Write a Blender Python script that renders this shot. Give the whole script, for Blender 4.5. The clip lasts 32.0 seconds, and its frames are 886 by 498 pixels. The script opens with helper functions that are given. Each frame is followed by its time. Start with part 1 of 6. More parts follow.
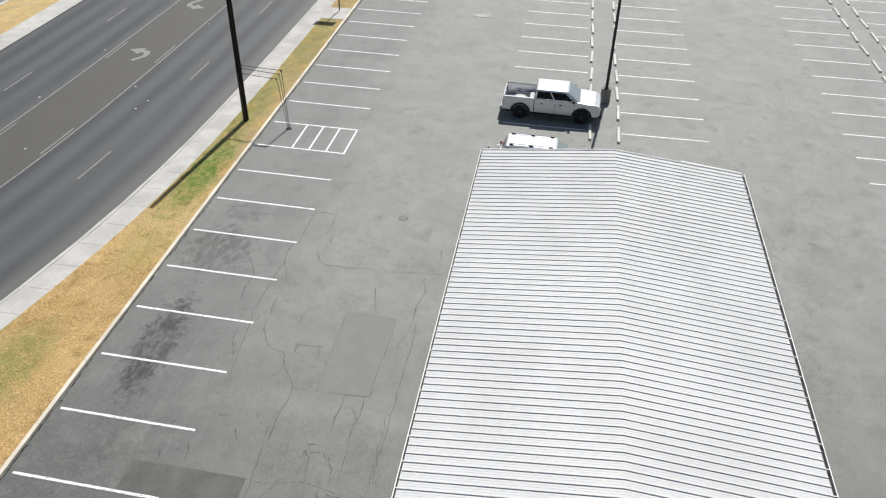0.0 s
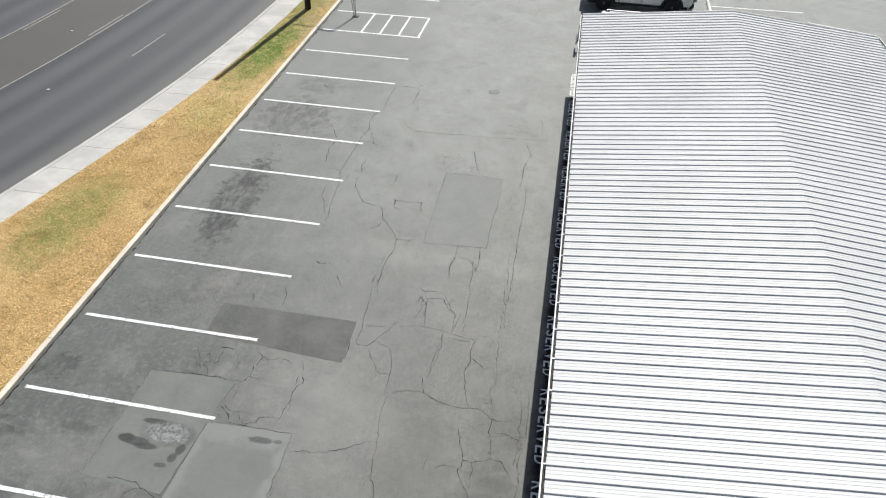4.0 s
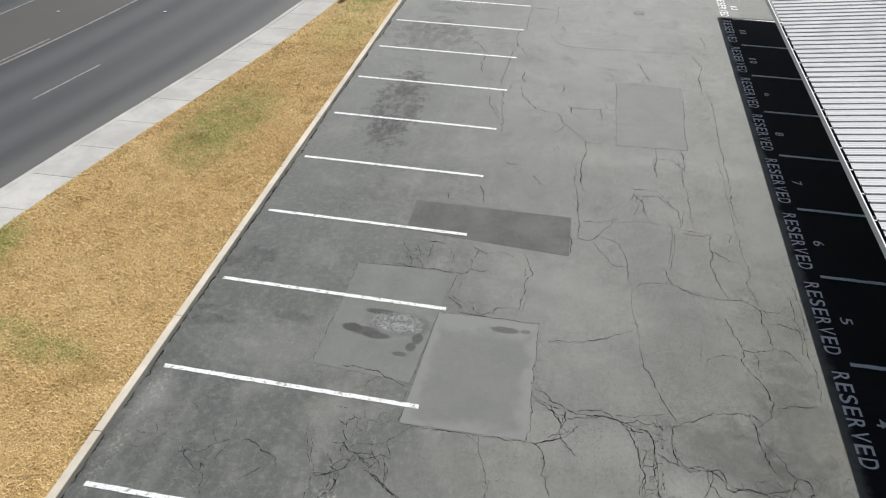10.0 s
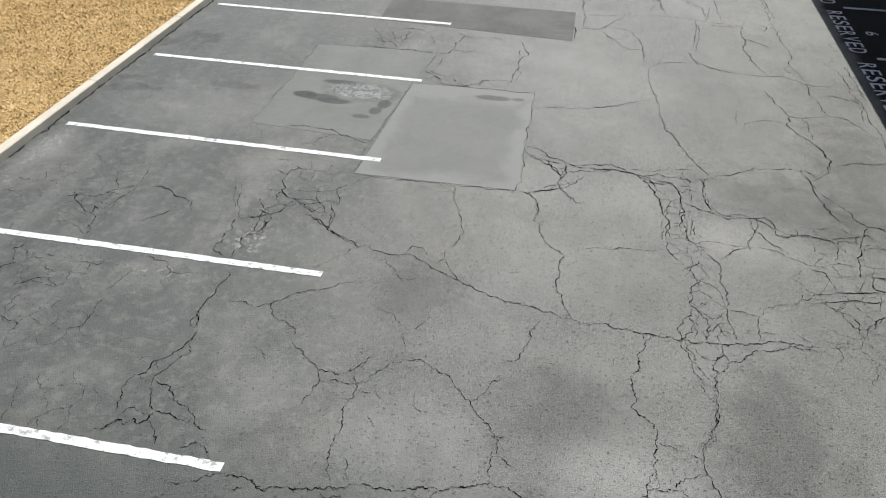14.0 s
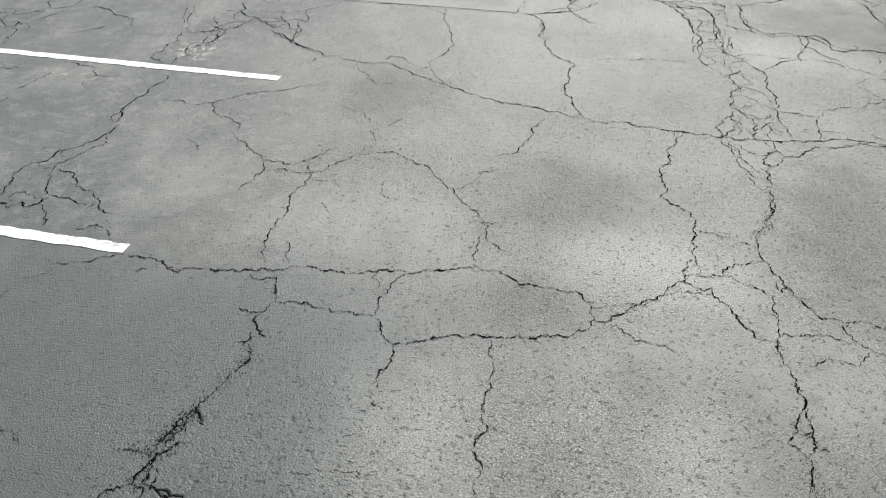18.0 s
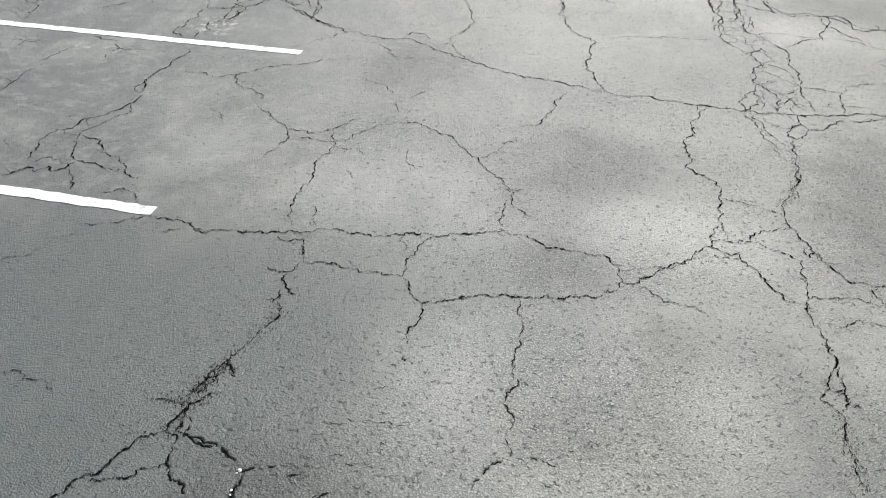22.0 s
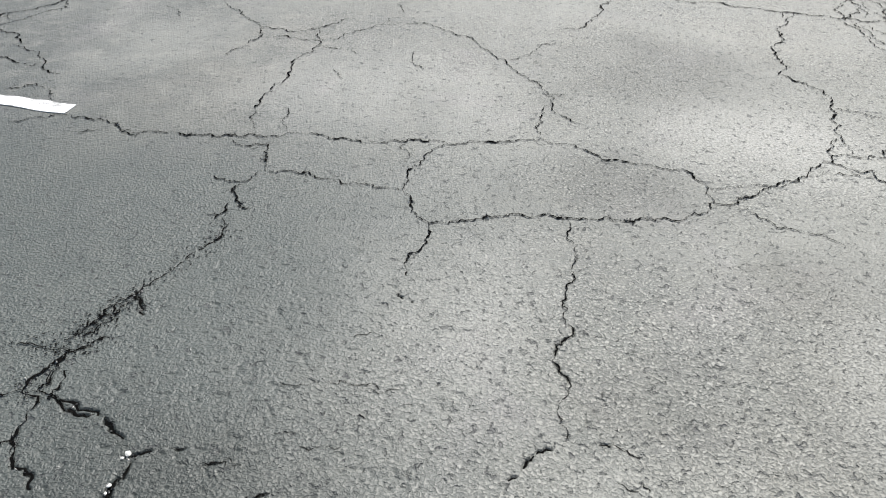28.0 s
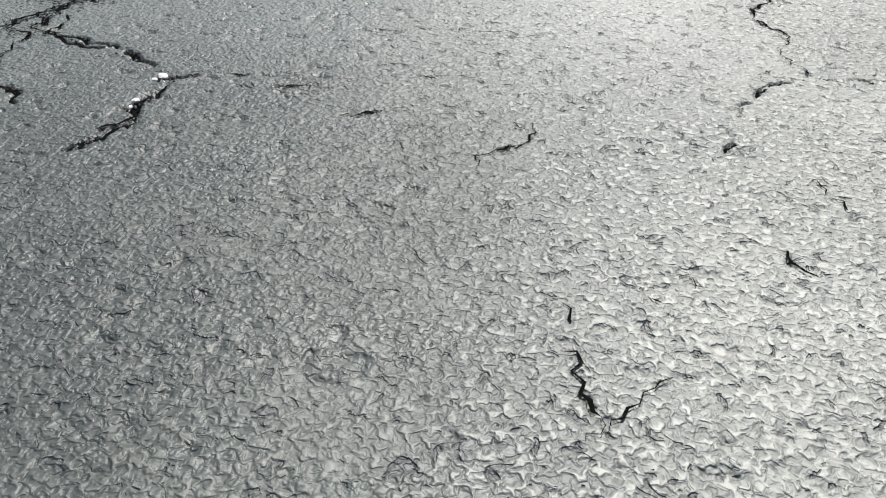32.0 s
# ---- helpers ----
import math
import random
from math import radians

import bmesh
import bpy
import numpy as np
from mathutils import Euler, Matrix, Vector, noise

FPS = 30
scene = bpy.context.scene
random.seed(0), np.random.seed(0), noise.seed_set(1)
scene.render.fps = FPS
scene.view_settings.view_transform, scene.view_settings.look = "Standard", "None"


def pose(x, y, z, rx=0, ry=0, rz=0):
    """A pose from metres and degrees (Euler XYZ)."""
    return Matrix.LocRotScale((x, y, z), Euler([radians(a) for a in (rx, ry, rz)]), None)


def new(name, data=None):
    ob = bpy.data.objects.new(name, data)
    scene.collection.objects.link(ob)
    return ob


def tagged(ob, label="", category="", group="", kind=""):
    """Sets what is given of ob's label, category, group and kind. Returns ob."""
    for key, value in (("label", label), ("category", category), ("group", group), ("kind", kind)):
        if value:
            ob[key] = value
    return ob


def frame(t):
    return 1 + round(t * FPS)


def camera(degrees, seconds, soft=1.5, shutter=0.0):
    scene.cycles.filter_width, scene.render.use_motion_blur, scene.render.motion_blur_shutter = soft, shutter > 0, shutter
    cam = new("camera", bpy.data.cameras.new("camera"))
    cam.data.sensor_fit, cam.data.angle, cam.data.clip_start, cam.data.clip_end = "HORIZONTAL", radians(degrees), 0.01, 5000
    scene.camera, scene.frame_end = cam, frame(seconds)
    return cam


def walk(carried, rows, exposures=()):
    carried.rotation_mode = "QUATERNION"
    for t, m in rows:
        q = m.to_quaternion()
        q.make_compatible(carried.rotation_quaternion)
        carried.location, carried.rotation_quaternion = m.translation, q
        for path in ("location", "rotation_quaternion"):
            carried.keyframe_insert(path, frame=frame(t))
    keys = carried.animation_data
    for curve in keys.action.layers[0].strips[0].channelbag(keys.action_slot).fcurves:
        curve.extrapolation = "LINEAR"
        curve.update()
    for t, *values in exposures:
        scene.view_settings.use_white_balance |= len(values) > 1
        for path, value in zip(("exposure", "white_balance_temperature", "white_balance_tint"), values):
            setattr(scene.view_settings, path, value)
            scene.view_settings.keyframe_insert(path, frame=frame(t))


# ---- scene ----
cam = camera(59.58, 32.0, 1.15)
# seconds, eye (x, y, z), yaw, pitch, roll
PATH = [
    (0.0, 15.642, -7.734, 20.485, 8.60, -36.33, 1.26),
    (0.5, 15.800, -7.720, 20.241, 8.99, -36.48, 1.01),
    (1.0, 15.736, -7.656, 19.248, 9.02, -36.44, 1.00),
    (1.5, 15.556, -7.642, 18.330, 8.87, -36.36, 1.14),
    (2.0, 15.139, -7.688, 17.425, 8.78, -36.25, 1.33),
    (2.5, 14.571, -7.787, 16.610, 8.91, -36.27, 1.32),
    (3.0, 13.916, -7.970, 15.769, 8.93, -36.27, 1.33),
    (3.5, 13.104, -8.275, 14.922, 9.11, -36.25, 1.24),
    (4.0, 12.123, -8.647, 14.089, 9.18, -36.27, 1.20),
    (4.5, 11.101, -9.048, 13.275, 9.24, -36.19, 1.16),
    (6.5, 9.209, -10.279, 12.800, 9.44, -36.29, 1.00),
    (7.0, 8.559, -10.424, 12.950, 9.37, -36.50, 1.11),
    (7.5, 7.986, -10.271, 12.993, 9.48, -36.44, 1.00),
    (8.0, 7.463, -9.908, 12.930, 9.52, -36.24, 0.96),
    (8.5, 7.082, -9.565, 12.435, 9.79, -36.01, 0.84),
    (9.0, 7.010, -9.417, 11.749, 9.98, -36.08, 0.64),
    (9.5, 7.007, -9.441, 11.151, 9.94, -36.07, 0.73),
    (10.0, 7.032, -9.457, 10.440, 10.14, -36.00, 0.56),
    (10.5, 6.986, -9.468, 9.638, 10.04, -35.96, 0.68),
    (11.0, 6.967, -9.450, 8.869, 10.24, -36.08, 0.58),
    (11.5, 6.940, -9.407, 8.093, 10.24, -36.10, 0.61),
    (12.0, 7.039, -9.340, 7.383, 10.44, -36.19, 0.47),
    (12.5, 7.330, -9.296, 6.911, 10.58, -36.28, 0.37),
    (13.0, 7.553, -9.294, 6.390, 10.36, -36.32, 0.64),
    (13.5, 7.577, -9.310, 5.899, 10.51, -36.38, 0.55),
    (14.0, 7.580, -9.360, 5.500, 10.55, -36.41, 0.62),
    (14.5, 7.554, -9.338, 5.125, 10.72, -36.45, 0.51),
    (16.5, 7.679, -9.126, 3.855, 11.37, -36.50, 0.17),
    (17.0, 7.848, -9.101, 3.561, 11.44, -36.48, 0.19),
    (17.5, 7.858, -9.130, 3.291, 11.34, -36.48, 0.40),
    (18.0, 7.807, -9.134, 3.062, 11.37, -36.62, 0.43),
    (18.5, 7.770, -9.150, 3.118, 11.40, -36.72, 0.51),
    (19.0, 7.737, -9.198, 3.108, 11.43, -36.67, 0.56),
    (19.5, 7.715, -9.258, 3.067, 11.58, -36.71, 0.50),
    (20.0, 7.716, -9.305, 3.024, 11.62, -36.64, 0.52),
    (20.5, 7.738, -9.288, 2.993, 11.77, -36.68, 0.49),
    (21.0, 7.717, -9.264, 2.963, 11.70, -36.69, 0.63),
    (21.5, 7.702, -9.272, 2.927, 11.87, -36.67, 0.52),
    (22.0, 7.703, -9.301, 2.879, 11.85, -36.65, 0.61),
    (22.5, 7.688, -9.270, 2.875, 11.94, -36.67, 0.61),
    (23.0, 7.708, -9.236, 2.843, 12.04, -36.57, 0.64),
    (23.5, 7.733, -9.238, 2.832, 12.13, -36.60, 0.67),
    (24.0, 7.729, -9.178, 2.696, 12.31, -36.61, 0.62),
    (24.5, 7.709, -9.022, 2.589, 12.36, -36.60, 0.63),
    (26.5, 7.512, -8.514, 2.239, 12.40, -36.46, 0.87),
    (27.0, 7.522, -8.480, 2.083, 12.58, -36.45, 0.92),
    (27.5, 7.537, -8.496, 1.916, 12.59, -36.44, 1.05),
    (28.0, 7.512, -8.499, 1.738, 12.68, -36.38, 1.09),
    (28.5, 7.503, -8.466, 1.472, 12.31, -36.03, 1.26),
    (29.0, 7.517, -8.441, 1.182, 12.30, -35.84, 1.38),
    (29.5, 7.500, -8.480, 0.989, 12.12, -35.70, 1.55),
    (30.0, 7.469, -8.524, 0.839, 12.24, -35.82, 1.48),
    (30.5, 7.419, -8.516, 0.736, 12.32, -35.85, 1.51),
    (31.0, 7.344, -8.506, 0.663, 12.23, -35.93, 1.59),
    (31.5, 7.239, -8.511, 0.630, 12.27, -35.88, 1.58),
    (32.0, 7.175, -8.536, 0.590, 12.57, -35.85, 1.42),
]
walk(cam, [(t, pose(x, y, z, 0, 0, yaw) @ pose(0, 0, 0, 90 + pitch) @ pose(0, 0, 0, 0, 0, roll)) for t, x, y, z, yaw, pitch, roll in PATH],
     exposures=[(0.0, 0.08), (2.0, 0.08), (4.0, 0.16), (7.0, 0.12), (9.0, -0.1), (13.0, 0.03), (14.5, 0.24), (17.0, 0.53), (24.0, 0.7), (29.0, 0.79), (32.0, 0.95)])

# ---- light: high clear sun ahead of the camera, blue sky ----
SUN_WAY = Vector((0.115, 1.0, 1.32)).normalized()
sun_data = bpy.data.lights.new("sun", "SUN")
sun_data.energy, sun_data.angle, sun_data.color = 4.55, radians(0.53), (1.0, 0.98, 0.94)
sun = new("sun", sun_data)
sun.matrix_basis = SUN_WAY.to_track_quat("Z", "Y").to_matrix().to_4x4()
world = bpy.data.worlds.new("sky")
scene.world = world
world.use_nodes = True
sky = world.node_tree.nodes.new("ShaderNodeTexSky")
sky.sky_type, sky.sun_disc = "NISHITA", False
sky.dust_density = 1.6
sky.sun_elevation, sky.sun_rotation = math.asin(SUN_WAY.z), math.atan2(SUN_WAY.x, SUN_WAY.y)
world.node_tree.links.new(sky.outputs[0], world.node_tree.nodes["Background"].inputs[0])
world.node_tree.nodes["Background"].inputs[1].default_value = 0.064


# ---- materials ----
class Mat:
    """A node material built step by step; coordinates are metres."""

    def __init__(self, name, rough=0.8, metal=0.0, local=False, spec=0.5):
        self.m = bpy.data.materials.new(name)
        self.m.use_nodes = True
        self.t = self.m.node_tree
        self.b = self.t.nodes["Principled BSDF"]
        self.b.inputs["Roughness"].default_value = rough
        self.b.inputs["Metallic"].default_value = metal
        self.b.inputs["Specular IOR Level"].default_value = spec
        self.where = self.node("ShaderNodeTexCoord").outputs["Object"] if local else self.node("ShaderNodeNewGeometry").outputs["Position"]

    def node(self, kind, **values):
        n = self.t.nodes.new(kind)
        for key, value in values.items():
            if key in n.inputs:
                self.put(n.inputs[key], value)
        return n

    def put(self, socket, value):
        if isinstance(value, bpy.types.NodeSocket):
            self.t.links.new(value, socket)
        elif isinstance(value, tuple) and len(value) == 3 and socket.type == "RGBA":
            socket.default_value = (*value, 1)
        else:
            socket.default_value = value

    def noise(self, scale, detail=4, rough=0.55, distort=0.0, stretch=None):
        n = self.node("ShaderNodeTexNoise", Scale=scale, Detail=detail, Roughness=rough, Distortion=distort)
        self.put(n.inputs["Vector"], self.stretch(stretch) if stretch else self.where)
        return n.outputs[0]

    def stretch(self, by, offset=(0, 0, 0)):
        n = self.node("ShaderNodeMapping")
        n.inputs["Scale"].default_value, n.inputs["Location"].default_value = by, offset
        self.put(n.inputs["Vector"], self.where)
        return n.outputs[0]

    def cells(self, scale, feature="F1", rand=1.0):
        n = self.node("ShaderNodeTexVoronoi", Scale=scale, Randomness=rand)
        n.feature = feature
        self.put(n.inputs["Vector"], self.where)
        return n.outputs[0]

    def math(self, op, a, b=0.0, c=0.0):
        n = self.node("ShaderNodeMath")
        n.operation = op
        for socket, value in zip(n.inputs, (a, b, c)):
            self.put(socket, value)
        return n.outputs[0]

    def ramp(self, value, low, high, to_low=0.0, to_high=1.0):
        n = self.node("ShaderNodeMapRange")
        n.interpolation_type = "SMOOTHSTEP"
        for socket, v in zip(n.inputs, (value, low, high, to_low, to_high)):
            self.put(socket, v)
        return n.outputs[0]

    def mix(self, factor, a, b, how="MIX"):
        n = self.node("ShaderNodeMix")
        n.data_type, n.blend_type = "RGBA", how
        self.put(n.inputs[0], factor)
        self.put(n.inputs[6], a)
        self.put(n.inputs[7], b)
        return n.outputs[2]

    def axis(self, n):
        s = self.node("ShaderNodeSeparateXYZ")
        self.put(s.inputs[0], self.where)
        return s.outputs[n]

    def blob(self, x, y, rx, ry, wob, soft=0.35, square=False, uneven=1.8):
        """1 inside an uneven spot round (x, y), 0 outside."""
        dx = self.math("DIVIDE", self.math("SUBTRACT", self.axis(0), x), rx)
        dy = self.math("DIVIDE", self.math("SUBTRACT", self.axis(1), y), ry)
        if square:
            d = self.math("MAXIMUM", self.math("ABSOLUTE", dx), self.math("ABSOLUTE", dy))
        else:
            d = self.math("SQRT", self.math("ADD", self.math("MULTIPLY", dx, dx), self.math("MULTIPLY", dy, dy)))
        d = self.math("ADD", d, self.math("MULTIPLY", self.math("SUBTRACT", wob, 0.5), uneven))
        return self.ramp(d, 1.0 - soft, 1.0 + soft, 1.0, 0.0)

    def bump(self, height, strength=0.5, distance=0.01, under=None):
        n = self.node("ShaderNodeBump", Height=height, Strength=strength, Distance=distance)
        if under is not None:
            self.put(n.inputs["Normal"], under)
        self.put(self.b.inputs["Normal"], n.outputs[0])
        return n.outputs[0]

    def colour(self, c):
        self.put(self.b.inputs["Base Color"], c)
        return self

    def rough(self, r):
        self.put(self.b.inputs["Roughness"], r)
        return self

    def random(self):
        return self.node("ShaderNodeObjectInfo").outputs["Random"]


def plain(name, colour, rough=0.6, metal=0.0, vary=0.12, scale=6.0, relief=0.0, spec=0.5):
    """A surface of one colour with faint large and small variation."""
    k = Mat(name, rough, metal, spec=spec)
    n = k.math("ADD", k.math("MULTIPLY", k.noise(scale), 0.6), k.math("MULTIPLY", k.noise(scale * 14), 0.4))
    dark = tuple(c * (1 - vary) for c in colour)
    light = tuple(min(1, c * (1 + vary)) for c in colour)
    k.colour(k.mix(n, dark, light))
    if relief:
        k.bump(k.noise(scale * 20), 0.4, relief)
    return k.m


def asphalt_relief(k, strength=1.0):
    """Worn crust of rounded stones about 1 cm across with scattered pits; k.stone is 1 on their tops, k.pits 0 down in the pits."""
    k.stone = k.ramp(k.noise(102, 1.5, 0.45, 0.6), 0.28, 0.72)
    k.pits = k.ramp(k.noise(38, 2.5, 0.6, 0.8), 0.32, 0.4)
    h = k.math("ADD", k.stone, k.math("MULTIPLY", k.noise(165, 1, 0.4), 0.25))
    h = k.math("ADD", h, k.math("MULTIPLY", k.noise(9, 4, 0.6), 1.3))
    h = k.math("SUBTRACT", h, k.math("MULTIPLY", k.math("SUBTRACT", 1.0, k.pits), 1.6))
    return k.bump(h, strength, 0.0027)


def lot_asphalt():
    k = Mat("weathered_asphalt", 0.66, spec=0.5)
    wob = k.noise(2.6, 8, 0.75, 0.4)
    soft, cloud = k.noise(1.1, 5, 0.62, 0.3), k.noise(2.1, 7, 0.72, 0.6)
    x, y = k.axis(0), k.axis(1)
    # the sealed stalls by the kerb and the smooth bluish seal on the near strip
    east = k.math("ADD", x, k.math("MULTIPLY", k.math("SUBTRACT", k.noise(0.5, 5, 0.6), 0.5), 4.0))
    east = k.math("SUBTRACT", east, k.ramp(y, -3.0, -7.0, 0.0, 2.6))
    stall = k.ramp(east, 3.2, 7.0, 1.0, 0.0)
    strip = k.math("ADD", x, k.math("MULTIPLY", k.math("SUBTRACT", k.noise(1.1, 5, 0.65, 0.4), 0.5), 1.4))
    strip = k.math("MULTIPLY", k.ramp(strip, 6.3, 7.6, 1.0, 0.0), k.ramp(y, -4.9, -6.2))
    # binder worn off the stones, in drifts
    coarse = k.math("MULTIPLY", k.ramp(k.noise(0.9, 6, 0.65, 0.5), 0.34, 0.6, 0.25, 1.0), k.math("SUBTRACT", 1.0, k.math("MULTIPLY", k.math("MAXIMUM", strip, stall), 0.6)))
    for px, py, rx, ry in ((7.7, -4.28, 0.5, 0.5), (7.6, -5.55, 0.35, 0.3), (6.1, -2.9, 0.45, 0.5), (9.7, -4.3, 0.5, 0.8), (8.3, -5.2, 0.6, 0.4), (8.0, -6.6, 0.7, 0.7), (7.5, -7.7, 0.5, 0.7), (2.9, 1.6, 0.9, 1.6), (3.2, 6.6, 0.8, 0.8)):
        coarse = k.math("MAXIMUM", coarse, k.blob(px, py, rx, ry, soft, 0.5))
    for px, py, rx, ry in ((6.2, -4.95, 0.5, 0.5), (6.6, -6.4, 0.45, 0.55), (8.0, -1.9, 1.4, 0.7), (9.6, -1.1, 0.5, 0.4)):
        coarse = k.math("MULTIPLY", coarse, k.math("SUBTRACT", 1.0, k.math("MULTIPLY", k.blob(px, py, rx, ry, soft, 0.5), 0.75)))
    asphalt_relief(k, k.ramp(coarse, 0.0, 1.0, 0.72, 1.0))
    big, mid, fine = k.noise(0.17, 5, 0.6, 0.4), k.noise(0.8, 6, 0.62, 0.3), k.noise(7, 6, 0.72)
    base = k.mix(k.ramp(big, 0.34, 0.66), (0.121, 0.126, 0.114), (0.167, 0.171, 0.153))
    base = k.mix(k.math("MULTIPLY", stall, 0.85), base, (0.058, 0.064, 0.061))
    # paler up the lot: grazing sun sheen painted into the colour
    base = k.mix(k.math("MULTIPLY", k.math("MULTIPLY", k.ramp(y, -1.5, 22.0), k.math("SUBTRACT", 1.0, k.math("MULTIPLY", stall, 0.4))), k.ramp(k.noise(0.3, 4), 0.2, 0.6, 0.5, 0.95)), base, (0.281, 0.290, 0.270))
    # asphalt by and under the carport painted near black to deepen its cast shade
    roof_shade = k.math("MULTIPLY", k.ramp(k.math("ADD", x, k.math("MULTIPLY", k.noise(1.2, 5, 0.7), 0.5)), 12.55, 12.8), k.math("MULTIPLY", k.math("MULTIPLY", k.ramp(x, 24.3, 23.9), k.ramp(y, -9.6, -8.8)), k.ramp(y, 22.3, 21.9, 0.0, 0.96)))
    base = k.mix(roof_shade, base, (0.014, 0.015, 0.016))
    base = k.mix(k.ramp(mid, 0.48, 0.7, 0.0, 0.5), base, k.mix(roof_shade, (0.212, 0.215, 0.196), (0.02, 0.02, 0.02)))
    base = k.mix(k.ramp(mid, 0.48, 0.26, 0.0, 0.5), base, k.mix(roof_shade, (0.091, 0.096, 0.091), (0.01, 0.01, 0.01)))
    open_air = k.math("SUBTRACT", 1.0, roof_shade)
    # brownish dust drifts, faint warm and cool clouds
    base = k.mix(k.math("MULTIPLY", k.ramp(k.noise(0.45, 5, 0.65, 0.6), 0.52, 0.74, 0.0, 0.4), open_air), base, (0.259, 0.241, 0.201))
    base = k.mix(k.math("MULTIPLY", k.ramp(k.noise(1.7, 4, 0.6, 0.4), 0.54, 0.72, 0.0, 0.35), open_air), base, (0.183, 0.172, 0.173))
    # long wear streaks along the driving lane
    streak = k.noise(1.0, 5, 0.6, 0.0, (1.6, 0.07, 1.0))
    base = k.mix(k.math("MULTIPLY", k.ramp(streak, 0.5, 0.75, 0.0, 0.3), open_air), base, (0.242, 0.244, 0.229))
    base = k.mix(k.math("MULTIPLY", k.ramp(fine, 0.46, 0.66, 0.0, 0.4), open_air), base, (0.234, 0.234, 0.211))
    base = k.mix(k.math("MULTIPLY", k.ramp(k.noise(5, 6, 0.75, 0.6), 0.47, 0.28, 0.0, 0.5), open_air), base, (0.085, 0.087, 0.084))
    drips = k.ramp(k.noise(3.2, 7, 0.78, 0.3, (1.0, 0.45, 1.0)), 0.38, 0.6, 0.15, 1.0)
    for px, py, rx, ry, how in ((1.75, 11.8, 0.75, 2.6, 0.85), (1.9, 10.5, 0.42, 0.6, 0.95), (1.7, 18.0, 1.4, 1.6, 0.55), (1.8, 13.5, 0.4, 0.9, 0.65),
                                (0.35, 3.55, 0.5, 0.4, 0.7), (0.28, 1.38, 0.42, 0.17, 0.75), (0.06, 1.76, 0.24, 0.1, 0.7), (1.95, 1.8, 0.42, 0.12, 0.7),
                                (2.6, 6.9, 0.6, 0.5, 0.3), (1.8, 21.0, 0.9, 0.7, 0.35), (0.9, -3.6, 1.0, 0.7, 0.3), (2.9, -7.0, 0.7, 0.5, 0.3), (9.4, 12.6, 0.7, 1.9, 0.15)):
        base = k.mix(k.math("MULTIPLY", k.blob(px, py, rx, ry, wob, 0.22, False, 3.4), k.math("MULTIPLY", drips, how)), base, (0.016, 0.015, 0.015))
    base = k.mix(k.math("MULTIPLY", strip, 0.85), base, (0.058, 0.067, 0.063))
    # bare stones, dark between them
    bare = k.math("MULTIPLY", coarse, open_air)
    base = k.mix(k.math("MULTIPLY", bare, k.ramp(k.stone, 0.6, 1.0, 0.0, 0.6)), base, (0.315, 0.311, 0.282))
    base = k.mix(k.math("MULTIPLY", bare, k.ramp(k.stone, 0.42, 0.0, 0.0, 0.8)), base, (0.053, 0.057, 0.053))
    base = k.mix(k.math("MULTIPLY", bare, k.ramp(k.noise(36, 3, 0.6), 0.45, 0.33, 0.0, 0.5)), base, (0.064, 0.067, 0.063))
    # broad darker remains of the seal coat, plus a darker spot at (6.55, -7.8)
    for px, py, rx, ry, how in ((7.75, -4.3, 0.6, 0.5, 0.6), (7.6, -5.55, 0.36, 0.28, 0.5), (6.1, -2.9, 0.4, 0.45, 0.5), (9.75, -4.4, 0.5, 1.0, 0.75), (8.4, -6.1, 0.25, 0.25, 0.45), (7.85, -6.85, 0.22, 0.18, 0.35),
                                (10.4, -0.3, 1.1, 0.75, 0.75), (11.5, 0.5, 0.7, 1.5, 0.6), (6.55, -7.8, 0.45, 0.6, 0.75), (8.5, -2.2, 0.6, 0.6, 0.3), (8.3, -0.9, 0.7, 0.6, 0.3), (11.6, 3.2, 0.6, 1.8, 0.35), (9.9, 2.3, 0.8, 1.4, 0.2), (9.2, -6.9, 0.9, 0.9, 0.55)):
        base = k.mix(k.math("MULTIPLY", k.blob(px, py, rx, ry, cloud, 0.7, False, 3.0), how), base, (0.42, 0.43, 0.42), "MULTIPLY")
    # pale, dusty wear; the spot at (7.4, -7.8) is sun sheen painted in
    for px, py, rx, ry, how in ((8.3, -5.0, 0.45, 0.32, 0.85), (6.2, -4.9, 0.45, 0.5, 0.4), (8.55, -6.5, 0.2, 0.45, 0.45), (7.2, -6.6, 0.2, 0.4, 0.4), (7.4, -7.8, 0.2, 0.3, 0.4), (9.7, -1.1, 0.6, 0.4, 0.5), (7.6, -0.45, 1.6, 0.45, 0.4),
                                (2.1, 0.9, 1.5, 0.7, 0.4), (11.4, 9.6, 0.7, 0.35, 0.55), (8.7, 9.9, 2.2, 0.5, 0.35), (0.15, -0.8, 0.2, 0.6, 0.5), (7.4, 3.2, 1.2, 1.6, 0.35)):
        base = k.mix(k.math("MULTIPLY", k.blob(px, py, rx, ry, cloud, 0.9, False, 2.6), k.math("MULTIPLY", how, k.ramp(k.stone, 0.1, 0.7, 0.45, 1.0))), base, (0.3, 0.3, 0.278))
    # greyish bloom of lime by the kerb
    crumb = k.ramp(k.noise(11, 6, 0.75, 0.6), 0.5, 0.62)
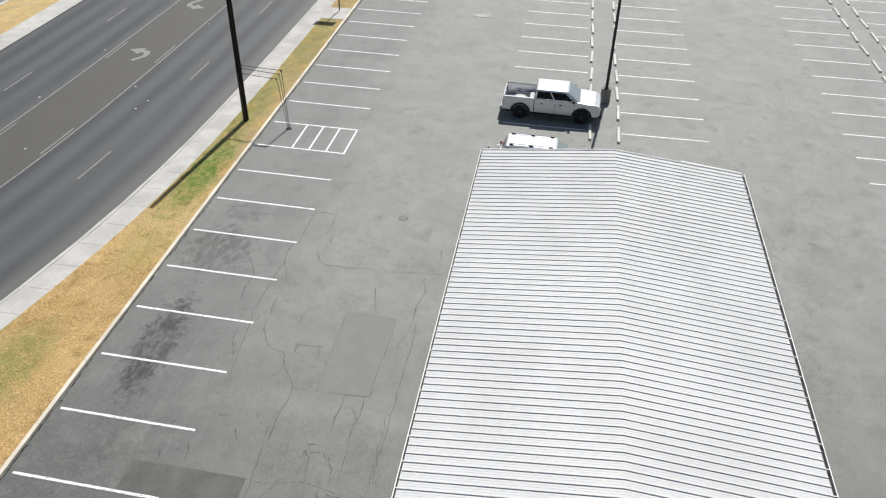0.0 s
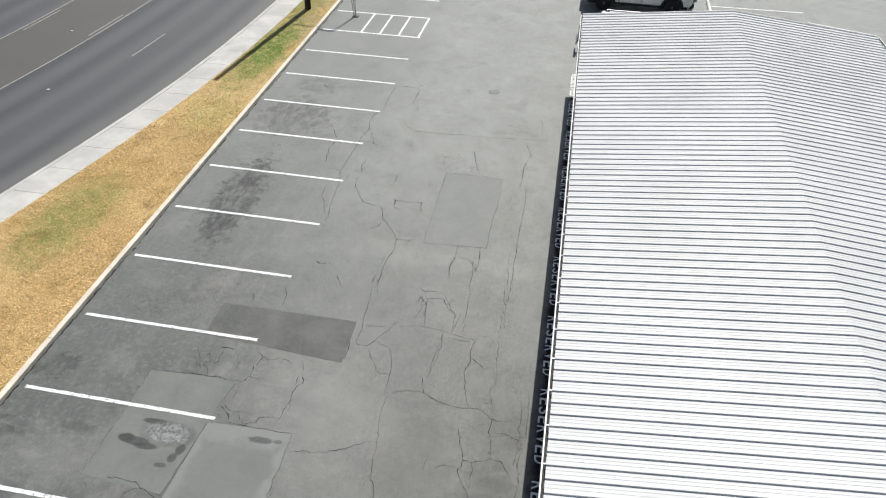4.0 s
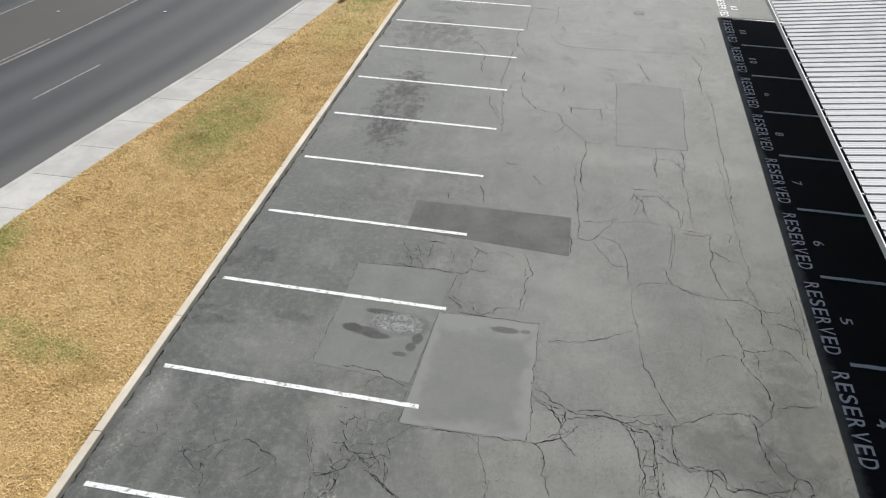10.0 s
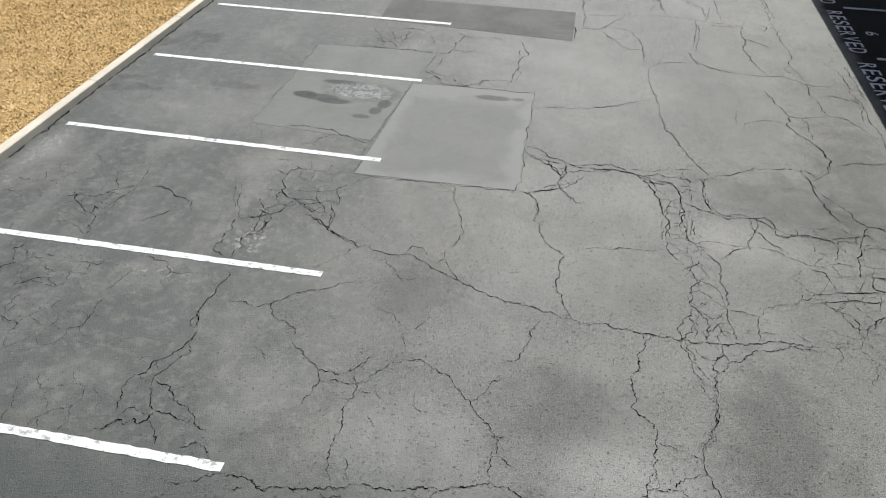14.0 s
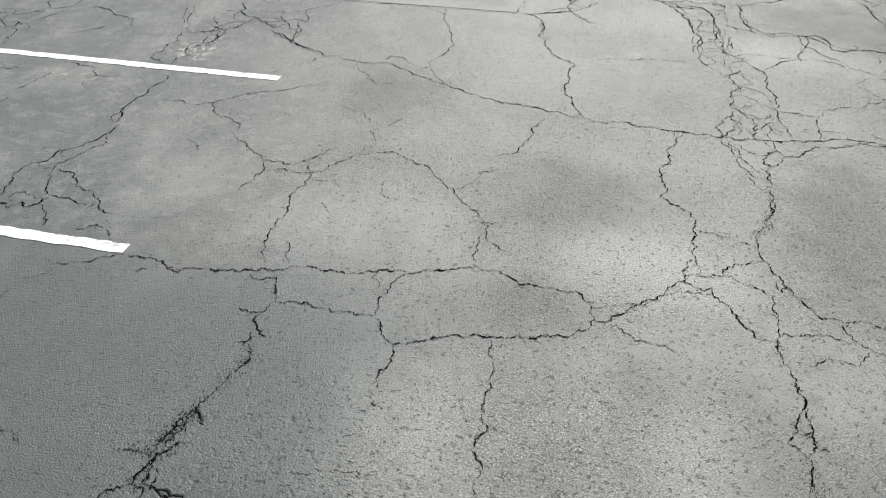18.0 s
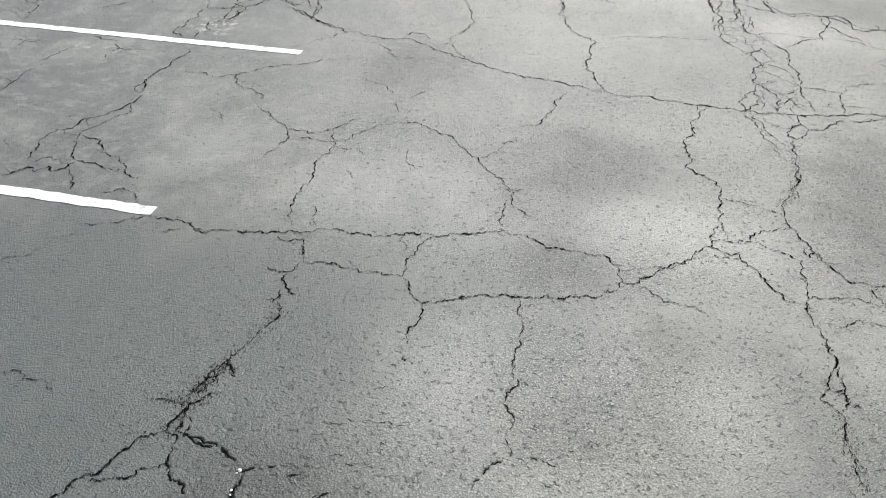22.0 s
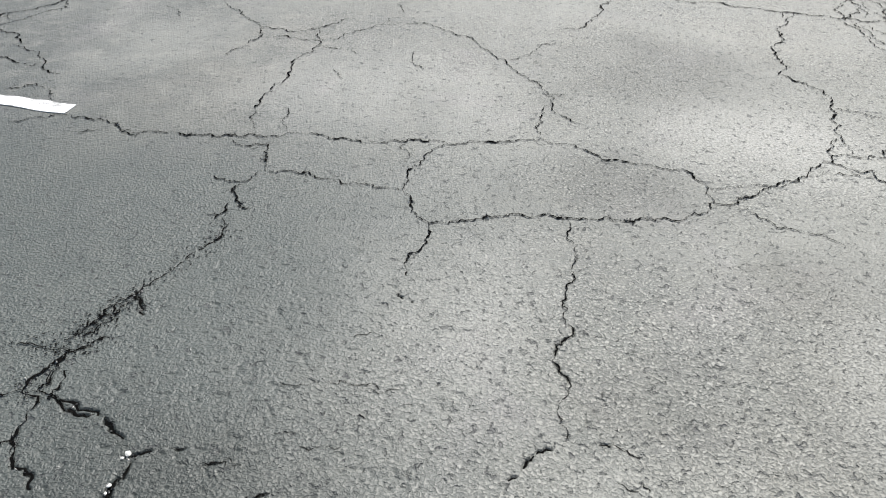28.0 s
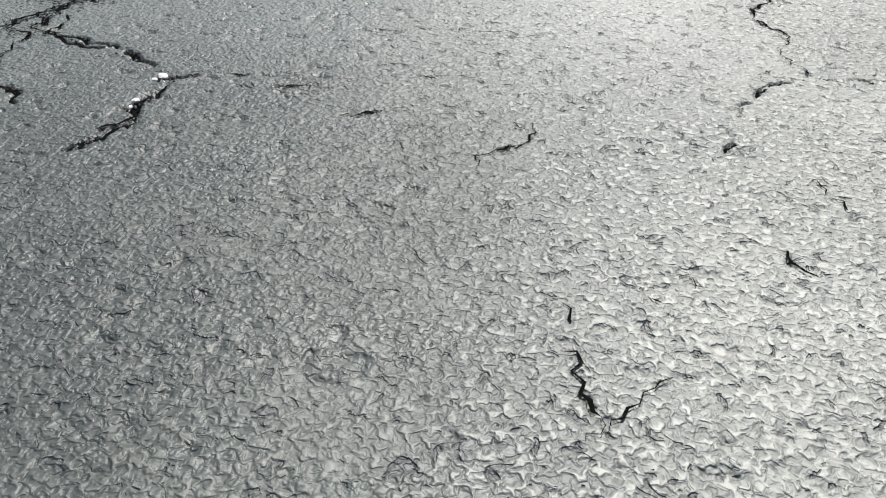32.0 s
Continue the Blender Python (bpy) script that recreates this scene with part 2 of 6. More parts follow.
    for px, py, rx, ry in ((0.12, -0.6, 0.16, 0.6), (0.05, -2.1, 0.16, 0.75), (1.1, -4.9, 0.8, 0.5), (3.87, -2.3, 0.2, 0.3), (3.87, -2.3, 0.18, 0.26), (3.08, -3.1, 0.4, 0.1)):
        base = k.mix(k.math("MULTIPLY", k.math("MULTIPLY", k.blob(px, py, rx, ry, wob, 0.4), crumb), 0.6), base, (0.340, 0.328, 0.290))
    # pits also coloured dark, painting in the shade down inside them
    base = k.mix(k.math("MULTIPLY", k.math("SUBTRACT", 1.0, k.pits), 0.8), base, (0.04, 0.042, 0.042))
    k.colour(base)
    k.rough(k.math("SUBTRACT", k.ramp(fine, 0.3, 0.7, 0.54, 0.66), k.math("MULTIPLY", strip, 0.08)))
    k.put(k.b.inputs["Specular IOR Level"], k.math("SUBTRACT", k.math("SUBTRACT", 0.5, k.math("MULTIPLY", strip, 0.12)), k.math("MULTIPLY", roof_shade, 0.45)))
    return k.m


def patch_asphalt(name, low, high, rough=0.6, relief=0.7):
    k = Mat(name, rough + 0.14, spec=0.4)
    big, fine, grit = k.noise(1.1, 5, 0.6, 0.3), k.noise(8, 5, 0.7), k.noise(110, 3, 0.7)
    base = k.mix(k.ramp(big, 0.3, 0.7), low, high)
    base = k.mix(k.ramp(fine, 0.45, 0.75, 0.0, 0.35), base, tuple(c * 1.3 for c in high))
    return k, base, grit, relief


def finish_patch(k, base, grit, relief):
    k.colour(k.mix(k.ramp(grit, 0.42, 0.75, 0.0, 0.45), base, (0.28, 0.28, 0.27)))
    asphalt_relief(k, relief)
    return k.m


def wet_patch():
    """The smooth slab with a drying puddle mark."""
    k, base, grit, relief = patch_asphalt("damp_patch_asphalt", (0.119, 0.127, 0.115), (0.157, 0.163, 0.147), 0.5, 0.6)
    wob = k.noise(1.7, 4, 0.6, 0.3)
    mottle = k.ramp(k.noise(10, 6, 0.75, 0.8), 0.36, 0.66)
    dark = (0.012, 0.012, 0.013)
    for x, y, rx, ry, how in ((3.2, 1.72, 0.2, 0.11, 0.95), (3.5, 1.66, 0.3, 0.12, 0.8), (3.73, 1.56, 0.3, 0.1, 0.85), (3.66, 2.28, 0.3, 0.08, 0.85), (4.1, 1.97, 0.62, 0.34, 0.6), (4.55, 1.62, 0.1, 0.15, 0.8), (4.47, 1.36, 0.1, 0.12, 0.75), (4.3, 1.13, 0.14, 0.06, 0.65)):
        base = k.mix(k.math("MULTIPLY", k.blob(x, y, rx, ry, wob, 0.25, False, 0.8), how), base, dark)
    # pale mottle paints the puddle's wet sheen into the colour
    base = k.mix(k.math("MULTIPLY", k.math("MULTIPLY", k.blob(4.05, 1.98, 0.52, 0.3, wob, 0.3, False, 1.0), mottle), 0.75), base, (0.36, 0.365, 0.36))
    return finish_patch(k, base, grit, relief)


def square_patch():
    """The larger slab: a dark middle inside a pale dried rim."""
    k, base, grit, relief = patch_asphalt("pale_rim_patch_asphalt", (0.118, 0.124, 0.114), (0.147, 0.151, 0.138), 0.5, 0.6)
    wob = k.noise(1.8, 4, 0.6, 0.5)
    base = k.mix(k.math("MULTIPLY", k.blob(5.82, 0.85, 0.9, 1.22, wob, 0.14, True, 0.7), 0.9), (0.19, 0.196, 0.186), base)
    base = k.mix(k.math("MULTIPLY", k.blob(6.28, 2.2, 0.26, 0.1, wob, 0.3), 0.85), base, (0.04, 0.04, 0.042))
    base = k.mix(k.math("MULTIPLY", k.blob(6.62, 2.22, 0.1, 0.06, wob, 0.3), 0.7), base, (0.05, 0.05, 0.05))
    return finish_patch(k, base, grit, relief)


def road_asphalt():
    """Street lanes: dark oily wheel tracks, paler crowns and a pale brown turn lane; u runs across the street."""
    k = Mat("street_asphalt", 0.62)
    uv = k.node("ShaderNodeUVMap")
    s = k.node("ShaderNodeSeparateXYZ")
    k.put(s.inputs[0], uv.outputs[0])
    u = k.math("ADD", s.outputs[0], k.math("MULTIPLY", k.math("SUBTRACT", k.noise(0.12, 3), 0.5), 0.5))
    lane = k.mix(k.noise(0.3, 5), (0.053, 0.057, 0.060), (0.076, 0.079, 0.081))
    # two wheel tracks a lane, 1.75 m apart
    tracks = k.math("SINE", k.math("MULTIPLY", u, 2 * math.pi / 1.72))
    lane = k.mix(k.math("MULTIPLY", k.ramp(tracks, -0.3, 1.0, 0.0, 0.85), k.ramp(k.noise(0.35, 3, 0.5, 0.0, (1.0, 0.12, 1.0)), 0.3, 0.65, 0.25, 1.0)), lane, (0.034, 0.036, 0.040))
    lane = k.mix(k.ramp(tracks, -0.3, -1.0, 0.0, 0.35), lane, (0.099, 0.100, 0.101))
    middle = k.mix(k.noise(0.5, 5), (0.066, 0.061, 0.053), (0.086, 0.081, 0.070))
    turn = k.math("MULTIPLY", k.ramp(u, -14.15, -14.0), k.ramp(u, -10.2, -10.05, 1.0, 0.0))
    base = k.mix(turn, lane, middle)
    # dust towards the gutter
    base = k.mix(k.ramp(u, -5.0, -3.9, 0.0, 0.5), base, (0.138, 0.134, 0.120))
    k.colour(k.mix(k.ramp(k.noise(60, 3, 0.7), 0.4, 0.75, 0.0, 0.35), base, (0.157, 0.157, 0.145)))
    k.bump(k.noise(70, 4, 0.7), 0.4, 0.006)
    return k.m


def grass_ground(name="dry_turf"):
    k = Mat(name, 0.95, spec=0.2)
    big, mid, fine = k.noise(0.35, 5, 0.6), k.noise(2.4, 5, 0.65), k.noise(26, 5, 0.75)
    base = k.mix(k.ramp(big, 0.35, 0.65), (0.57, 0.385, 0.155), (0.66, 0.48, 0.225))
    base = k.mix(k.ramp(mid, 0.5, 0.8, 0.0, 0.5), base, (0.69, 0.53, 0.3))
    base = k.mix(k.ramp(k.noise(1.1, 5, 0.7, 0.5), 0.5, 0.3, 0.0, 0.6), base, (0.36, 0.25, 0.09))
    base = k.mix(k.math("MULTIPLY", k.ramp(k.axis(1), 12.0, 30.0, 0.0, 0.6), k.ramp(k.noise(0.8, 5, 0.7), 0.35, 0.6)), base, (0.42, 0.35, 0.21))
    base = k.mix(green_spots(k), base, (0.15, 0.25, 0.045))
    base = k.mix(k.ramp(fine, 0.52, 0.3, 0.0, 0.75), base, (0.17, 0.125, 0.06))
    k.colour(base)
    k.bump(fine, 0.9, 0.03)
    return k.m


def green_spots(k):
    wob = k.noise(1.3, 6, 0.7, 0.6)
    spots = None
    for x, y, rx, ry, how in ((-2.9, 9.6, 1.0, 2.3, 0.6), (-2.3, -0.1, 0.8, 0.4, 0.5), (-3.4, 0.3, 0.7, 0.35, 0.4), (-5.6, 2.7, 0.6, 0.9, 0.7),
                              (-1.6, 24.3, 0.9, 4.0, 1.0), (-2.0, 31.5, 1.1, 6.0, 0.6), (-1.6, 42.0, 1.2, 7.0, 0.45), (-1.5, 17.5, 0.9, 2.0, 0.3), (-4.6, 12.2, 0.4, 1.4, 0.45)):
        b = k.math("MULTIPLY", k.blob(x, y, rx, ry, wob, 0.6), how)
        spots = b if spots is None else k.math("MAXIMUM", spots, b)
    return k.math("MULTIPLY", spots, k.ramp(k.noise(3.5, 6, 0.75, 0.5), 0.36, 0.58, 0.3, 1.0))


def grass_blade():
    k = Mat("dry_grass_blades", 0.85, spec=0.25)
    rnd = k.node("ShaderNodeNewGeometry").outputs["Random Per Island"]
    base = k.mix(rnd, (0.58, 0.385, 0.145), (0.86, 0.64, 0.34))
    base = k.mix(k.ramp(k.noise(7, 5, 0.72, 0.4), 0.47, 0.3, 0.0, 0.7), base, (0.3, 0.2, 0.08))
    base = k.mix(k.ramp(k.noise(1.1, 5, 0.7, 0.5), 0.5, 0.3, 0.0, 0.6), base, (0.4, 0.27, 0.09))
    base = k.mix(k.math("MULTIPLY", k.ramp(k.axis(1), 12.0, 30.0, 0.0, 0.6), k.ramp(k.noise(0.8, 5, 0.7), 0.35, 0.6)), base, (0.5, 0.42, 0.26))
    k.colour(k.mix(green_spots(k), base, k.mix(rnd, (0.12, 0.21, 0.035), (0.33, 0.38, 0.1))))
    return k.m


def concrete(name, colour, rough=0.88, stain=0.35):
    k = Mat(name, rough, spec=0.3)
    big, mid, fine = k.noise(0.7, 5, 0.6), k.noise(5, 5, 0.7), k.noise(60, 4, 0.7)
    base = k.mix(k.ramp(big, 0.35, 0.7), tuple(c * 0.82 for c in colour), tuple(c * 1.08 for c in colour))
    base = k.mix(k.ramp(mid, 0.5, 0.2, 0.0, stain), base, tuple(c * 0.5 for c in colour))
    base = k.mix(k.math("MULTIPLY", k.random(), 0.22), base, tuple(c * 0.6 for c in colour))
    k.colour(k.mix(k.ramp(fine, 0.5, 0.75, 0.0, 0.25), base, tuple(min(1, c * 1.25) for c in colour)))
    k.bump(fine, 0.35, 0.004)
    return k.m


def road_paint(name, colour, wear=0.5):
    """Brushed line paint, worn through in specks to the asphalt."""
    k = Mat(name, 0.65)
    worn = k.math("MAXIMUM", k.ramp(k.noise(9, 6, 0.75), 0.6 - 0.12 * wear, 0.72 - 0.12 * wear), k.ramp(k.noise(70, 3, 0.7), 0.64, 0.78, 0.0, 0.6))
    base = k.mix(k.noise(3, 4), tuple(c * 0.86 for c in colour), colour)
    k.colour(k.mix(k.math("MULTIPLY", worn, wear), base, (0.16, 0.162, 0.16)))
    asphalt_relief(k, 0.5)
    return k.m


def roof_sheet():
    k = Mat("white_roof_sheet", 0.55, spec=0.25)
    big = k.noise(0.5, 4, 0.6, 0.0, (1, 0.5, 1))
    dust = k.noise(6, 5, 0.7, 0.0, (0.25, 1.6, 1))
    base = k.mix(k.ramp(big, 0.3, 0.7), (0.565, 0.567, 0.56), (0.625, 0.627, 0.62))
    base = k.mix(k.ramp(dust, 0.55, 0.8, 0.0, 0.18), base, (0.6, 0.58, 0.53))
    k.colour(k.mix(k.math("MULTIPLY", k.random(), 0.12), base, (0.64, 0.64, 0.62)))
    return k.m


def dark_cleft():
    """Near black for the cracks: dirt, bitumen and grit, with the cleft's shade painted in."""
    k = Mat("crack_dirt_shade", 1.0, spec=0.0)
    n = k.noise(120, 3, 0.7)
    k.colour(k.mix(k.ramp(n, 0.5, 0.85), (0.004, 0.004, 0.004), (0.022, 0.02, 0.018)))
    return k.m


def grit_stone():
    k = Mat("grit_stone", 0.8)
    rnd = k.node("ShaderNodeNewGeometry").outputs["Random Per Island"]
    k.colour(k.mix(k.ramp(rnd, 0.55, 1.0), (0.05, 0.05, 0.05), (0.45, 0.44, 0.41)))
    return k.m


def glass(name, colour, rough=0.05):
    k = Mat(name, rough, spec=0.6)
    k.colour(k.mix(k.noise(2), colour, tuple(c * 1.4 for c in colour)))
    return k.m


def car_paint(name, colour, metal=0.25):
    k = Mat(name, 0.3, metal)
    base = k.mix(k.noise(2.5, 3), tuple(c * 0.93 for c in colour), colour)
    base = k.mix(k.ramp(k.noise(14, 5, 0.7), 0.55, 0.8, 0.0, 0.15), base, (0.35, 0.32, 0.27))
    k.colour(base)
    k.b.inputs["Coat Weight"].default_value = 0.5
    k.b.inputs["Coat Roughness"].default_value = 0.08
    return k.m


def wood_pole():
    k = Mat("creosoted_wood", 0.85, spec=0.2)
    n = k.noise(14, 5, 0.7, 0.0, (1, 1, 0.08))
    k.colour(k.mix(k.ramp(n, 0.3, 0.7), (0.012, 0.01, 0.008), (0.045, 0.036, 0.028)))
    k.bump(n, 0.6, 0.008)
    return k.m


M_LOT = lot_asphalt()
M_DARKPATCH = finish_patch(*patch_asphalt("dark_patch_asphalt", (0.077, 0.080, 0.072), (0.124, 0.124, 0.113), 0.65, 0.9))
M_WETPATCH = wet_patch()
M_SQUARE = square_patch()
M_SMOOTH = finish_patch(*patch_asphalt("smooth_patch_asphalt", (0.168, 0.174, 0.160), (0.188, 0.194, 0.178), 0.52, 0.6))
M_ROAD = road_asphalt()
M_TURF = grass_ground()
M_BLADE = grass_blade()
M_WALK = concrete("pavement_concrete", (0.55, 0.535, 0.5))
M_KERB = concrete("kerb_concrete", (0.74, 0.67, 0.55))
M_STOP = concrete("wheel_stop_concrete", (0.74, 0.72, 0.66))
M_BASE = concrete("lamp_base_concrete", (0.26, 0.25, 0.23))
M_PAINT = road_paint("white_line_paint", (0.88, 0.88, 0.87), 0.75)
M_OLDPAINT = road_paint("worn_stencil_paint", (0.95, 0.95, 0.95), 0.2)
M_LANE = road_paint("faded_lane_paint", (0.3, 0.292, 0.27), 0.95)
M_ROOF = roof_sheet()
M_TRIM = plain("white_trim", (0.78, 0.775, 0.75), 0.45, vary=0.05)
M_GUTTER = plain("dark_gutter_metal", (0.035, 0.033, 0.03), 0.8)
M_STEEL = plain("painted_steel", (0.5, 0.5, 0.48), 0.5, vary=0.1)
M_CRACK = dark_cleft()
M_GRIT = grit_stone()
M_POLE = wood_pole()
M_BLACK = plain("black_painted_steel", (0.012, 0.012, 0.013), 0.45)
M_GALV = plain("galvanised_pipe", (0.32, 0.32, 0.31), 0.5, 0.6)
M_SILVER = car_paint("silver_paint", (0.76, 0.77, 0.78), 0.45)
M_WHITECAR = car_paint("pale_silver_paint", (0.82, 0.83, 0.85))
M_GLASS = glass("tinted_glass", (0.008, 0.009, 0.011))
# pale base colour stands in for sky reflected in the windscreen
M_SHIELD = glass("windscreen_glass", (0.2, 0.235, 0.25))
M_TYRE = plain("tyre_rubber", (0.018, 0.018, 0.018), 0.85)
M_RIM = plain("dark_alloy", (0.018, 0.018, 0.019), 0.5, 0.5)
M_HUB = plain("bright_alloy", (0.3, 0.3, 0.3), 0.35, 0.9)
M_PLASTIC = plain("black_plastic", (0.02, 0.02, 0.021), 0.6)
M_REDLENS = plain("red_lens", (0.28, 0.012, 0.01), 0.2)
M_CLEARLENS = plain("clear_lens", (0.6, 0.62, 0.64), 0.12)
M_LINER = plain("bed_liner", (0.5, 0.51, 0.5), 0.7)
M_WHITE = plain("white_sign_face", (0.75, 0.75, 0.73), 0.5)
M_IRON = plain("cast_iron", (0.09, 0.085, 0.08), 0.7, 0.4)


# ---- building helpers ----
def link(name, bm, material, parent=None, label=""):
    mesh = bpy.data.meshes.new(name)
    bm.to_mesh(mesh)
    bm.free()
    mesh.materials.append(material)
    return hang(name, mesh, parent, label)


def hang(name, mesh, parent=None, label="", m=None):
    ob = new(name, mesh)
    if parent is not None:
        ob.parent = parent
    if m is not None:
        ob.matrix_basis = m
    if label:
        ob["label"] = label
    return ob


def part(name, bm, material, parent, label=""):
    return link(name, bm, material, parent, label)


def empty(name, m=Matrix()):
    ob = new(name)
    ob.matrix_basis = m
    return ob


def box(x0, x1, y0, y1, z0, z1, bevel=0.0, bm=None, segments=2):
    bm = bm or bmesh.new()
    made = bmesh.ops.create_cube(bm, size=1.0, matrix=Matrix.Translation(((x0 + x1) / 2, (y0 + y1) / 2, (z0 + z1) / 2)) @ Matrix.Diagonal((x1 - x0, y1 - y0, z1 - z0, 1)))
    if bevel:
        edges = {e for v in made["verts"] for e in v.link_edges}
        bmesh.ops.bevel(bm, geom=list(edges), offset=bevel, segments=segments, affect="EDGES", profile=0.5)
    return bm


def rod(a, b, r0, r1=None, sides=10, bm=None):
    """A round bar from a to b."""
    bm = bm or bmesh.new()
    a, b = Vector(a), Vector(b)
    turn = (b - a).to_track_quat("Z", "Y").to_matrix().to_4x4()
    bmesh.ops.create_cone(bm, cap_ends=True, segments=sides, radius1=r0, radius2=r0 if r1 is None else r1, depth=(b - a).length,
                          matrix=Matrix.Translation((a + b) / 2) @ turn)
    return bm


def prism(outline, y0, y1, bevel=0.0, bm=None):
    """A side outline of (x, z) drawn out from y0 to y1."""
    bm = bm or bmesh.new()
    face = bm.faces.new([bm.verts.new((x, y0, z)) for x, z in outline])
    out = bmesh.ops.extrude_face_region(bm, geom=[face])
    bmesh.ops.translate(bm, verts=[v for v in out["geom"] if isinstance(v, bmesh.types.BMVert)], vec=(0, y1 - y0, 0))
    bmesh.ops.recalc_face_normals(bm, faces=bm.faces)
    if bevel:
        edges = [e for e in bm.edges if len(e.link_faces) == 2 and e.calc_face_angle(0) > 0.9]
        bmesh.ops.bevel(bm, geom=edges, offset=bevel, segments=2, affect="EDGES", profile=0.6)
    return bm


def band(left, right, z, us=(0.0, 1.0)):
    """A flat band between two lines of (x, y); us: the value across it, kept as u."""
    bm = bmesh.new()
    uv = bm.loops.layers.uv.new("UVMap")
    rows = [(bm.verts.new((*a, z)), bm.verts.new((*b, z))) for a, b in zip(left, right)]
    for (a, b), (c, d) in zip(rows, rows[1:]):
        f = bm.faces.new((a, b, d, c))
        for loop, value in zip(f.loops, (us[0], us[1], us[1], us[0])):
            loop[uv].uv = (value, 0.5)
        if f.normal.z < 0:
            f.normal_flip()
    return bm


def flat(outline, z0=0.001, z1=0.004, bm=None):
    """A thin sheet with an outline of (x, y)."""
    bm = bm or bmesh.new()
    face = bm.faces.new([bm.verts.new((x, y, z0)) for x, y in outline])
    out = bmesh.ops.extrude_face_region(bm, geom=[face])
    bmesh.ops.translate(bm, verts=[v for v in out["geom"] if isinstance(v, bmesh.types.BMVert)], vec=(0, 0, z1 - z0))
    bmesh.ops.recalc_face_normals(bm, faces=bm.faces)
    return bm


# ---- plan: x across the lot from the kerb, y along it, z up ----
STALL, SKEW = 2.743, -1.35
KERB = -0.22


def bend(y):
    """How far the street swings away from the lot, by the distance along it."""
    return -4.8 / (1 + math.exp((y - 10.5) / 5.8))


YS = [y * 1.5 for y in range(-24, 70)]
ROAD_EAST, ROAD_WEST, WALK = -3.5, -21.1, 1.4


def along(x, ys=YS):
    return [(x + bend(y), y) for y in ys]


def swell(n, size, seed, spots):
    """Smooth random heights 0..1 at points (in metres), with a grain of the given size."""
    rng = np.random.default_rng(seed)
    table = rng.random((n, n))
    fx, fy = spots[0] / size, spots[1] / size
    ix, iy = np.floor(fx).astype(int), np.floor(fy).astype(int)
    u, w = fx - ix, fy - iy
    u, w = u * u * (3 - 2 * u), w * w * (3 - 2 * w)
    a, b = table[ix % n, iy % n], table[(ix + 1) % n, iy % n]
    c, d = table[ix % n, (iy + 1) % n], table[(ix + 1) % n, (iy + 1) % n]
    return a * (1 - u) * (1 - w) + b * u * (1 - w) + c * (1 - u) * w + d * u * w


# ---- setting ----
tagged(link("ground", box(-1500, 1500, -1500, 1500, -0.8, -0.35), plain("dry_earth", (0.34, 0.27, 0.18), 0.95, vary=0.3, scale=1.0, relief=0.02)),
       "dry bare earth under and around the lot", kind="structure")
lot = tagged(new("parking_lot", bpy.data.meshes.new("parking_lot")), "cracked, weathered grey asphalt of an open parking lot", kind="structure")
tagged(link("road", band(along(ROAD_WEST), along(ROAD_EAST), -0.05, (ROAD_WEST, ROAD_EAST)), M_ROAD), "worn grey asphalt street with dark wheel tracks", kind="structure")
tagged(link("verge", band(along(ROAD_EAST + WALK - 0.06), [(KERB - 0.1, y) for y in YS], 0.085), M_TURF), "straw-coloured dry grass verge with a few green spots", kind="structure")
tagged(link("far_verge", band(along(-26.4), along(-22.5), 0.06), M_TURF), "dry grass strip on the street's far side", kind="structure")
tagged(link("far_road", band(along(-46), along(-26.7), -0.02, (-46 + 40, -26.7 + 40)), M_SMOOTH), "grey asphalt beyond the far verge", kind="structure")


# ---- street: pavement slabs, kerbs, markings ----
def slab_run(name, label, x0, x1, y0, y1, step, material, z0, z1, piece, follow=True):
    """A run of slabs with open joints, each its own piece."""
    run = tagged(empty(name), label, kind="structure")
    y = y0
    while y < y1:
        a, b = y + 0.008, y + step - 0.008
        bm = bmesh.new()
        ends = []
        for v in (a, b):
            s = bend(v) if follow else 0.0
            ends.append([bm.verts.new((x + s, v, z)) for x, z in ((x0, z0), (x0, z1 - 0.012), (x0 + 0.012, z1), (x1 - 0.012, z1), (x1, z1 - 0.012), (x1, z0))])
        for i in range(5):
            bm.faces.new((ends[0][i], ends[0][i + 1], ends[1][i + 1], ends[1][i]))
        bm.faces.new(ends[0]), bm.faces.new(ends[1][::-1])
        bmesh.ops.recalc_face_normals(bm, faces=bm.faces)
        part(piece, bm, material, run)
        y += step
    return run


slab_run("pavement", "pale concrete pavement of jointed slabs along the street", ROAD_EAST + 0.2, ROAD_EAST + WALK, -12, 72, 1.62, M_WALK, -0.2, 0.09, "slab")
slab_run("street_kerb", "pale concrete street kerb beside the pavement", ROAD_EAST, ROAD_EAST + 0.185, -12, 72, 3.24, M_WALK, -0.2, 0.082, "kerb_stone")
slab_run("far_pavement", "pale concrete kerb and gutter across the street", ROAD_WEST - 1.7, ROAD_WEST, 10, 72, 3.0, M_WALK, -0.2, 0.07, "slab")
slab_run("far_kerb", "concrete kerb at the far verge", -26.7, -26.4, 10, 72, 3.0, M_WALK, -0.2, 0.1, "kerb_stone")
slab_run("kerb", "cream concrete kerb between lot and dry grass", KERB - 0.16, KERB, -14, 72, 3.05, M_KERB, -0.2, 0.125, "kerb_stone", False)
slab_run("path", "concrete path across the verge", -2.55, KERB - 0.165, 46.6, 49.0, 2.4, M_WALK, -0.1, 0.1, "slab", False)


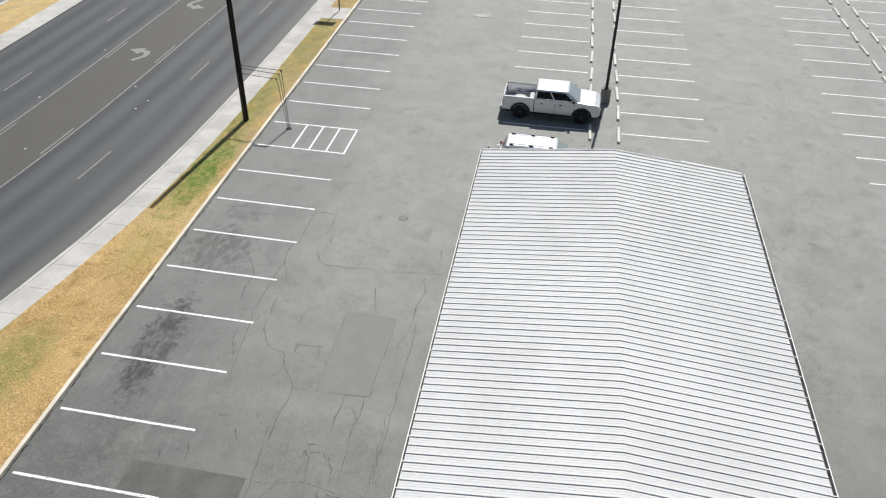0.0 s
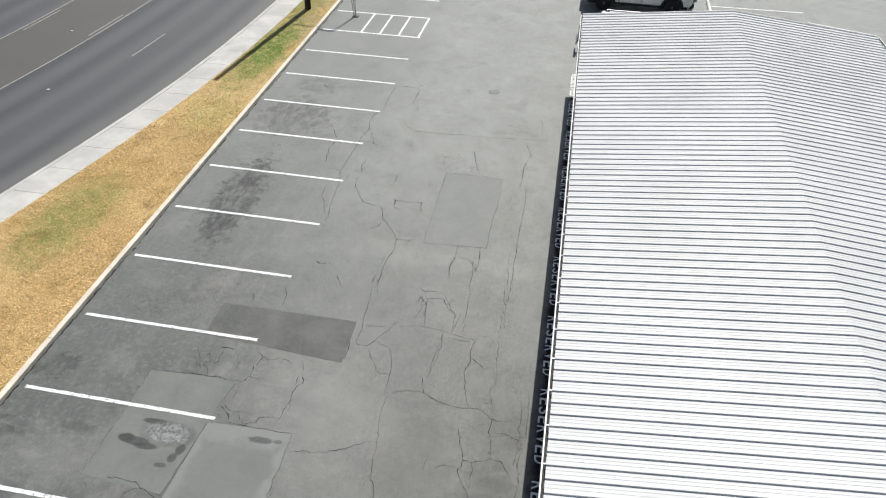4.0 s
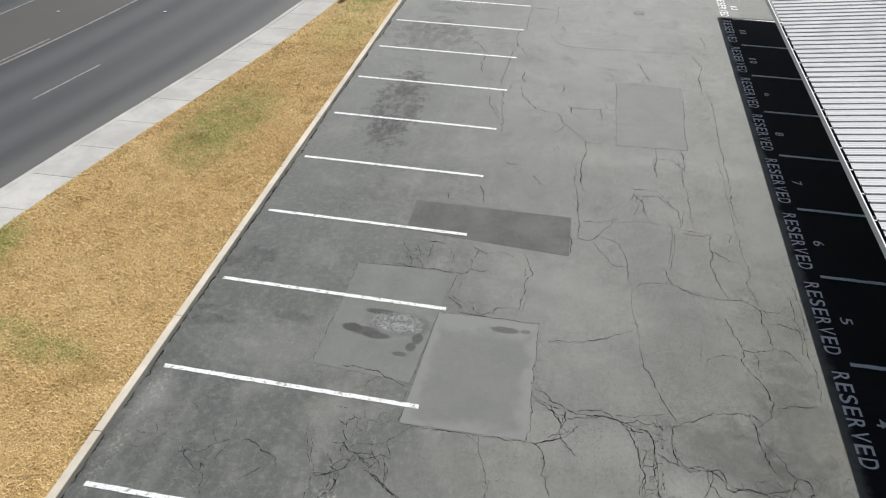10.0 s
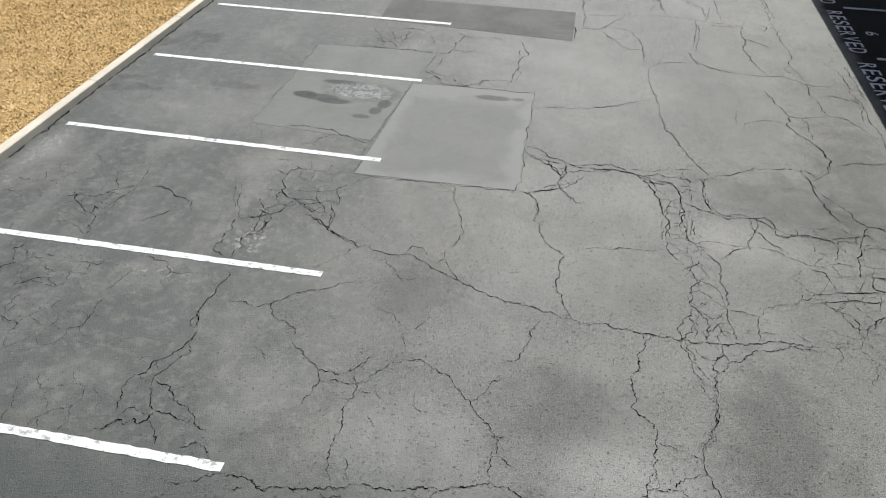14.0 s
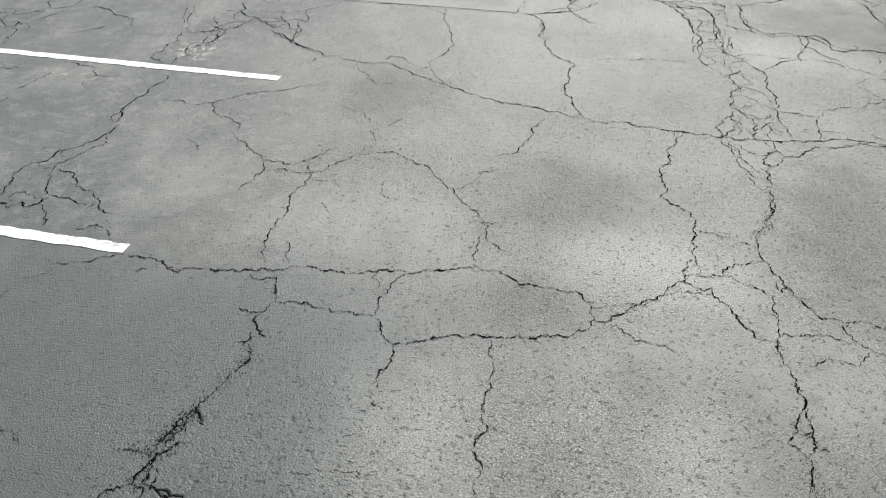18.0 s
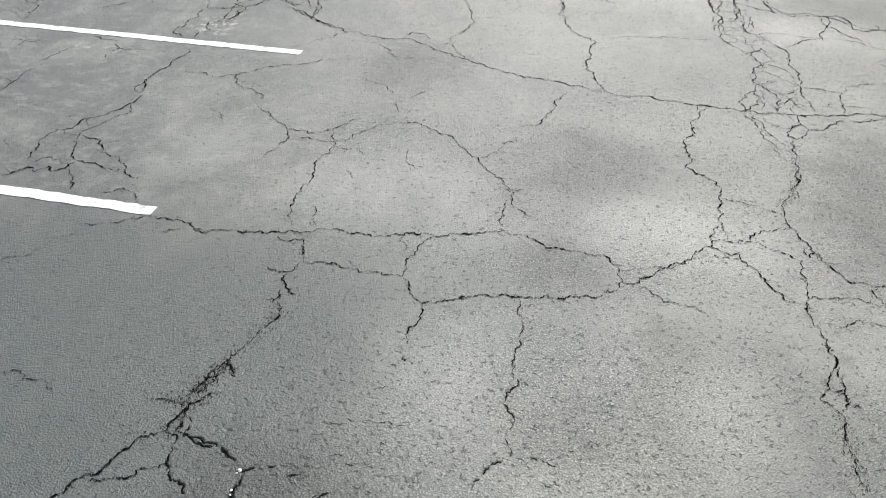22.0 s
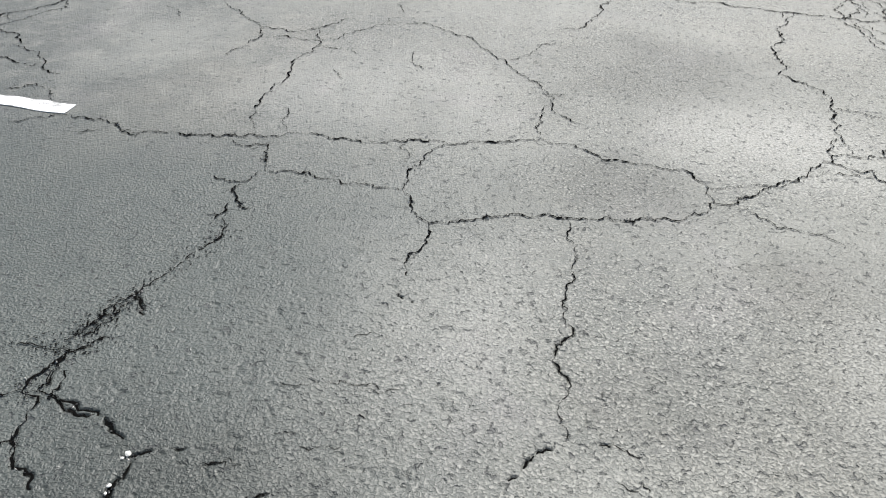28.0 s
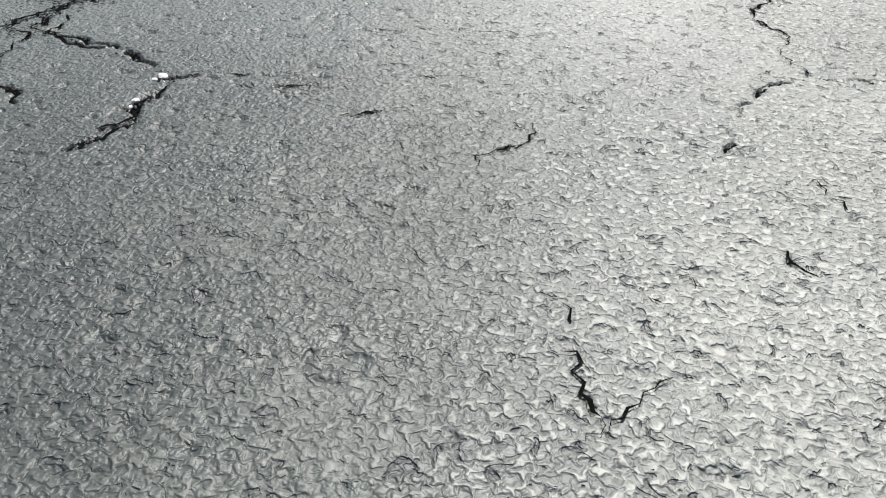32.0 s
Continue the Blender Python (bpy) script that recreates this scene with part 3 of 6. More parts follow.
def dash(x, y0, y1, width, label, group, z=-0.05, material=M_LANE):
    n = max(2, int((y1 - y0) / 1.5))
    ys = [y0 + (y1 - y0) * i / n for i in range(n + 1)]
    outline = [(x - width / 2 + bend(y), y) for y in ys] + [(x + width / 2 + bend(y), y) for y in reversed(ys)]
    return tagged(link("lane_line", flat(outline, z + 0.002, z + 0.006), material), label, "road marking", group)


for k in range(-1, 5):
    dash(-7.0, 10.1 + 12.25 * k, 13.0 + 12.25 * k, 0.085, "faded white lane dash on the street", "lane dashes")
    dash(-17.2, 18.8 + 12.1 * k, 21.7 + 12.1 * k, 0.085, "faded white lane dash on the street", "lane dashes")
for x, side in ((-10.13, 0.26), (-14.1, -0.26)):
    dash(x, -15, 72, 0.09, "faded yellow line beside the turn lane", "turn lane lines")
    for k in range(-1, 5):
        dash(x - side, 11.8 + 12.45 * k, 14.8 + 12.45 * k, 0.08, "short faded yellow dash beside the turn lane", "turn lane dashes")


def turn_arrow(m):
    """A bent arrow: stem, bow to the left, head."""
    outer = [(0.12, 0), (0.5, 0.75), (0.55, 1.3), (0.3, 1.75), (-0.2, 1.85)]
    inner = [(-0.2, 1.45), (0.05, 1.4), (0.2, 1.2), (0.18, 0.8), (-0.2, 0.05)]
    head = [(-0.2, 2.2), (-1.15, 1.7), (-0.25, 1.1)]
    bm = flat(outer + [head[0], head[1], head[2]] + inner, 0.002, 0.006)
    ob = tagged(link("turn_arrow", bm, M_LANE), "pale painted turn arrow in the middle lane", "road marking", "turn arrows")
    ob.matrix_basis = m
    return ob


turn_arrow(pose(-12.05, 36.7, -0.05, 0, 0, -4))
turn_arrow(pose(-12.5, 48.9, -0.05, 0, 0, 176))

# small raised markers and litter on the street
for x, y in ((-9.8, 33.0), (-9.8, 44.0), (-14.6, 30.5), (-14.6, 38.0), (-8.3, 30.2), (-8.1, 31.3), (-11.5, 24.6), (-12.2, 17.5), (-8.2, 18.3)):
    bm = box(-0.06, 0.06, -0.06, 0.06, 0, 0.025, 0.012)
    tagged(link("road_marker", bm, M_STEEL), "small pale raised marker on the street", "road marker", "road markers").matrix_basis = pose(x + bend(y), y, -0.05)


# ---- stall lines ----
def stall_line(x0, x1, y, group, skew=SKEW, material=M_PAINT, width=0.1, label="white painted stall line on the asphalt"):
    rng = random.Random(int(x0 * 100 + y * 1000))
    n = 60
    edge = [(x0 + (x1 - x0) * i / n) for i in range(n + 1)]
    up = [(x - x0, width / 2 + rng.uniform(-0.007, 0.006)) for x in edge]
    down = [(x - x0, -width / 2 + rng.uniform(-0.006, 0.007)) for x in reversed(edge)]
    ob = tagged(link("stall_line", flat(up + down, 0.0012, 0.0052), material), label, "road marking", group)
    ob.matrix_basis = pose(x0, y, 0, 0, 0, skew)
    return ob


for k in range(-4, 26):
    stall_line(0, 4.95, STALL * k + (0.0 if k < 0 else -0.01), "stall lines by the verge", SKEW if k >= 0 else -0.55)
# crossed-out bay
y10, y11 = STALL * 10, STALL * 11
for s in (2.0, 2.95, 3.9, 4.9):
    a = math.tan(radians(SKEW)) * s
    bm = flat([(s - 0.05 - 0.04, y10 + a), (s + 0.05 - 0.04, y10 + a), (s + 0.05, y11 + a), (s - 0.05, y11 + a)], 0.0014, 0.0056)
    tagged(link("hatch_line", bm, M_PAINT), "white painted cross line of a no-parking bay", "road marking", "cross lines of the bay")
for k in range(-2, 12):
    if k > -1:
        stall_line(12.86, 17.6, 32.62 + 2.72 * k, "stall lines of the middle row", -0.7)
    if k > -1:
        stall_line(19.6, 24.4, 32.52 + 2.73 * k, "stall lines behind the middle row", 0.0)
    stall_line(32.15, 36.5, 32.25 + 2.745 * k, "stall lines of the far row", -0.2)
    stall_line(38.45, 43.0, 32.4 + 2.745 * k, "stall lines behind the far row", 0.0)
for k in range(-1, 9):
    stall_line(12.84, 17.5, 2.49 + 2.78 * k, "reserved stall lines", -0.8, M_OLDPAINT)
stall_line(12.84, 17.5, 29.9, "stall lines of the middle row", -0.7)


# ---- words and numbers in the reserved stalls ----
LETTERS = {}


def letter_mesh(char, wide, high):
    """One stencilled character as a flat mesh, wide by high."""
    if (char, wide) not in LETTERS:
        data = bpy.data.curves.new("letter", "FONT")
        data.body, data.offset = char, 0.01
        ob = new("letter", data)
        mesh = bpy.data.meshes.new_from_object(ob.evaluated_get(bpy.context.evaluated_depsgraph_get()))
        bpy.data.objects.remove(ob)
        xy = np.array([v.co for v in mesh.vertices])
        low, high_ = xy.min(0), xy.max(0)
        if char == "1":
            wide *= 0.5
        for v in mesh.vertices:
            v.co = ((v.co.x - low[0]) / (high_[0] - low[0]) * wide, (v.co.y - low[1]) / (high_[1] - low[1]) * high, 0.0048)
        mesh.materials.clear()
        mesh.materials.append(M_OLDPAINT)
        LETTERS[char, wide] = mesh
        LETTERS[char, wide * 2 if char == "1" else wide] = mesh
    return LETTERS[char, wide]


def stencil(name, part_name, text, m, wide, pitch, high):
    word = empty(name, m)
    for i, char in enumerate(text):
        hang(part_name, letter_mesh(char, wide, high), word, m=pose(i * pitch, 0, 0))
    return word


for k in range(0, 9):
    y = 2.49 + 2.78 * k
    tagged(stencil("reserved_word", "letter", "RESERVED", pose(12.44, y - 0.26, 0, 0, 0, -90), 0.225, 0.295, 0.31),
           "white stencilled word RESERVED on the asphalt", "road marking", "reserved words")
    text = str(k + 4)
    tagged(stencil("stall_number", "digit", text, pose(12.94, y - 1.5 + 0.13 * len(text), 0, 0, 0, -90), 0.21, 0.25, 0.24),
           "white stencilled number %s in its reserved stall" % text, "road marking", "stall numbers")


# ---- wheel stops ----
def wheel_stop():
    bm = prism([(-0.09, 0), (0.09, 0), (0.085, 0.07), (0.055, 0.125), (-0.055, 0.125), (-0.085, 0.07)], -0.92, 0.92, 0.015)
    mesh = bpy.data.meshes.new("wheel_stop")
    bm.to_mesh(mesh)
    bm.free()
    mesh.materials.append(M_STOP)
    return mesh


stop = wheel_stop()
rng = random.Random(7)
for x, y0, group in ((17.85, 32.62, "wheel stops of the middle row"), (19.42, 32.5, "wheel stops behind the middle row"), (36.75, 32.25, "wheel stops of the far row"), (38.2, 32.4, "wheel stops behind the far row")):
    for k in range(0, 13):
        y = y0 + 2.73 * k - 0.25
        tagged(hang("wheel_stop", stop, m=pose(x + rng.uniform(-0.05, 0.05), y + rng.uniform(-0.12, 0.12), 0, 0, 0, rng.uniform(-2.2, 2.2))),
               "pale concrete wheel stop lying on the asphalt", "wheel stop", group)


# ---- carport ----
EAVE, RIDGE, X0, XM, X1, Y0, Y1 = 2.85, 3.46, 12.6, 18.6, 24.3, -8.62, 24.05
RIB = 0.3025
carport = tagged(empty("carport", pose(0, 0, 0)), "long white ribbed sheet-metal carport over reserved stalls", "carport")


def panel_mesh(xa, za, xb, zb):
    """A sheet three ribs wide, lying from a to b, with upright ribs 34 mm high."""
    bm = bmesh.new()
    profile = []
    for i in range(3):
        s = i * RIB
        profile += [(s, 0), (s + 0.075, 0), (s + 0.083, 0.005), (s + 0.091, 0), (s + 0.158, 0), (s + 0.166, 0.005), (s + 0.174, 0), (s + RIB - 0.052, 0), (s + RIB - 0.046, 0.031), (s + RIB - 0.012, 0.031), (s + RIB - 0.006, 0)]
    profile.append((3 * RIB, 0))
    rows = [[bm.verts.new((x, y, z + h)) for y, h in profile] for x, z in ((xa, za), (xb, zb))]
    for i in range(len(profile) - 1):
        bm.faces.new((rows[0][i], rows[1][i], rows[1][i + 1], rows[0][i + 1]))
    bmesh.ops.recalc_face_normals(bm, faces=bm.faces)
    if sum(f.normal.z for f in bm.faces) < 0:
        bmesh.ops.reverse_faces(bm, faces=bm.faces)
    bmesh.ops.solidify(bm, geom=bm.faces[:], thickness=0.003)
    mesh = bpy.data.meshes.new("roof_panel")
    bm.to_mesh(mesh)
    bm.free()
    mesh.materials.append(M_ROOF)
    return mesh


west, east = panel_mesh(X0, EAVE, XM, RIDGE), panel_mesh(XM, RIDGE, X1, EAVE)
panels = round((Y1 - Y0) / (3 * RIB))
for k in range(panels):
    y = Y0 + 3 * RIB * k
    hang("roof_panel", west, carport, m=pose(0, y, 0))
    hang("roof_panel", east, carport, m=pose(0, y, 0))
YE = Y0 + 3 * RIB * panels
for x, s in ((X0, -1), (X1, 1)):
    inner, outer = x + s * 0.012, x + s * (0.055 if s < 0 else 0.105)
    # channel coloured near black in place of the shade inside it
    part("gutter", box(min(inner, outer), max(inner, outer), Y0, YE, EAVE - 0.13, EAVE - 0.105), M_GUTTER, carport, "gutter channel with its shade painted dark")
    part("gutter_wall", box(min(outer, outer + s * 0.03), max(outer, outer + s * 0.03), Y0, YE, EAVE - 0.14, EAVE - 0.005, 0.006), M_TRIM, carport)
    for k in range(panels + 1):
        y = Y0 + 3 * RIB * k
        part("gutter_strap", box(min(x, outer), max(x, outer), y - 0.014, y + 0.014, EAVE - 0.022, EAVE - 0.012), M_TRIM, carport)
for y in (Y0 - 0.03, YE):
    for xa, za, xb, zb in ((X0 - 0.02, EAVE, XM, RIDGE), (XM, RIDGE, X1 + 0.02, EAVE)):
        part("end_trim", prism([(xa, za - 0.16), (xb, zb - 0.16), (xb, zb + 0.045), (xa, za + 0.045)], y, y + 0.03), M_TRIM, carport)
part("end_flashing", prism([(21.6, 3.16), (X1, EAVE + 0.02), (X1, EAVE + 0.03), (21.6, 3.2)], YE + 0.03, YE + 0.1), M_TRIM, carport)
for y in np.linspace(Y0 + 1.2, YE - 1.2, 7):
    for x in (15.0, 22.2):
        part("post", box(x - 0.08, x + 0.08, y - 0.08, y + 0.08, 0.0, 2.92, 0.01), M_STEEL, carport)
    for xa, za, xb, zb in ((X0 + 0.1, EAVE, XM, RIDGE), (XM, RIDGE, X1 - 0.1, EAVE)):
        part("rafter", prism([(xa, za - 0.17), (xb, zb - 0.17), (xb, zb - 0.03), (xa, za - 0.03)], y - 0.06, y + 0.06), M_STEEL, carport)


# ---- utility pole with three pipe struts, lamp post, sign post ----
pole = tagged(empty("utility_pole", pose(-1.55, 29.85, 0.08)), "dark creosoted wooden utility pole standing in the verge", "utility pole")
part("shaft", rod((0, 0, -0.3), (0.0, 0.05, 12.5), 0.16, 0.125, 16), M_POLE, pole)
part("ground_wire_guard", box(-0.05, 0.05, -0.215, -0.15, 0.0, 1.35, 0.015), M_BLACK, pole)
part("wire_guard_upper", box(-0.03, 0.03, -0.2, -0.145, 1.35, 3.0, 0.01), M_BLACK, pole)
frame_ob = tagged(empty("pipe_frame", pose(1.12, 29.45, 0)), "three thin grey pipes bent from the pole to the ground", "pipe frame")
for n, (dx, dy, h) in enumerate(((-0.14, -0.02, 2.95), (-0.02, 0.1, 3.2), (0.04, 0.34, 3.32))):
    top = (-0.25 + dx, dy, h)
    part("upright", rod((dx * 0.5, dy * 0.2, 0), top, 0.018, sides=8), M_GALV, frame_ob)
    part("cross_pipe", rod(top, (-2.55, 0.3 + 0.1 * n, h + 0.02), 0.016, sides=8), M_BLACK, frame_ob)
    part("elbow", rod((top[0] - 0.05, top[1], top[2] - 0.05), (top[0] + 0.03, top[1], top[2] + 0.03), 0.026, sides=8), M_BLACK, frame_ob)
part("foot_plate", box(-0.16, 0.16, -0.1, 0.14, 0, 0.03, 0.01), M_BLACK, frame_ob)

lamp = tagged(empty("lamp_post", pose(18.68, 36.6, 0)), "tall black lamp post on a grey concrete base", "lamp post")
part("base", rod((0, 0, -0.05), (0, 0, 0.85), 0.31, 0.29, 24), M_BASE, lamp, "grey round concrete base")
part("base_plate", box(-0.17, 0.17, -0.17, 0.17, 0.85, 0.88, 0.008), M_BLACK, lamp)
for a in range(4):
    c, s = math.cos(a * math.pi / 2 + 0.78) * 0.19, math.sin(a * math.pi / 2 + 0.78) * 0.19
    part("anchor_bolt", rod((c, s, 0.85), (c, s, 0.95), 0.016, sides=6), M_GALV, lamp)
part("shaft", rod((0, 0, 0.87), (0, 0, 9.5), 0.095, 0.07, 12), M_BLACK, lamp)
part("arm", box(-0.8, 0.8, -0.05, 0.05, 9.42, 9.52, 0.01), M_BLACK, lamp)
for x in (-0.95, 0.95):
    part("lamp_head", box(x - 0.3, x + 0.3, -0.2, 0.2, 9.4, 9.58, 0.04), M_BLACK, lamp)

sign = tagged(empty("sign_post", pose(-1.2, 48.4, 0.09)), "brown steel post with a plain sign board on top", "sign")
part("post", rod((0, 0, -0.2), (0, 0, 4.4), 0.05, sides=10), plain("brown_steel", (0.12, 0.07, 0.045), 0.6), sign)
part("board", box(-0.75, 0.75, -0.03, 0.03, 3.3, 4.3, 0.01), M_WHITE, sign)

cover = tagged(empty("manhole", pose(9.24, 21.87, 0)), "small round iron cover let into the asphalt", "manhole cover")
bm = bmesh.new()
bmesh.ops.create_cone(bm, cap_ends=True, segments=28, radius1=0.19, radius2=0.185, depth=0.006, matrix=Matrix.Translation((0, 0, 0.003)))
part("lid", bm, M_SMOOTH, cover)
bm = bmesh.new()
for i in range(28):
    a, b = (i * math.tau / 28, (i + 1) * math.tau / 28)
    q = [bm.verts.new((r * math.cos(t), r * math.sin(t), z)) for r, t, z in ((0.19, a, 0.007), (0.22, a, 0.002), (0.22, b, 0.002), (0.19, b, 0.007))]
    bm.faces.new(q)
part("ring", bm, M_IRON, cover)
drain = tagged(empty("drain", pose(9.55, 49.9, 0)), "dark rectangular drain grate in the asphalt", "drain")
part("drain_frame", box(-0.62, 0.62, -0.42, 0.42, 0.0, 0.006), M_IRON, drain)
for i in range(12):
    part("bar", box(-0.55 + i * 0.1 - 0.03, -0.55 + i * 0.1 + 0.03, -0.36, 0.36, 0.006, 0.014), M_GALV, drain)


# ---- vehicles: x forward, origin on the ground ----
def arch(cx, r, z0, zc, n=9):
    """Points of a wheel arch from front to back, above z0."""
    a0 = math.asin((z0 - zc) / r)
    return [(cx + r * math.cos(t), zc + r * math.sin(t)) for t in np.linspace(a0, math.pi - a0, n)]


def wheel(parent, x, y, r, side):
    tyre = part("wheel", rod((x, y - 0.12, r), (x, y + 0.12, r), r, sides=28), M_TYRE, parent, "black tyre")
    out = y + side * 0.122
    part("rim", rod((x, out - side * 0.02, r), (x, out + side * 0.004, r), r * 0.62, sides=24), M_RIM, tyre, "dark alloy rim")
    for i in range(5):
        a = i * math.tau / 5
        part("spoke", rod((x, out + side * 0.008, r), (x + math.cos(a) * r * 0.56, out + side * 0.006, r + math.sin(a) * r * 0.56), 0.03, sides=6), M_RIM, tyre)
    part("hub", rod((x, out, r), (x, out + side * 0.03, r), 0.07, sides=12), M_HUB, tyre)


def cabin(parent, base, top, zb, zt, wb, wt, material, name="cabin"):
    """A tapered cabin: base and top are (back, front) along x; returns its corners."""
    bm = bmesh.new()
    low = [bm.verts.new((x, y, zb)) for x, y in ((base[0], -wb), (base[1], -wb), (base[1], wb), (base[0], wb))]
    high = [bm.verts.new((x, y, zt)) for x, y in ((top[0], -wt), (top[1], -wt), (top[1], wt), (top[0], wt))]
    bm.faces.new(low[::-1]), bm.faces.new(high)
    for i in range(4):
        bm.faces.new((low[i], low[(i + 1) % 4], high[(i + 1) % 4], high[i]))
    corners = [v.co.copy() for v in low], [v.co.copy() for v in high]
    edges = [e for e in bm.edges if e.verts[0].co.z > zt - 0.01 or e.verts[1].co.z > zt - 0.01]
    bmesh.ops.bevel(bm, geom=edges, offset=0.09, segments=3, affect="EDGES", profile=0.6)
    part(name, bm, material, parent)
    return corners


def pane(parent, name, quad, u0, u1, v0, v1, material, out=0.012):
    """A pane let into a four-sided face, between fractions across (u) and up (v)."""
    a, b, c, d = (Vector(q) for q in quad)
    at = lambda u, v: a.lerp(b, u).lerp(d.lerp(c, u), v)
    normal = (b - a).cross(d - a).normalized()
    bm = bmesh.new()
    f = bm.faces.new([bm.verts.new(at(u, v) + normal * out) for u, v in ((u0, v0), (u1, v0), (u1, v1), (u0, v1))])
    r = bmesh.ops.extrude_face_region(bm, geom=[f])
    bmesh.ops.translate(bm, verts=[v for v in r["geom"] if isinstance(v, bmesh.types.BMVert)], vec=normal * -0.03)
    bmesh.ops.recalc_face_normals(bm, faces=bm.faces)
    return part(name, bm, material, parent)


def pickup(m):
    t = tagged(empty("pickup_truck", m), "silver crew-cab pickup truck parked against a wheel stop", "pickup truck")
    w, r = 0.98, 0.41
    front = [(2.62, 0.5), (2.78, 0.62), (2.8, 0.95), (2.72, 1.14), (2.45, 1.24), (1.5, 1.31), (-0.98, 1.31), (-0.98, 0.46)]
    part("body", prism([(-0.98, 0.48)] + [(0.9, 0.46)] + arch(1.78, 0.5, 0.46, 0.42)[::-1] + front[:-1], -w, w, 0.045), M_SILVER, t)
    side = [(-1.0, 0.48), (-1.0, 1.32), (-2.72, 1.32), (-2.78, 1.22), (-2.78, 0.55)] + arch(-1.75, 0.5, 0.5, 0.42)[::-1]
    part("bed_side", prism(side, -w, -w + 0.09, 0.025), M_SILVER, t)
    part("bed_side", prism(side, w - 0.09, w, 0.025), M_SILVER, t)
    gate = part("tailgate", box(-2.79, -2.72, -w + 0.09, w - 0.09, 0.62, 1.31, 0.02), M_SILVER, t)
    part("gate_handle", box(-2.81, -2.785, -0.12, 0.12, 1.02, 1.1, 0.01), M_PLASTIC, gate)
    part("bed_floor", box(-2.74, -1.0, -w + 0.085, w - 0.085, 0.6, 0.68), M_LINER, t, "grey bed liner")
    for s in (-1, 1):
        part("wheel_housing", box(-2.15, -1.35, min(s * 0.6, s * 0.88), max(s * 0.6, s * 0.88), 0.68, 0.92, 0.06), M_LINER, t)
        part("bed_rail", box(-2.72, -1.02, min(s * 0.87, s * 0.97), max(s * 0.87, s * 0.97), 1.32, 1.34, 0.008), M_PLASTIC if s > 0 else M_SILVER, t)
    part("spare_tyre", rod((-1.85, 0.1, 0.69), (-1.85, 0.1, 0.86), 0.36, sides=24), M_LINER, t)
    part("toolbox", box(-1.3, -1.04, -0.7, 0.7, 0.68, 0.98, 0.02), M_LINER, t)
    low, high = cabin(t, (-0.99, 1.64), (-0.93, 0.86), 1.29, 1.83, 0.94, 0.79, M_SILVER)
    for quad in ((low[0], low[1], high[1], high[0]), (low[2], low[3], high[3], high[2])):
        flip = quad[0].y > 0
        for u0, u1, lab in ((0.05, 0.42, 0), (0.45, 0.86, 1)):
            a, b = (1 - u1, 1 - u0) if flip else (u0, u1)
            pane(t, "side_window", quad, a, b, 0.1, 0.82, M_GLASS)
    pane(t, "windscreen", (low[1], low[2], high[2], high[1]), 0.06, 0.94, 0.08, 0.9, M_SHIELD)
    pane(t, "rear_window", (low[3], low[0], high[0], high[3]), 0.12, 0.88, 0.15, 0.85, M_GLASS)
    for s in (-1, 1):
        y = s * (w + 0.012)
        for x in (-0.5, 0.58):
            part("door_handle", box(x - 0.12, x + 0.02, y - 0.02, y + 0.02, 1.03, 1.08, 0.008), M_PLASTIC, t)
        for x in (-0.97, 0.2, 1.3):
            part("door_seam", box(x - 0.006, x + 0.006, y - 0.014, y - 0.008, 0.55, 1.19), M_PLASTIC, t)
        mirror = part("mirror", box(1.2, 1.33, s * 1.0 - 0.02 + s * 0.1 - 0.1, s * 1.0 + 0.02 + s * 0.1 + 0.1, 1.3, 1.48, 0.04), M_PLASTIC, t)
        part("headlight", box(2.6, 2.79, s * 0.72 - 0.18, s * 0.72 + 0.18, 0.82, 1.02, 0.03), M_CLEARLENS, t)
        part("tail_light", box(-2.8, -2.7, s * 0.93 - 0.05, s * 0.93 + 0.055, 0.82, 1.16, 0.02), M_REDLENS, t)
        # black lips widened to paint in the shade of the wheel wells
        part("arch_lip", prism(arch(1.78, 0.6, 0.46, 0.42) + arch(1.78, 0.485, 0.46, 0.42)[::-1], s * (w + 0.014) - 0.014, s * (w + 0.014) + 0.014), M_PLASTIC, t)
        part("arch_lip", prism(arch(-1.75, 0.6, 0.5, 0.42) + arch(-1.75, 0.485, 0.5, 0.42)[::-1], s * (w + 0.014) - 0.014, s * (w + 0.014) + 0.014), M_PLASTIC, t)
        part("running_board", box(-0.9, 1.15, s * 0.98 - 0.08, s * 0.98 + 0.06, 0.38, 0.44, 0.02), M_PLASTIC, t)
        for x in (-1.75, 1.78):
            wheel(t, x, s * 0.84, r, s)
    part("rear_bumper", box(-2.95, -2.77, -0.93, 0.93, 0.48, 0.66, 0.03), M_HUB, t, "chrome rear bumper")
    part("front_bumper", box(2.7, 2.9, -0.95, 0.95, 0.42, 0.66, 0.05), M_PLASTIC, t)
    part("grille", box(2.72, 2.82, -0.5, 0.5, 0.7, 1.02, 0.02), M_PLASTIC, t)
    part("hood_bulge", box(1.7, 2.5, -0.55, 0.55, 1.2, 1.275, 0.035), M_SILVER, t)
    part("underbody", box(-2.6, 2.6, -0.7, 0.7, 0.28, 0.5), M_PLASTIC, t)
    return t


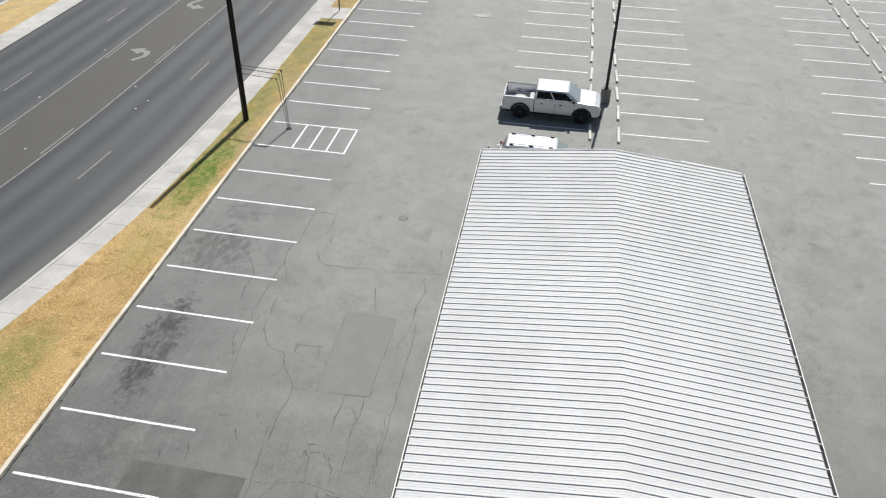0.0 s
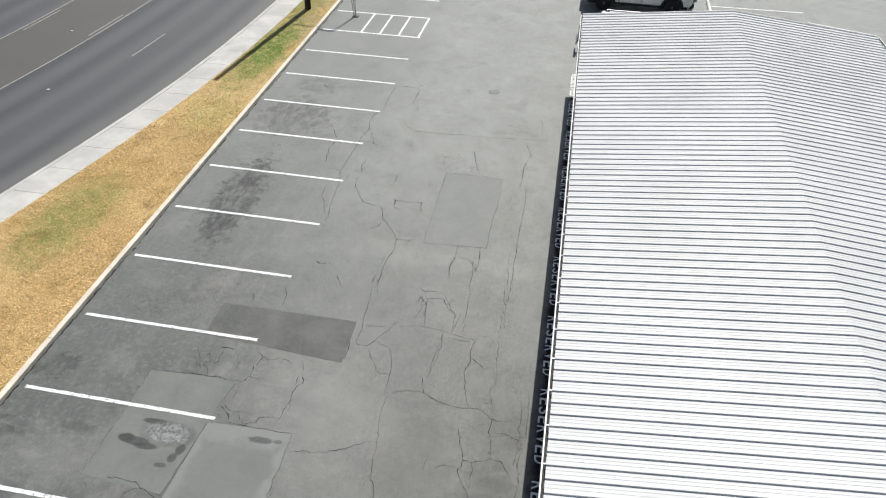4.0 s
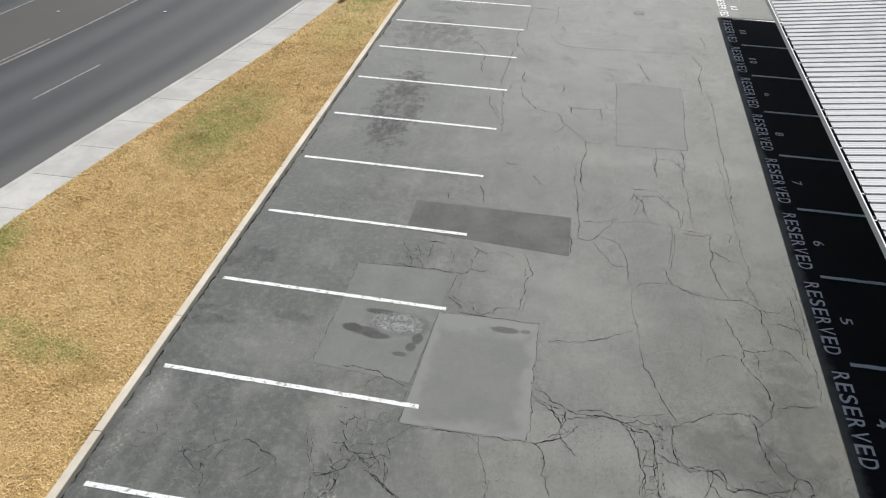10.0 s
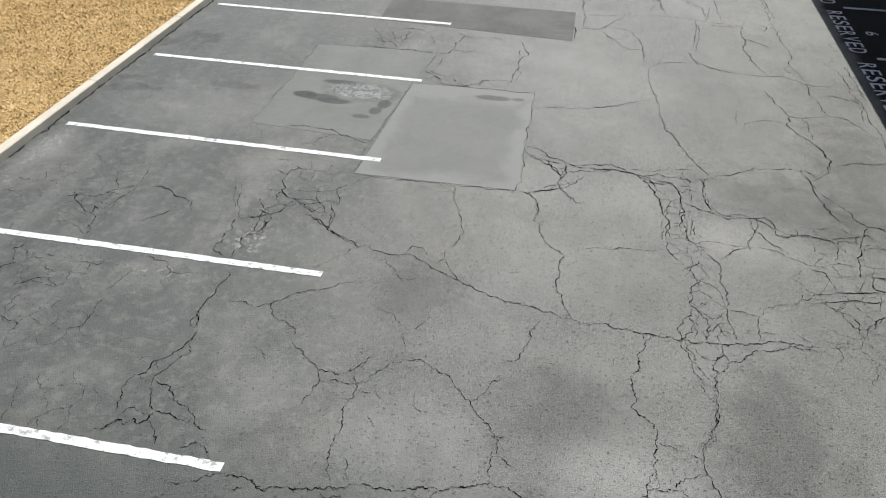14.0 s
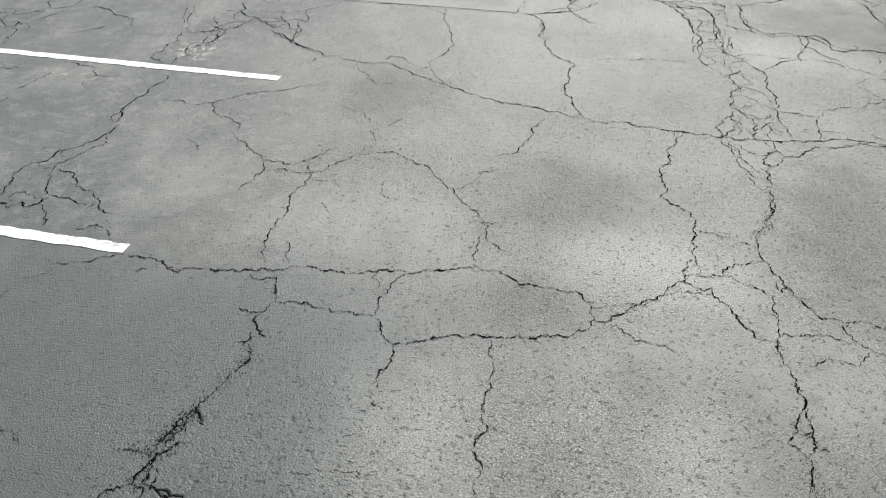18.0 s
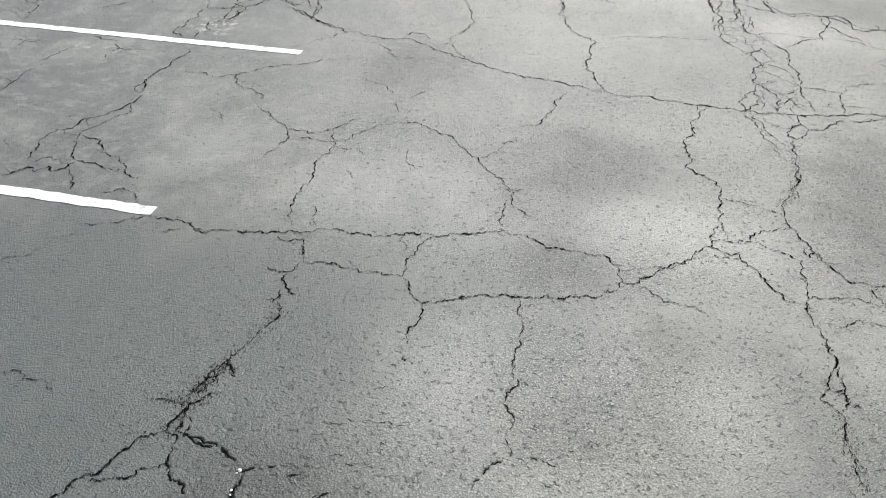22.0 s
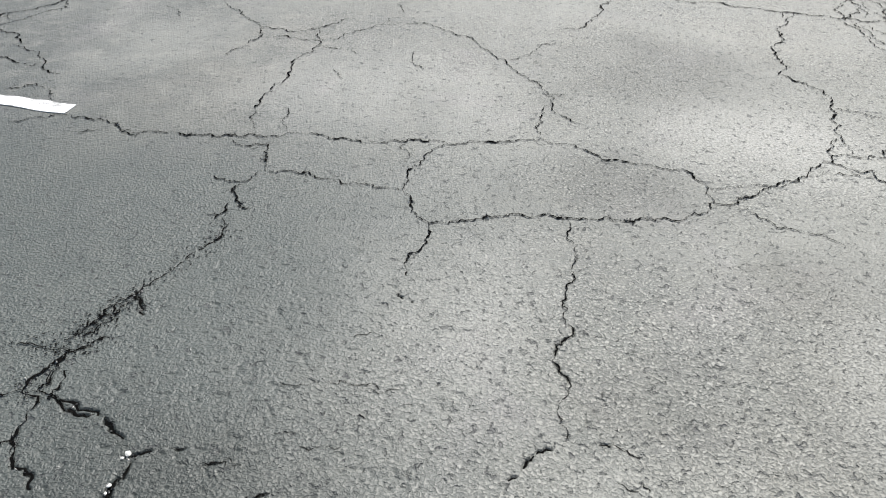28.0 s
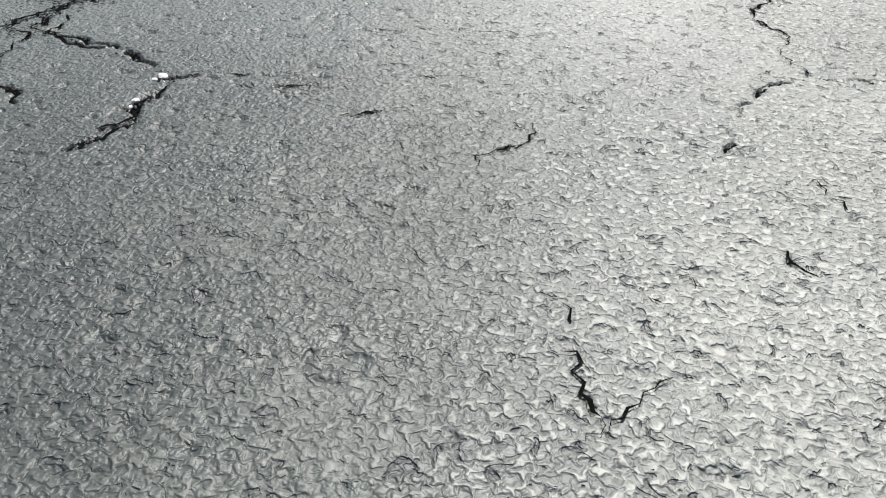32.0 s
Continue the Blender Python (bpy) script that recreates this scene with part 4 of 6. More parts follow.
def suv(m):
    t = tagged(empty("suv", m), "pale silver estate car with roof rails, a rack on its hitch", "car")
    w, r = 0.94, 0.37
    outline = [(-2.35, 0.45)] + arch(-1.42, 0.44, 0.42, 0.38)[::-1] + arch(1.45, 0.44, 0.42, 0.38)[::-1]
    outline += [(2.25, 0.42), (2.4, 0.6), (2.38, 0.85), (2.2, 1.0), (1.2, 1.08), (-2.3, 1.1), (-2.4, 0.95)]
    part("body", prism(outline, -w, w, 0.05), M_WHITECAR, t)
    low, high = cabin(t, (-2.3, 1.3), (-2.0, 0.45), 1.06, 1.76, 0.88, 0.7, M_WHITECAR)
    for quad in ((low[0], low[1], high[1], high[0]), (low[2], low[3], high[3], high[2])):
        flip = quad[0].y > 0
        for u0, u1 in ((0.05, 0.3), (0.33, 0.58), (0.61, 0.86)):
            a, b = (1 - u1, 1 - u0) if flip else (u0, u1)
            pane(t, "side_window", quad, a, b, 0.1, 0.82, M_GLASS)
    pane(t, "windscreen", (low[1], low[2], high[2], high[1]), 0.06, 0.94, 0.08, 0.9, M_SHIELD)
    pane(t, "rear_window", (low[3], low[0], high[0], high[3]), 0.1, 0.9, 0.1, 0.85, M_GLASS)
    for s in (-1, 1):
        rail = part("roof_rail", rod((-1.8, s * 0.58, 1.83), (0.3, s * 0.58, 1.83), 0.018, sides=8), M_HUB, t)
        for x in (-1.75, -0.75, 0.25):
            part("rail_foot", box(x - 0.1, x + 0.1, s * 0.58 - 0.03, s * 0.58 + 0.03, 1.74, 1.825, 0.01), M_PLASTIC, rail)
        part("tail_light", box(-2.42, -2.3, s * 0.85 - 0.08, s * 0.85 + 0.08, 0.8, 1.12, 0.02), M_REDLENS, t)
        part("headlight", box(2.2, 2.39, s * 0.7 - 0.16, s * 0.7 + 0.16, 0.78, 0.95, 0.03), M_CLEARLENS, t)
        part("mirror", box(0.9, 1.02, s * 1.0 - 0.1, s * 1.0 + 0.1, 1.05, 1.2, 0.03), M_PLASTIC, t)
        for x in (-1.42, 1.45):
            wheel(t, x, s * 0.81, r, s)
    part("roof_seam", box(-0.72, -0.7, -0.6, 0.6, 1.758, 1.768), M_PLASTIC, t)
    part("rear_bumper", box(-2.5, -2.36, -0.88, 0.88, 0.4, 0.62, 0.04), M_PLASTIC, t)
    rack = part("hitch_rack", box(-3.05, -2.45, -0.04, 0.04, 0.42, 0.5, 0.01), M_BLACK, t)
    part("rack_mast", box(-2.98, -2.9, -0.04, 0.04, 0.5, 1.25, 0.01), M_GALV, rack)
    for x in (-2.68, -2.86, -3.02):
        part("rack_tray", box(x - 0.035, x + 0.035, -0.6, 0.6, 0.5, 0.54, 0.008), M_BLACK, rack)
    part("underbody", box(-2.2, 2.2, -0.65, 0.65, 0.25, 0.46), M_PLASTIC, t)
    return t


pickup(pose(15.52, 34.25, 0, 0, 0, -1.0))
suv(pose(15.52, 27.35, 0, 0, 0, -0.8))


# ---- dry grass ----
def grass(count, x0, x1, y0, y1, inside, seed, tall=0.04):
    rng = np.random.default_rng(seed)
    x, y = rng.uniform(x0, x1, count), rng.uniform(y0, y1, count)
    keep = inside(x, y)
    x, y = x[keep], y[keep]
    n = len(x)
    clump = swell(101, 0.35, 5, (x + 200, y + 200)) * 0.8 + 0.5
    h = tall * rng.uniform(0.4, 1.2, n) * clump
    a, lean = rng.uniform(0, math.tau, n), rng.uniform(0.9, 3.0, n)
    wide = rng.uniform(0.008, 0.02, n)
    ux, uy = np.cos(a), np.sin(a)
    tip = np.stack([x - uy * h * lean, y + ux * h * lean, 0.085 + h], 1)
    l = np.stack([x - ux * wide, y - uy * wide, np.full(n, 0.082)], 1)
    r = np.stack([x + ux * wide, y + uy * wide, np.full(n, 0.082)], 1)
    mesh = bpy.data.meshes.new("grass")
    mesh.from_pydata(np.stack([l, r, tip], 1).reshape(-1, 3), [], np.arange(3 * n).reshape(-1, 3))
    mesh.materials.append(M_BLADE)
    return tagged(new("grass", mesh), "short straw-dry grass with green tufts", "grass", kind="stuff")


def in_verge(x, y):
    return (x > ROAD_EAST + WALK + 0.02 - 4.8 / (1 + np.exp((y - 10.5) / 5.8))) & (x < KERB - 0.17) & ~((y > 46.6) & (y < 49))


grass(170000, -7.2, KERB - 0.17, -4, 16, in_verge, 11)
grass(110000, -7.2, KERB - 0.17, 16, 60, in_verge, 12, 0.05)


# ---- patches let into the lot ----
def slab(name, outline, material, label, z=0.004):
    return tagged(link(name, flat(outline, 0.0003, z), material, lot), label)


slab("patch", [(3.5, 5.32), (7.36, 4.95), (7.34, 6.56), (3.48, 6.62)], M_DARKPATCH, "dark newer asphalt patch", 0.003)
slab("patch", [(4.69, -0.55), (6.92, -0.54), (6.88, 2.53), (4.83, 2.49)], M_SQUARE, "square smooth patch with a pale rim", 0.003)
slab("patch", [(2.72, 0.6), (4.66, 0.42), (4.81, 2.49), (4.9, 3.9), (2.74, 3.82)], M_WETPATCH, "smooth patch with a dark drying puddle mark", 0.0022)
slab("patch", [(8.4, 10.51), (10.37, 10.6), (10.43, 14.8), (8.37, 14.88)], M_SMOOTH, "smooth rectangular asphalt patch", 0.003)


# ---- cracks ----
crack_rng = random.Random(21)
CLEFTS = []
HAIRLINES = [], []
FINE = (5.95, 8.33, -8.4, -6.21)


def nearness(x, y):
    """1 well inside the finely modelled ground, 0 outside it."""
    return np.clip(np.minimum.reduce([x - FINE[0], FINE[1] - x, y - FINE[2], FINE[3] - y]) / 0.25, 0, 1)


def wander(points, rough, step):
    """A jagged line through the points, broken again and again at its middles."""
    line = [Vector(p) for p in points]
    while True:
        out, done = [line[0]], True
        for a, b in zip(line, line[1:]):
            d = b - a
            if d.length > step:
                done = False
                out.append((a + b) / 2 + Vector((-d.y, d.x)).normalized() * crack_rng.uniform(-rough, rough) * min(d.length, 0.16))
            out.append(b)
        line = out
        if done:
            return line


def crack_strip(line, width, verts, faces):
    """A near-black strip, dirt and painted shade, for a cleft of uneven width; it lies deep where the ground is
    modelled finely.
    """
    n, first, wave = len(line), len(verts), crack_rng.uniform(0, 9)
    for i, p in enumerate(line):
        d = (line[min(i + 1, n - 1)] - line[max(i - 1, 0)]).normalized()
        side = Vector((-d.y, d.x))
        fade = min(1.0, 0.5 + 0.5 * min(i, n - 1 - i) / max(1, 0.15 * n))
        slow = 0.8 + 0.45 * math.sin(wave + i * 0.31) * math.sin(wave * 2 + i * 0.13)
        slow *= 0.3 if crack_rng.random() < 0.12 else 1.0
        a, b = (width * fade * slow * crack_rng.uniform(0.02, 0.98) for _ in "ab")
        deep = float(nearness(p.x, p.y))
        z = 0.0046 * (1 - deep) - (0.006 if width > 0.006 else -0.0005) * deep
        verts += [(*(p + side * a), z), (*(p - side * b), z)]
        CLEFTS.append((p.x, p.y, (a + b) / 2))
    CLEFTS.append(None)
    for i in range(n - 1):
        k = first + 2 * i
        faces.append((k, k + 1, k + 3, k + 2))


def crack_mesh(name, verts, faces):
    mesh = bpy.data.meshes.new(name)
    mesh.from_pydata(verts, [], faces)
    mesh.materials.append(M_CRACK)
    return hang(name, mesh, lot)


def crack(width, *points):
    """One crack in the lot, its mean width in millimetres; thin ones are joined into one piece, wide ones crumble along their edges."""
    near = min(p[1] for p in points) < -2.5
    thin = width < 8 or (width < 10 and not near)
    verts, faces = (HAIRLINES if thin else ([], []))
    line = wander(points, 0.24 if near else 0.17, 0.018 if near else 0.045)
    jag = 0.004 if near else 0.003
    line = [p + Vector((crack_rng.uniform(-jag, jag), crack_rng.uniform(-jag, jag))) for p in line]
    w = width * 0.00094
    crack_strip(line, w * (0.55 if near and width > 11 else 1.0), verts, faces)
    # crumbs broken off along the edges
    if near and width > 8:
        reach = 0.026 if width > 11 else 0.008
        for _ in range(int(len(line) * (5.0 if width > 11 else 0.6))):
            p = crack_rng.choice(line)
            x, y = p.x + crack_rng.gauss(0, reach), p.y + crack_rng.gauss(0, reach)
            r, first = crack_rng.uniform(0.001, 0.005 if width > 11 else 0.0035), len(verts)
            z = 0.0047 * (1 - float(nearness(x, y)))
            verts += [(x + r * dx * crack_rng.uniform(0.4, 1.3), y + r * dy * crack_rng.uniform(0.4, 1.3), z) for dx, dy in ((1, 0), (0.2, 1), (-1, 0.2), (-0.3, -1))]
            faces.append((first, first + 1, first + 2, first + 3))
    if near and 9 < width < 12:
        for _ in range(2):
            a = crack_rng.randrange(0, max(1, len(line) - 8))
            b = min(len(line), a + crack_rng.randrange(4, 14))
            off = Vector((crack_rng.uniform(-1, 1), crack_rng.uniform(-1, 1))) * w * 1.7
            piece = [p + off + Vector((crack_rng.uniform(-1, 1), crack_rng.uniform(-1, 1))) * w * 0.4 for p in line[a:b]]
            if len(piece) > 2:
                crack_strip(piece, w * 0.35, verts, faces)
    return None if thin else crack_mesh("crack", verts, faces)


def crack_net(x, y, rx, ry, cell, width, turn=0.0):
    """Crazed asphalt: the joints of uneven cells inside a ragged oval."""
    verts, faces = [], []
    knots = {}

    def knot(i, j):
        if (i, j) not in knots:
            knots[i, j] = Vector(((i * 0.866 + crack_rng.uniform(-0.46, 0.46)) * cell, (j * 1.5 + (0.25 if (i + j) % 2 else -0.25) + crack_rng.uniform(-0.46, 0.46)) * cell))
        return knots[i, j]

    c, s = math.cos(radians(turn)), math.sin(radians(turn))
    ni, nj = int(rx / cell / 0.866) + 1, int(ry / cell / 1.5) + 1
    for i in range(-ni, ni + 1):
        for j in range(-nj, nj + 1):
            for e in [(i + 1, j)] + ([(i, j + 1)] if (i + j) % 2 else []):
                a, b = knot(i, j), knot(*e)
                mid = (a + b) / 2
                if (mid.x / rx) ** 2 + (mid.y / ry) ** 2 > 0.95 + 0.6 * noise.noise((mid.x * 2.3, mid.y * 2.3, x)):
                    continue
                pts = [Vector((p.x * c - p.y * s + x, p.x * s + p.y * c + y)) for p in (a, b)]
                crack_strip(wander(pts, 0.22, max(0.03, cell * 0.2)), (width + 1) * 0.0008 * crack_rng.uniform(0.5, 1.15), verts, faces)
    ob = crack_mesh("crack_network", verts, faces)
    ob["kind"] = "stuff"
    return ob


# dark strip along the foot of the kerb
for y in range(-12, 60, 4):
    crack(38, (KERB + 0.02, y), (KERB + 0.024, y + 1.9), (KERB + 0.018, y + 4.1))
# cracks of the lot, the middle stretch first, then the near ground, then up the lane
crack(11, (3.90, -2.96), (3.92, -3.06), (3.90, -3.16), (3.89, -3.30), (3.88, -3.43), (3.86, -3.55), (3.85, -3.66), (3.87, -3.73), (3.92, -3.81), (3.95, -3.88), (3.92, -3.92))
crack(6, (3.85, -3.66), (3.85, -3.77), (3.87, -3.89), (3.92, -3.92))
crack(11, (3.97, -3.95), (3.98, -4.05), (3.96, -4.12), (3.94, -4.17), (3.92, -4.26), (3.89, -4.33), (3.85, -4.38), (3.80, -4.42), (3.76, -4.45), (3.75, -4.52), (3.75, -4.57), (3.75, -4.62), (3.71, -4.64), (3.65, -4.66), (3.63, -4.69))
crack(7, (3.96, -4.12), (4.02, -4.20), (4.05, -4.26), (4.03, -4.31), (3.98, -4.35), (3.96, -4.41), (3.93, -4.48), (3.90, -4.56), (3.87, -4.62), (3.86, -4.68))
crack(5, (3.77, -4.44), (3.78, -4.51), (3.85, -4.54))
crack(5, (3.67, -4.42), (3.62, -4.42), (3.58, -4.48))
crack(8, (3.65, -4.66), (3.63, -4.74), (3.63, -4.81), (3.65, -4.89), (3.69, -4.99), (3.72, -5.08), (3.72, -5.14))
crack(9, (3.86, -4.68), (3.87, -4.74), (3.89, -4.80), (3.93, -4.83), (3.96, -4.91), (3.99, -4.98), (4.07, -5.05))
crack(9, (3.86, -4.68), (3.94, -4.73), (4.01, -4.73), (4.08, -4.76), (4.15, -4.84), (4.23, -4.91), (4.29, -4.94), (4.37, -4.98), (4.45, -5.04))
crack(8, (4.45, -5.04), (4.52, -5.15), (4.58, -5.18), (4.64, -5.18))
crack(10, (3.60, -5.41), (3.72, -5.33), (3.75, -5.28), (3.78, -5.22), (3.88, -5.26), (3.91, -5.21), (3.93, -5.18), (4.01, -5.22), (4.05, -5.18), (4.05, -5.11), (4.07, -5.05), (4.12, -5.05), (4.19, -5.06), (4.26, -5.08), (4.32, -5.11), (4.38, -5.11), (4.44, -5.12), (4.45, -5.06))
crack(7, (3.79, -5.14), (3.81, -5.08), (3.87, -5.05), (3.96, -5.08), (4.05, -5.11))
crack(8, (4.05, -5.18), (4.12, -5.22), (4.19, -5.28), (4.24, -5.36), (4.26, -5.41))
crack(7, (4.49, -5.42), (4.53, -5.39), (4.57, -5.34), (4.61, -5.32), (4.66, -5.34), (4.73, -5.39), (4.81, -5.46))
crack(5, (3.72, -4.66), (3.81, -4.73), (3.85, -4.70))
crack(9, (3.78, -2.73), (3.68, -2.67), (3.55, -2.60), (3.53, -2.46), (3.55, -2.31), (3.56, -2.20), (3.54, -2.04), (3.54, -1.91))
crack(7, (3.54, -1.91), (3.66, -1.88), (3.77, -1.84), (3.81, -1.80), (3.81, -1.71), (3.83, -1.62), (3.90, -1.56), (3.95, -1.51), (4.11, -1.51), (4.16, -1.39), (4.28, -1.43), (4.42, -1.37), (4.56, -1.30), (4.69, -1.30))
crack(9, (3.78, -2.73), (3.79, -2.59), (3.84, -2.51), (3.86, -2.43), (3.77, -2.30), (3.77, -2.25), (3.87, -2.20), (3.98, -2.16), (3.97, -2.01), (3.92, -1.82), (3.83, -1.76))
crack(5, (3.83, -1.97), (3.90, -2.12))
crack(7, (4.16, -1.39), (4.30, -1.48), (4.49, -1.56), (4.63, -1.58), (4.70, -1.61))
crack(9, (4.43, -1.66), (4.55, -1.73), (4.65, -1.82), (4.77, -1.90), (4.86, -1.96), (4.99, -2.08), (5.10, -2.13), (5.19, -2.21))
crack(7, (4.57, -1.33), (4.66, -1.49), (4.71, -1.72), (4.73, -1.91))
crack(6, (3.95, -1.51), (3.82, -1.29), (3.86, -1.22), (4.00, -1.23), (4.09, -1.12), (4.35, -1.11), (4.59, -1.02))
crack(6, (3.12, -0.91), (3.22, -1.18), (3.39, -1.60), (3.42, -1.85))
crack(8, (4.10, -3.43), (4.21, -3.43), (4.32, -3.45), (4.48, -3.44), (4.57, -3.39), (4.65, -3.33), (4.74, -3.21), (4.84, -3.13), (4.98, -3.06), (5.12, -2.99), (5.24, -2.89), (5.42, -2.75))
crack(7, (4.57, -3.39), (4.63, -3.50), (4.68, -3.59), (4.76, -3.63), (4.84, -3.64), (4.90, -3.70), (4.98, -3.82))
crack(8, (5.00, -3.92), (5.09, -4.00), (5.21, -4.10), (5.31, -4.17), (5.38, -4.24), (5.43, -4.24), (5.53, -4.24), (5.61, -4.27), (5.67, -4.24), (5.72, -4.18), (5.78, -4.08), (5.82, -4.00), (5.90, -3.95))
crack(7, (5.38, -4.24), (5.42, -4.33), (5.45, -4.42), (5.41, -4.48), (5.41, -4.59), (5.37, -4.66), (5.39, -4.71))
crack(6, (5.44, -4.39), (5.49, -4.40), (5.55, -4.36), (5.64, -4.36), (5.76, -4.37), (5.84, -4.33), (5.91, -4.29), (5.95, -4.19), (6.04, -4.08), (6.08, -4.01), (6.17, -3.97))
crack(5, (6.08, -4.01), (6.11, -3.93), (6.12, -3.87))
crack(8, (6.17, -3.97), (6.28, -3.94), (6.34, -3.91), (6.40, -3.95), (6.48, -4.00), (6.56, -4.05), (6.63, -4.05), (6.67, -4.07), (6.71, -4.13), (6.78, -4.24), (6.86, -4.32), (6.92, -4.35), (6.94, -4.41), (6.99, -4.48), (7.05, -4.54), (7.10, -4.60), (7.16, -4.64), (7.18, -4.70))
crack(5, (6.92, -4.35), (6.99, -4.30), (7.04, -4.24), (7.07, -4.16), (7.12, -4.05), (7.19, -3.99))
crack(5, (7.18, -4.70), (7.22, -4.74), (7.30, -4.71))
crack(7, (7.19, -4.73), (7.25, -4.77), (7.25, -4.84), (7.25, -4.89), (7.29, -4.95), (7.34, -4.99), (7.40, -5.03))
crack(7, (7.19, -3.79), (7.26, -3.74), (7.32, -3.68), (7.35, -3.59), (7.37, -3.50), (7.39, -3.45), (7.40, -3.36), (7.38, -3.27), (7.43, -3.23), (7.47, -3.09))
crack(8, (5.80, -4.36), (5.83, -4.43), (5.82, -4.47), (5.80, -4.56), (5.78, -4.65), (5.79, -4.74), (5.81, -4.85), (5.83, -4.96), (5.80, -5.04), (5.80, -5.13), (5.80, -5.20), (5.81, -5.26), (5.84, -5.34), (5.91, -5.48))
crack(5, (5.83, -4.43), (5.90, -4.45), (5.98, -4.44))
crack(4, (6.04, -4.39), (6.08, -4.50))
crack(5, (5.75, -4.21), (5.78, -4.31), (5.84, -4.35))
crack(5, (6.40, -4.34), (6.40, -4.45), (6.40, -4.53), (6.45, -4.57), (6.51, -4.61))
crack(4, (6.02, -4.73), (6.08, -4.79), (6.12, -4.84))
crack(6, (5.60, -3.15), (5.70, -3.21), (5.82, -3.27), (5.90, -3.28), (5.95, -3.35), (6.02, -3.43), (6.11, -3.50), (6.16, -3.50), (6.22, -3.44), (6.28, -3.36), (6.35, -3.23))
crack(5, (6.07, -3.61), (6.12, -3.68), (6.16, -3.76))
crack(6, (5.58, -2.35), (5.67, -2.47), (5.75, -2.61), (5.84, -2.69), (5.95, -2.69), (6.02, -2.65))
crack(5, (4.65, -4.06), (4.71, -4.09), (4.79, -4.15), (4.83, -4.21))
crack(9, (5.19, -2.21), (5.35, -2.18), (5.51, -2.23), (5.61, -2.27), (5.73, -2.28), (5.83, -2.21), (5.92, -2.25), (6.03, -2.32), (6.13, -2.39), (6.22, -2.45), (6.32, -2.49), (6.41, -2.54), (6.47, -2.58), (6.56, -2.63), (6.67, -2.67), (6.79, -2.73), (6.93, -2.79), (7.04, -2.84), (7.17, -2.86), (7.30, -2.87), (7.40, -2.89), (7.51, -2.94), (7.63, -2.96), (7.75, -2.99), (7.85, -3.01))
crack(5, (5.19, -2.21), (5.07, -2.40), (4.95, -2.55), (4.83, -2.69))
crack(6, (5.81, -2.16), (5.84, -2.05), (6.00, -2.09), (6.11, -2.20))
crack(6, (6.17, -2.32), (6.24, -2.26), (6.26, -2.17), (6.28, -2.05), (6.34, -1.94), (6.37, -1.81))
crack(6, (6.31, -2.21), (6.35, -2.38), (6.43, -2.50), (6.47, -2.58))
crack(9, (6.10, -0.61), (6.16, -0.96), (6.27, -1.20), (6.33, -1.43), (6.38, -1.58), (6.36, -1.74), (6.33, -1.89), (6.27, -1.98))
crack(9, (7.24, -0.75), (7.25, -0.98), (7.22, -1.20), (7.31, -1.29), (7.35, -1.51), (7.45, -1.68), (7.58, -1.79), (7.65, -1.91), (7.60, -2.03), (7.62, -2.23), (7.58, -2.36), (7.61, -2.52), (7.67, -2.62), (7.71, -2.81), (7.75, -2.86), (7.73, -3.00))
crack(7, (7.44, -0.21), (7.51, -0.38), (7.58, -0.46), (7.65, -0.66))
crack(7, (7.05, -0.61), (7.17, -0.53), (7.35, -0.42), (7.47, -0.29), (7.66, -0.17))
crack(5, (7.77, -1.74), (7.96, -1.66), (8.13, -1.63), (8.35, -1.58), (8.57, -1.56), (8.82, -1.52))
crack(10, (8.50, 0.28), (8.56, 0.11), (8.62, 0.01), (8.72, 0.03), (8.77, -0.13), (8.81, -0.35), (8.83, -0.56), (8.88, -0.72), (8.90, -0.88), (8.87, -1.09), (8.85, -1.28))
crack(9, (8.65, -0.02), (8.82, 0.07), (8.91, 0.10), (9.00, 0.02), (9.06, -0.12), (9.07, -0.38), (9.08, -0.55), (9.12, -0.66), (9.12, -0.88), (9.11, -1.11), (9.12, -1.26))
crack(7, (8.77, -0.13), (8.89, -0.25), (8.91, -0.51), (8.88, -0.72))
crack(6, (9.09, 0.31), (9.14, 0.13), (9.22, 0.02), (9.20, -0.35))
crack(7, (9.08, -0.55), (9.05, -0.89), (9.07, -1.12))
crack(6, (9.17, -0.62), (9.17, -0.94), (9.09, -1.22))
crack(7, (8.83, -0.86), (8.83, -1.10), (8.80, -1.30))
crack(5, (8.88, -1.09), (8.96, -0.99), (9.05, -0.94))
crack(9, (8.83, -1.33), (8.95, -1.26), (9.09, -1.24), (9.19, -1.32), (9.29, -1.44), (9.38, -1.59), (9.43, -1.64), (9.46, -1.74))
crack(7, (8.85, -1.28), (8.84, -1.47), (8.87, -1.55), (8.92, -1.62), (8.99, -1.71), (9.06, -1.86))
crack(6, (8.88, -1.34), (8.98, -1.47), (9.07, -1.56), (9.20, -1.46), (9.29, -1.41))
crack(7, (9.19, -1.32), (9.36, -1.23), (9.53, -1.24), (9.69, -1.26), (9.84, -1.28), (9.98, -1.25), (10.16, -1.28), (10.30, -1.39), (10.44, -1.48), (10.68, -1.52))
crack(5, (9.12, -1.26), (9.08, -1.56))
crack(7, (9.35, 0.37), (9.39, 0.11), (9.39, -0.19), (9.43, -0.35), (9.49, -0.58))
crack(7, (9.33, -0.50), (9.49, -0.58), (9.61, -0.60), (9.79, -0.54), (9.96, -0.57), (10.06, -0.66), (10.15, -0.77), (10.30, -0.87), (10.46, -0.88), (10.83, -0.90))
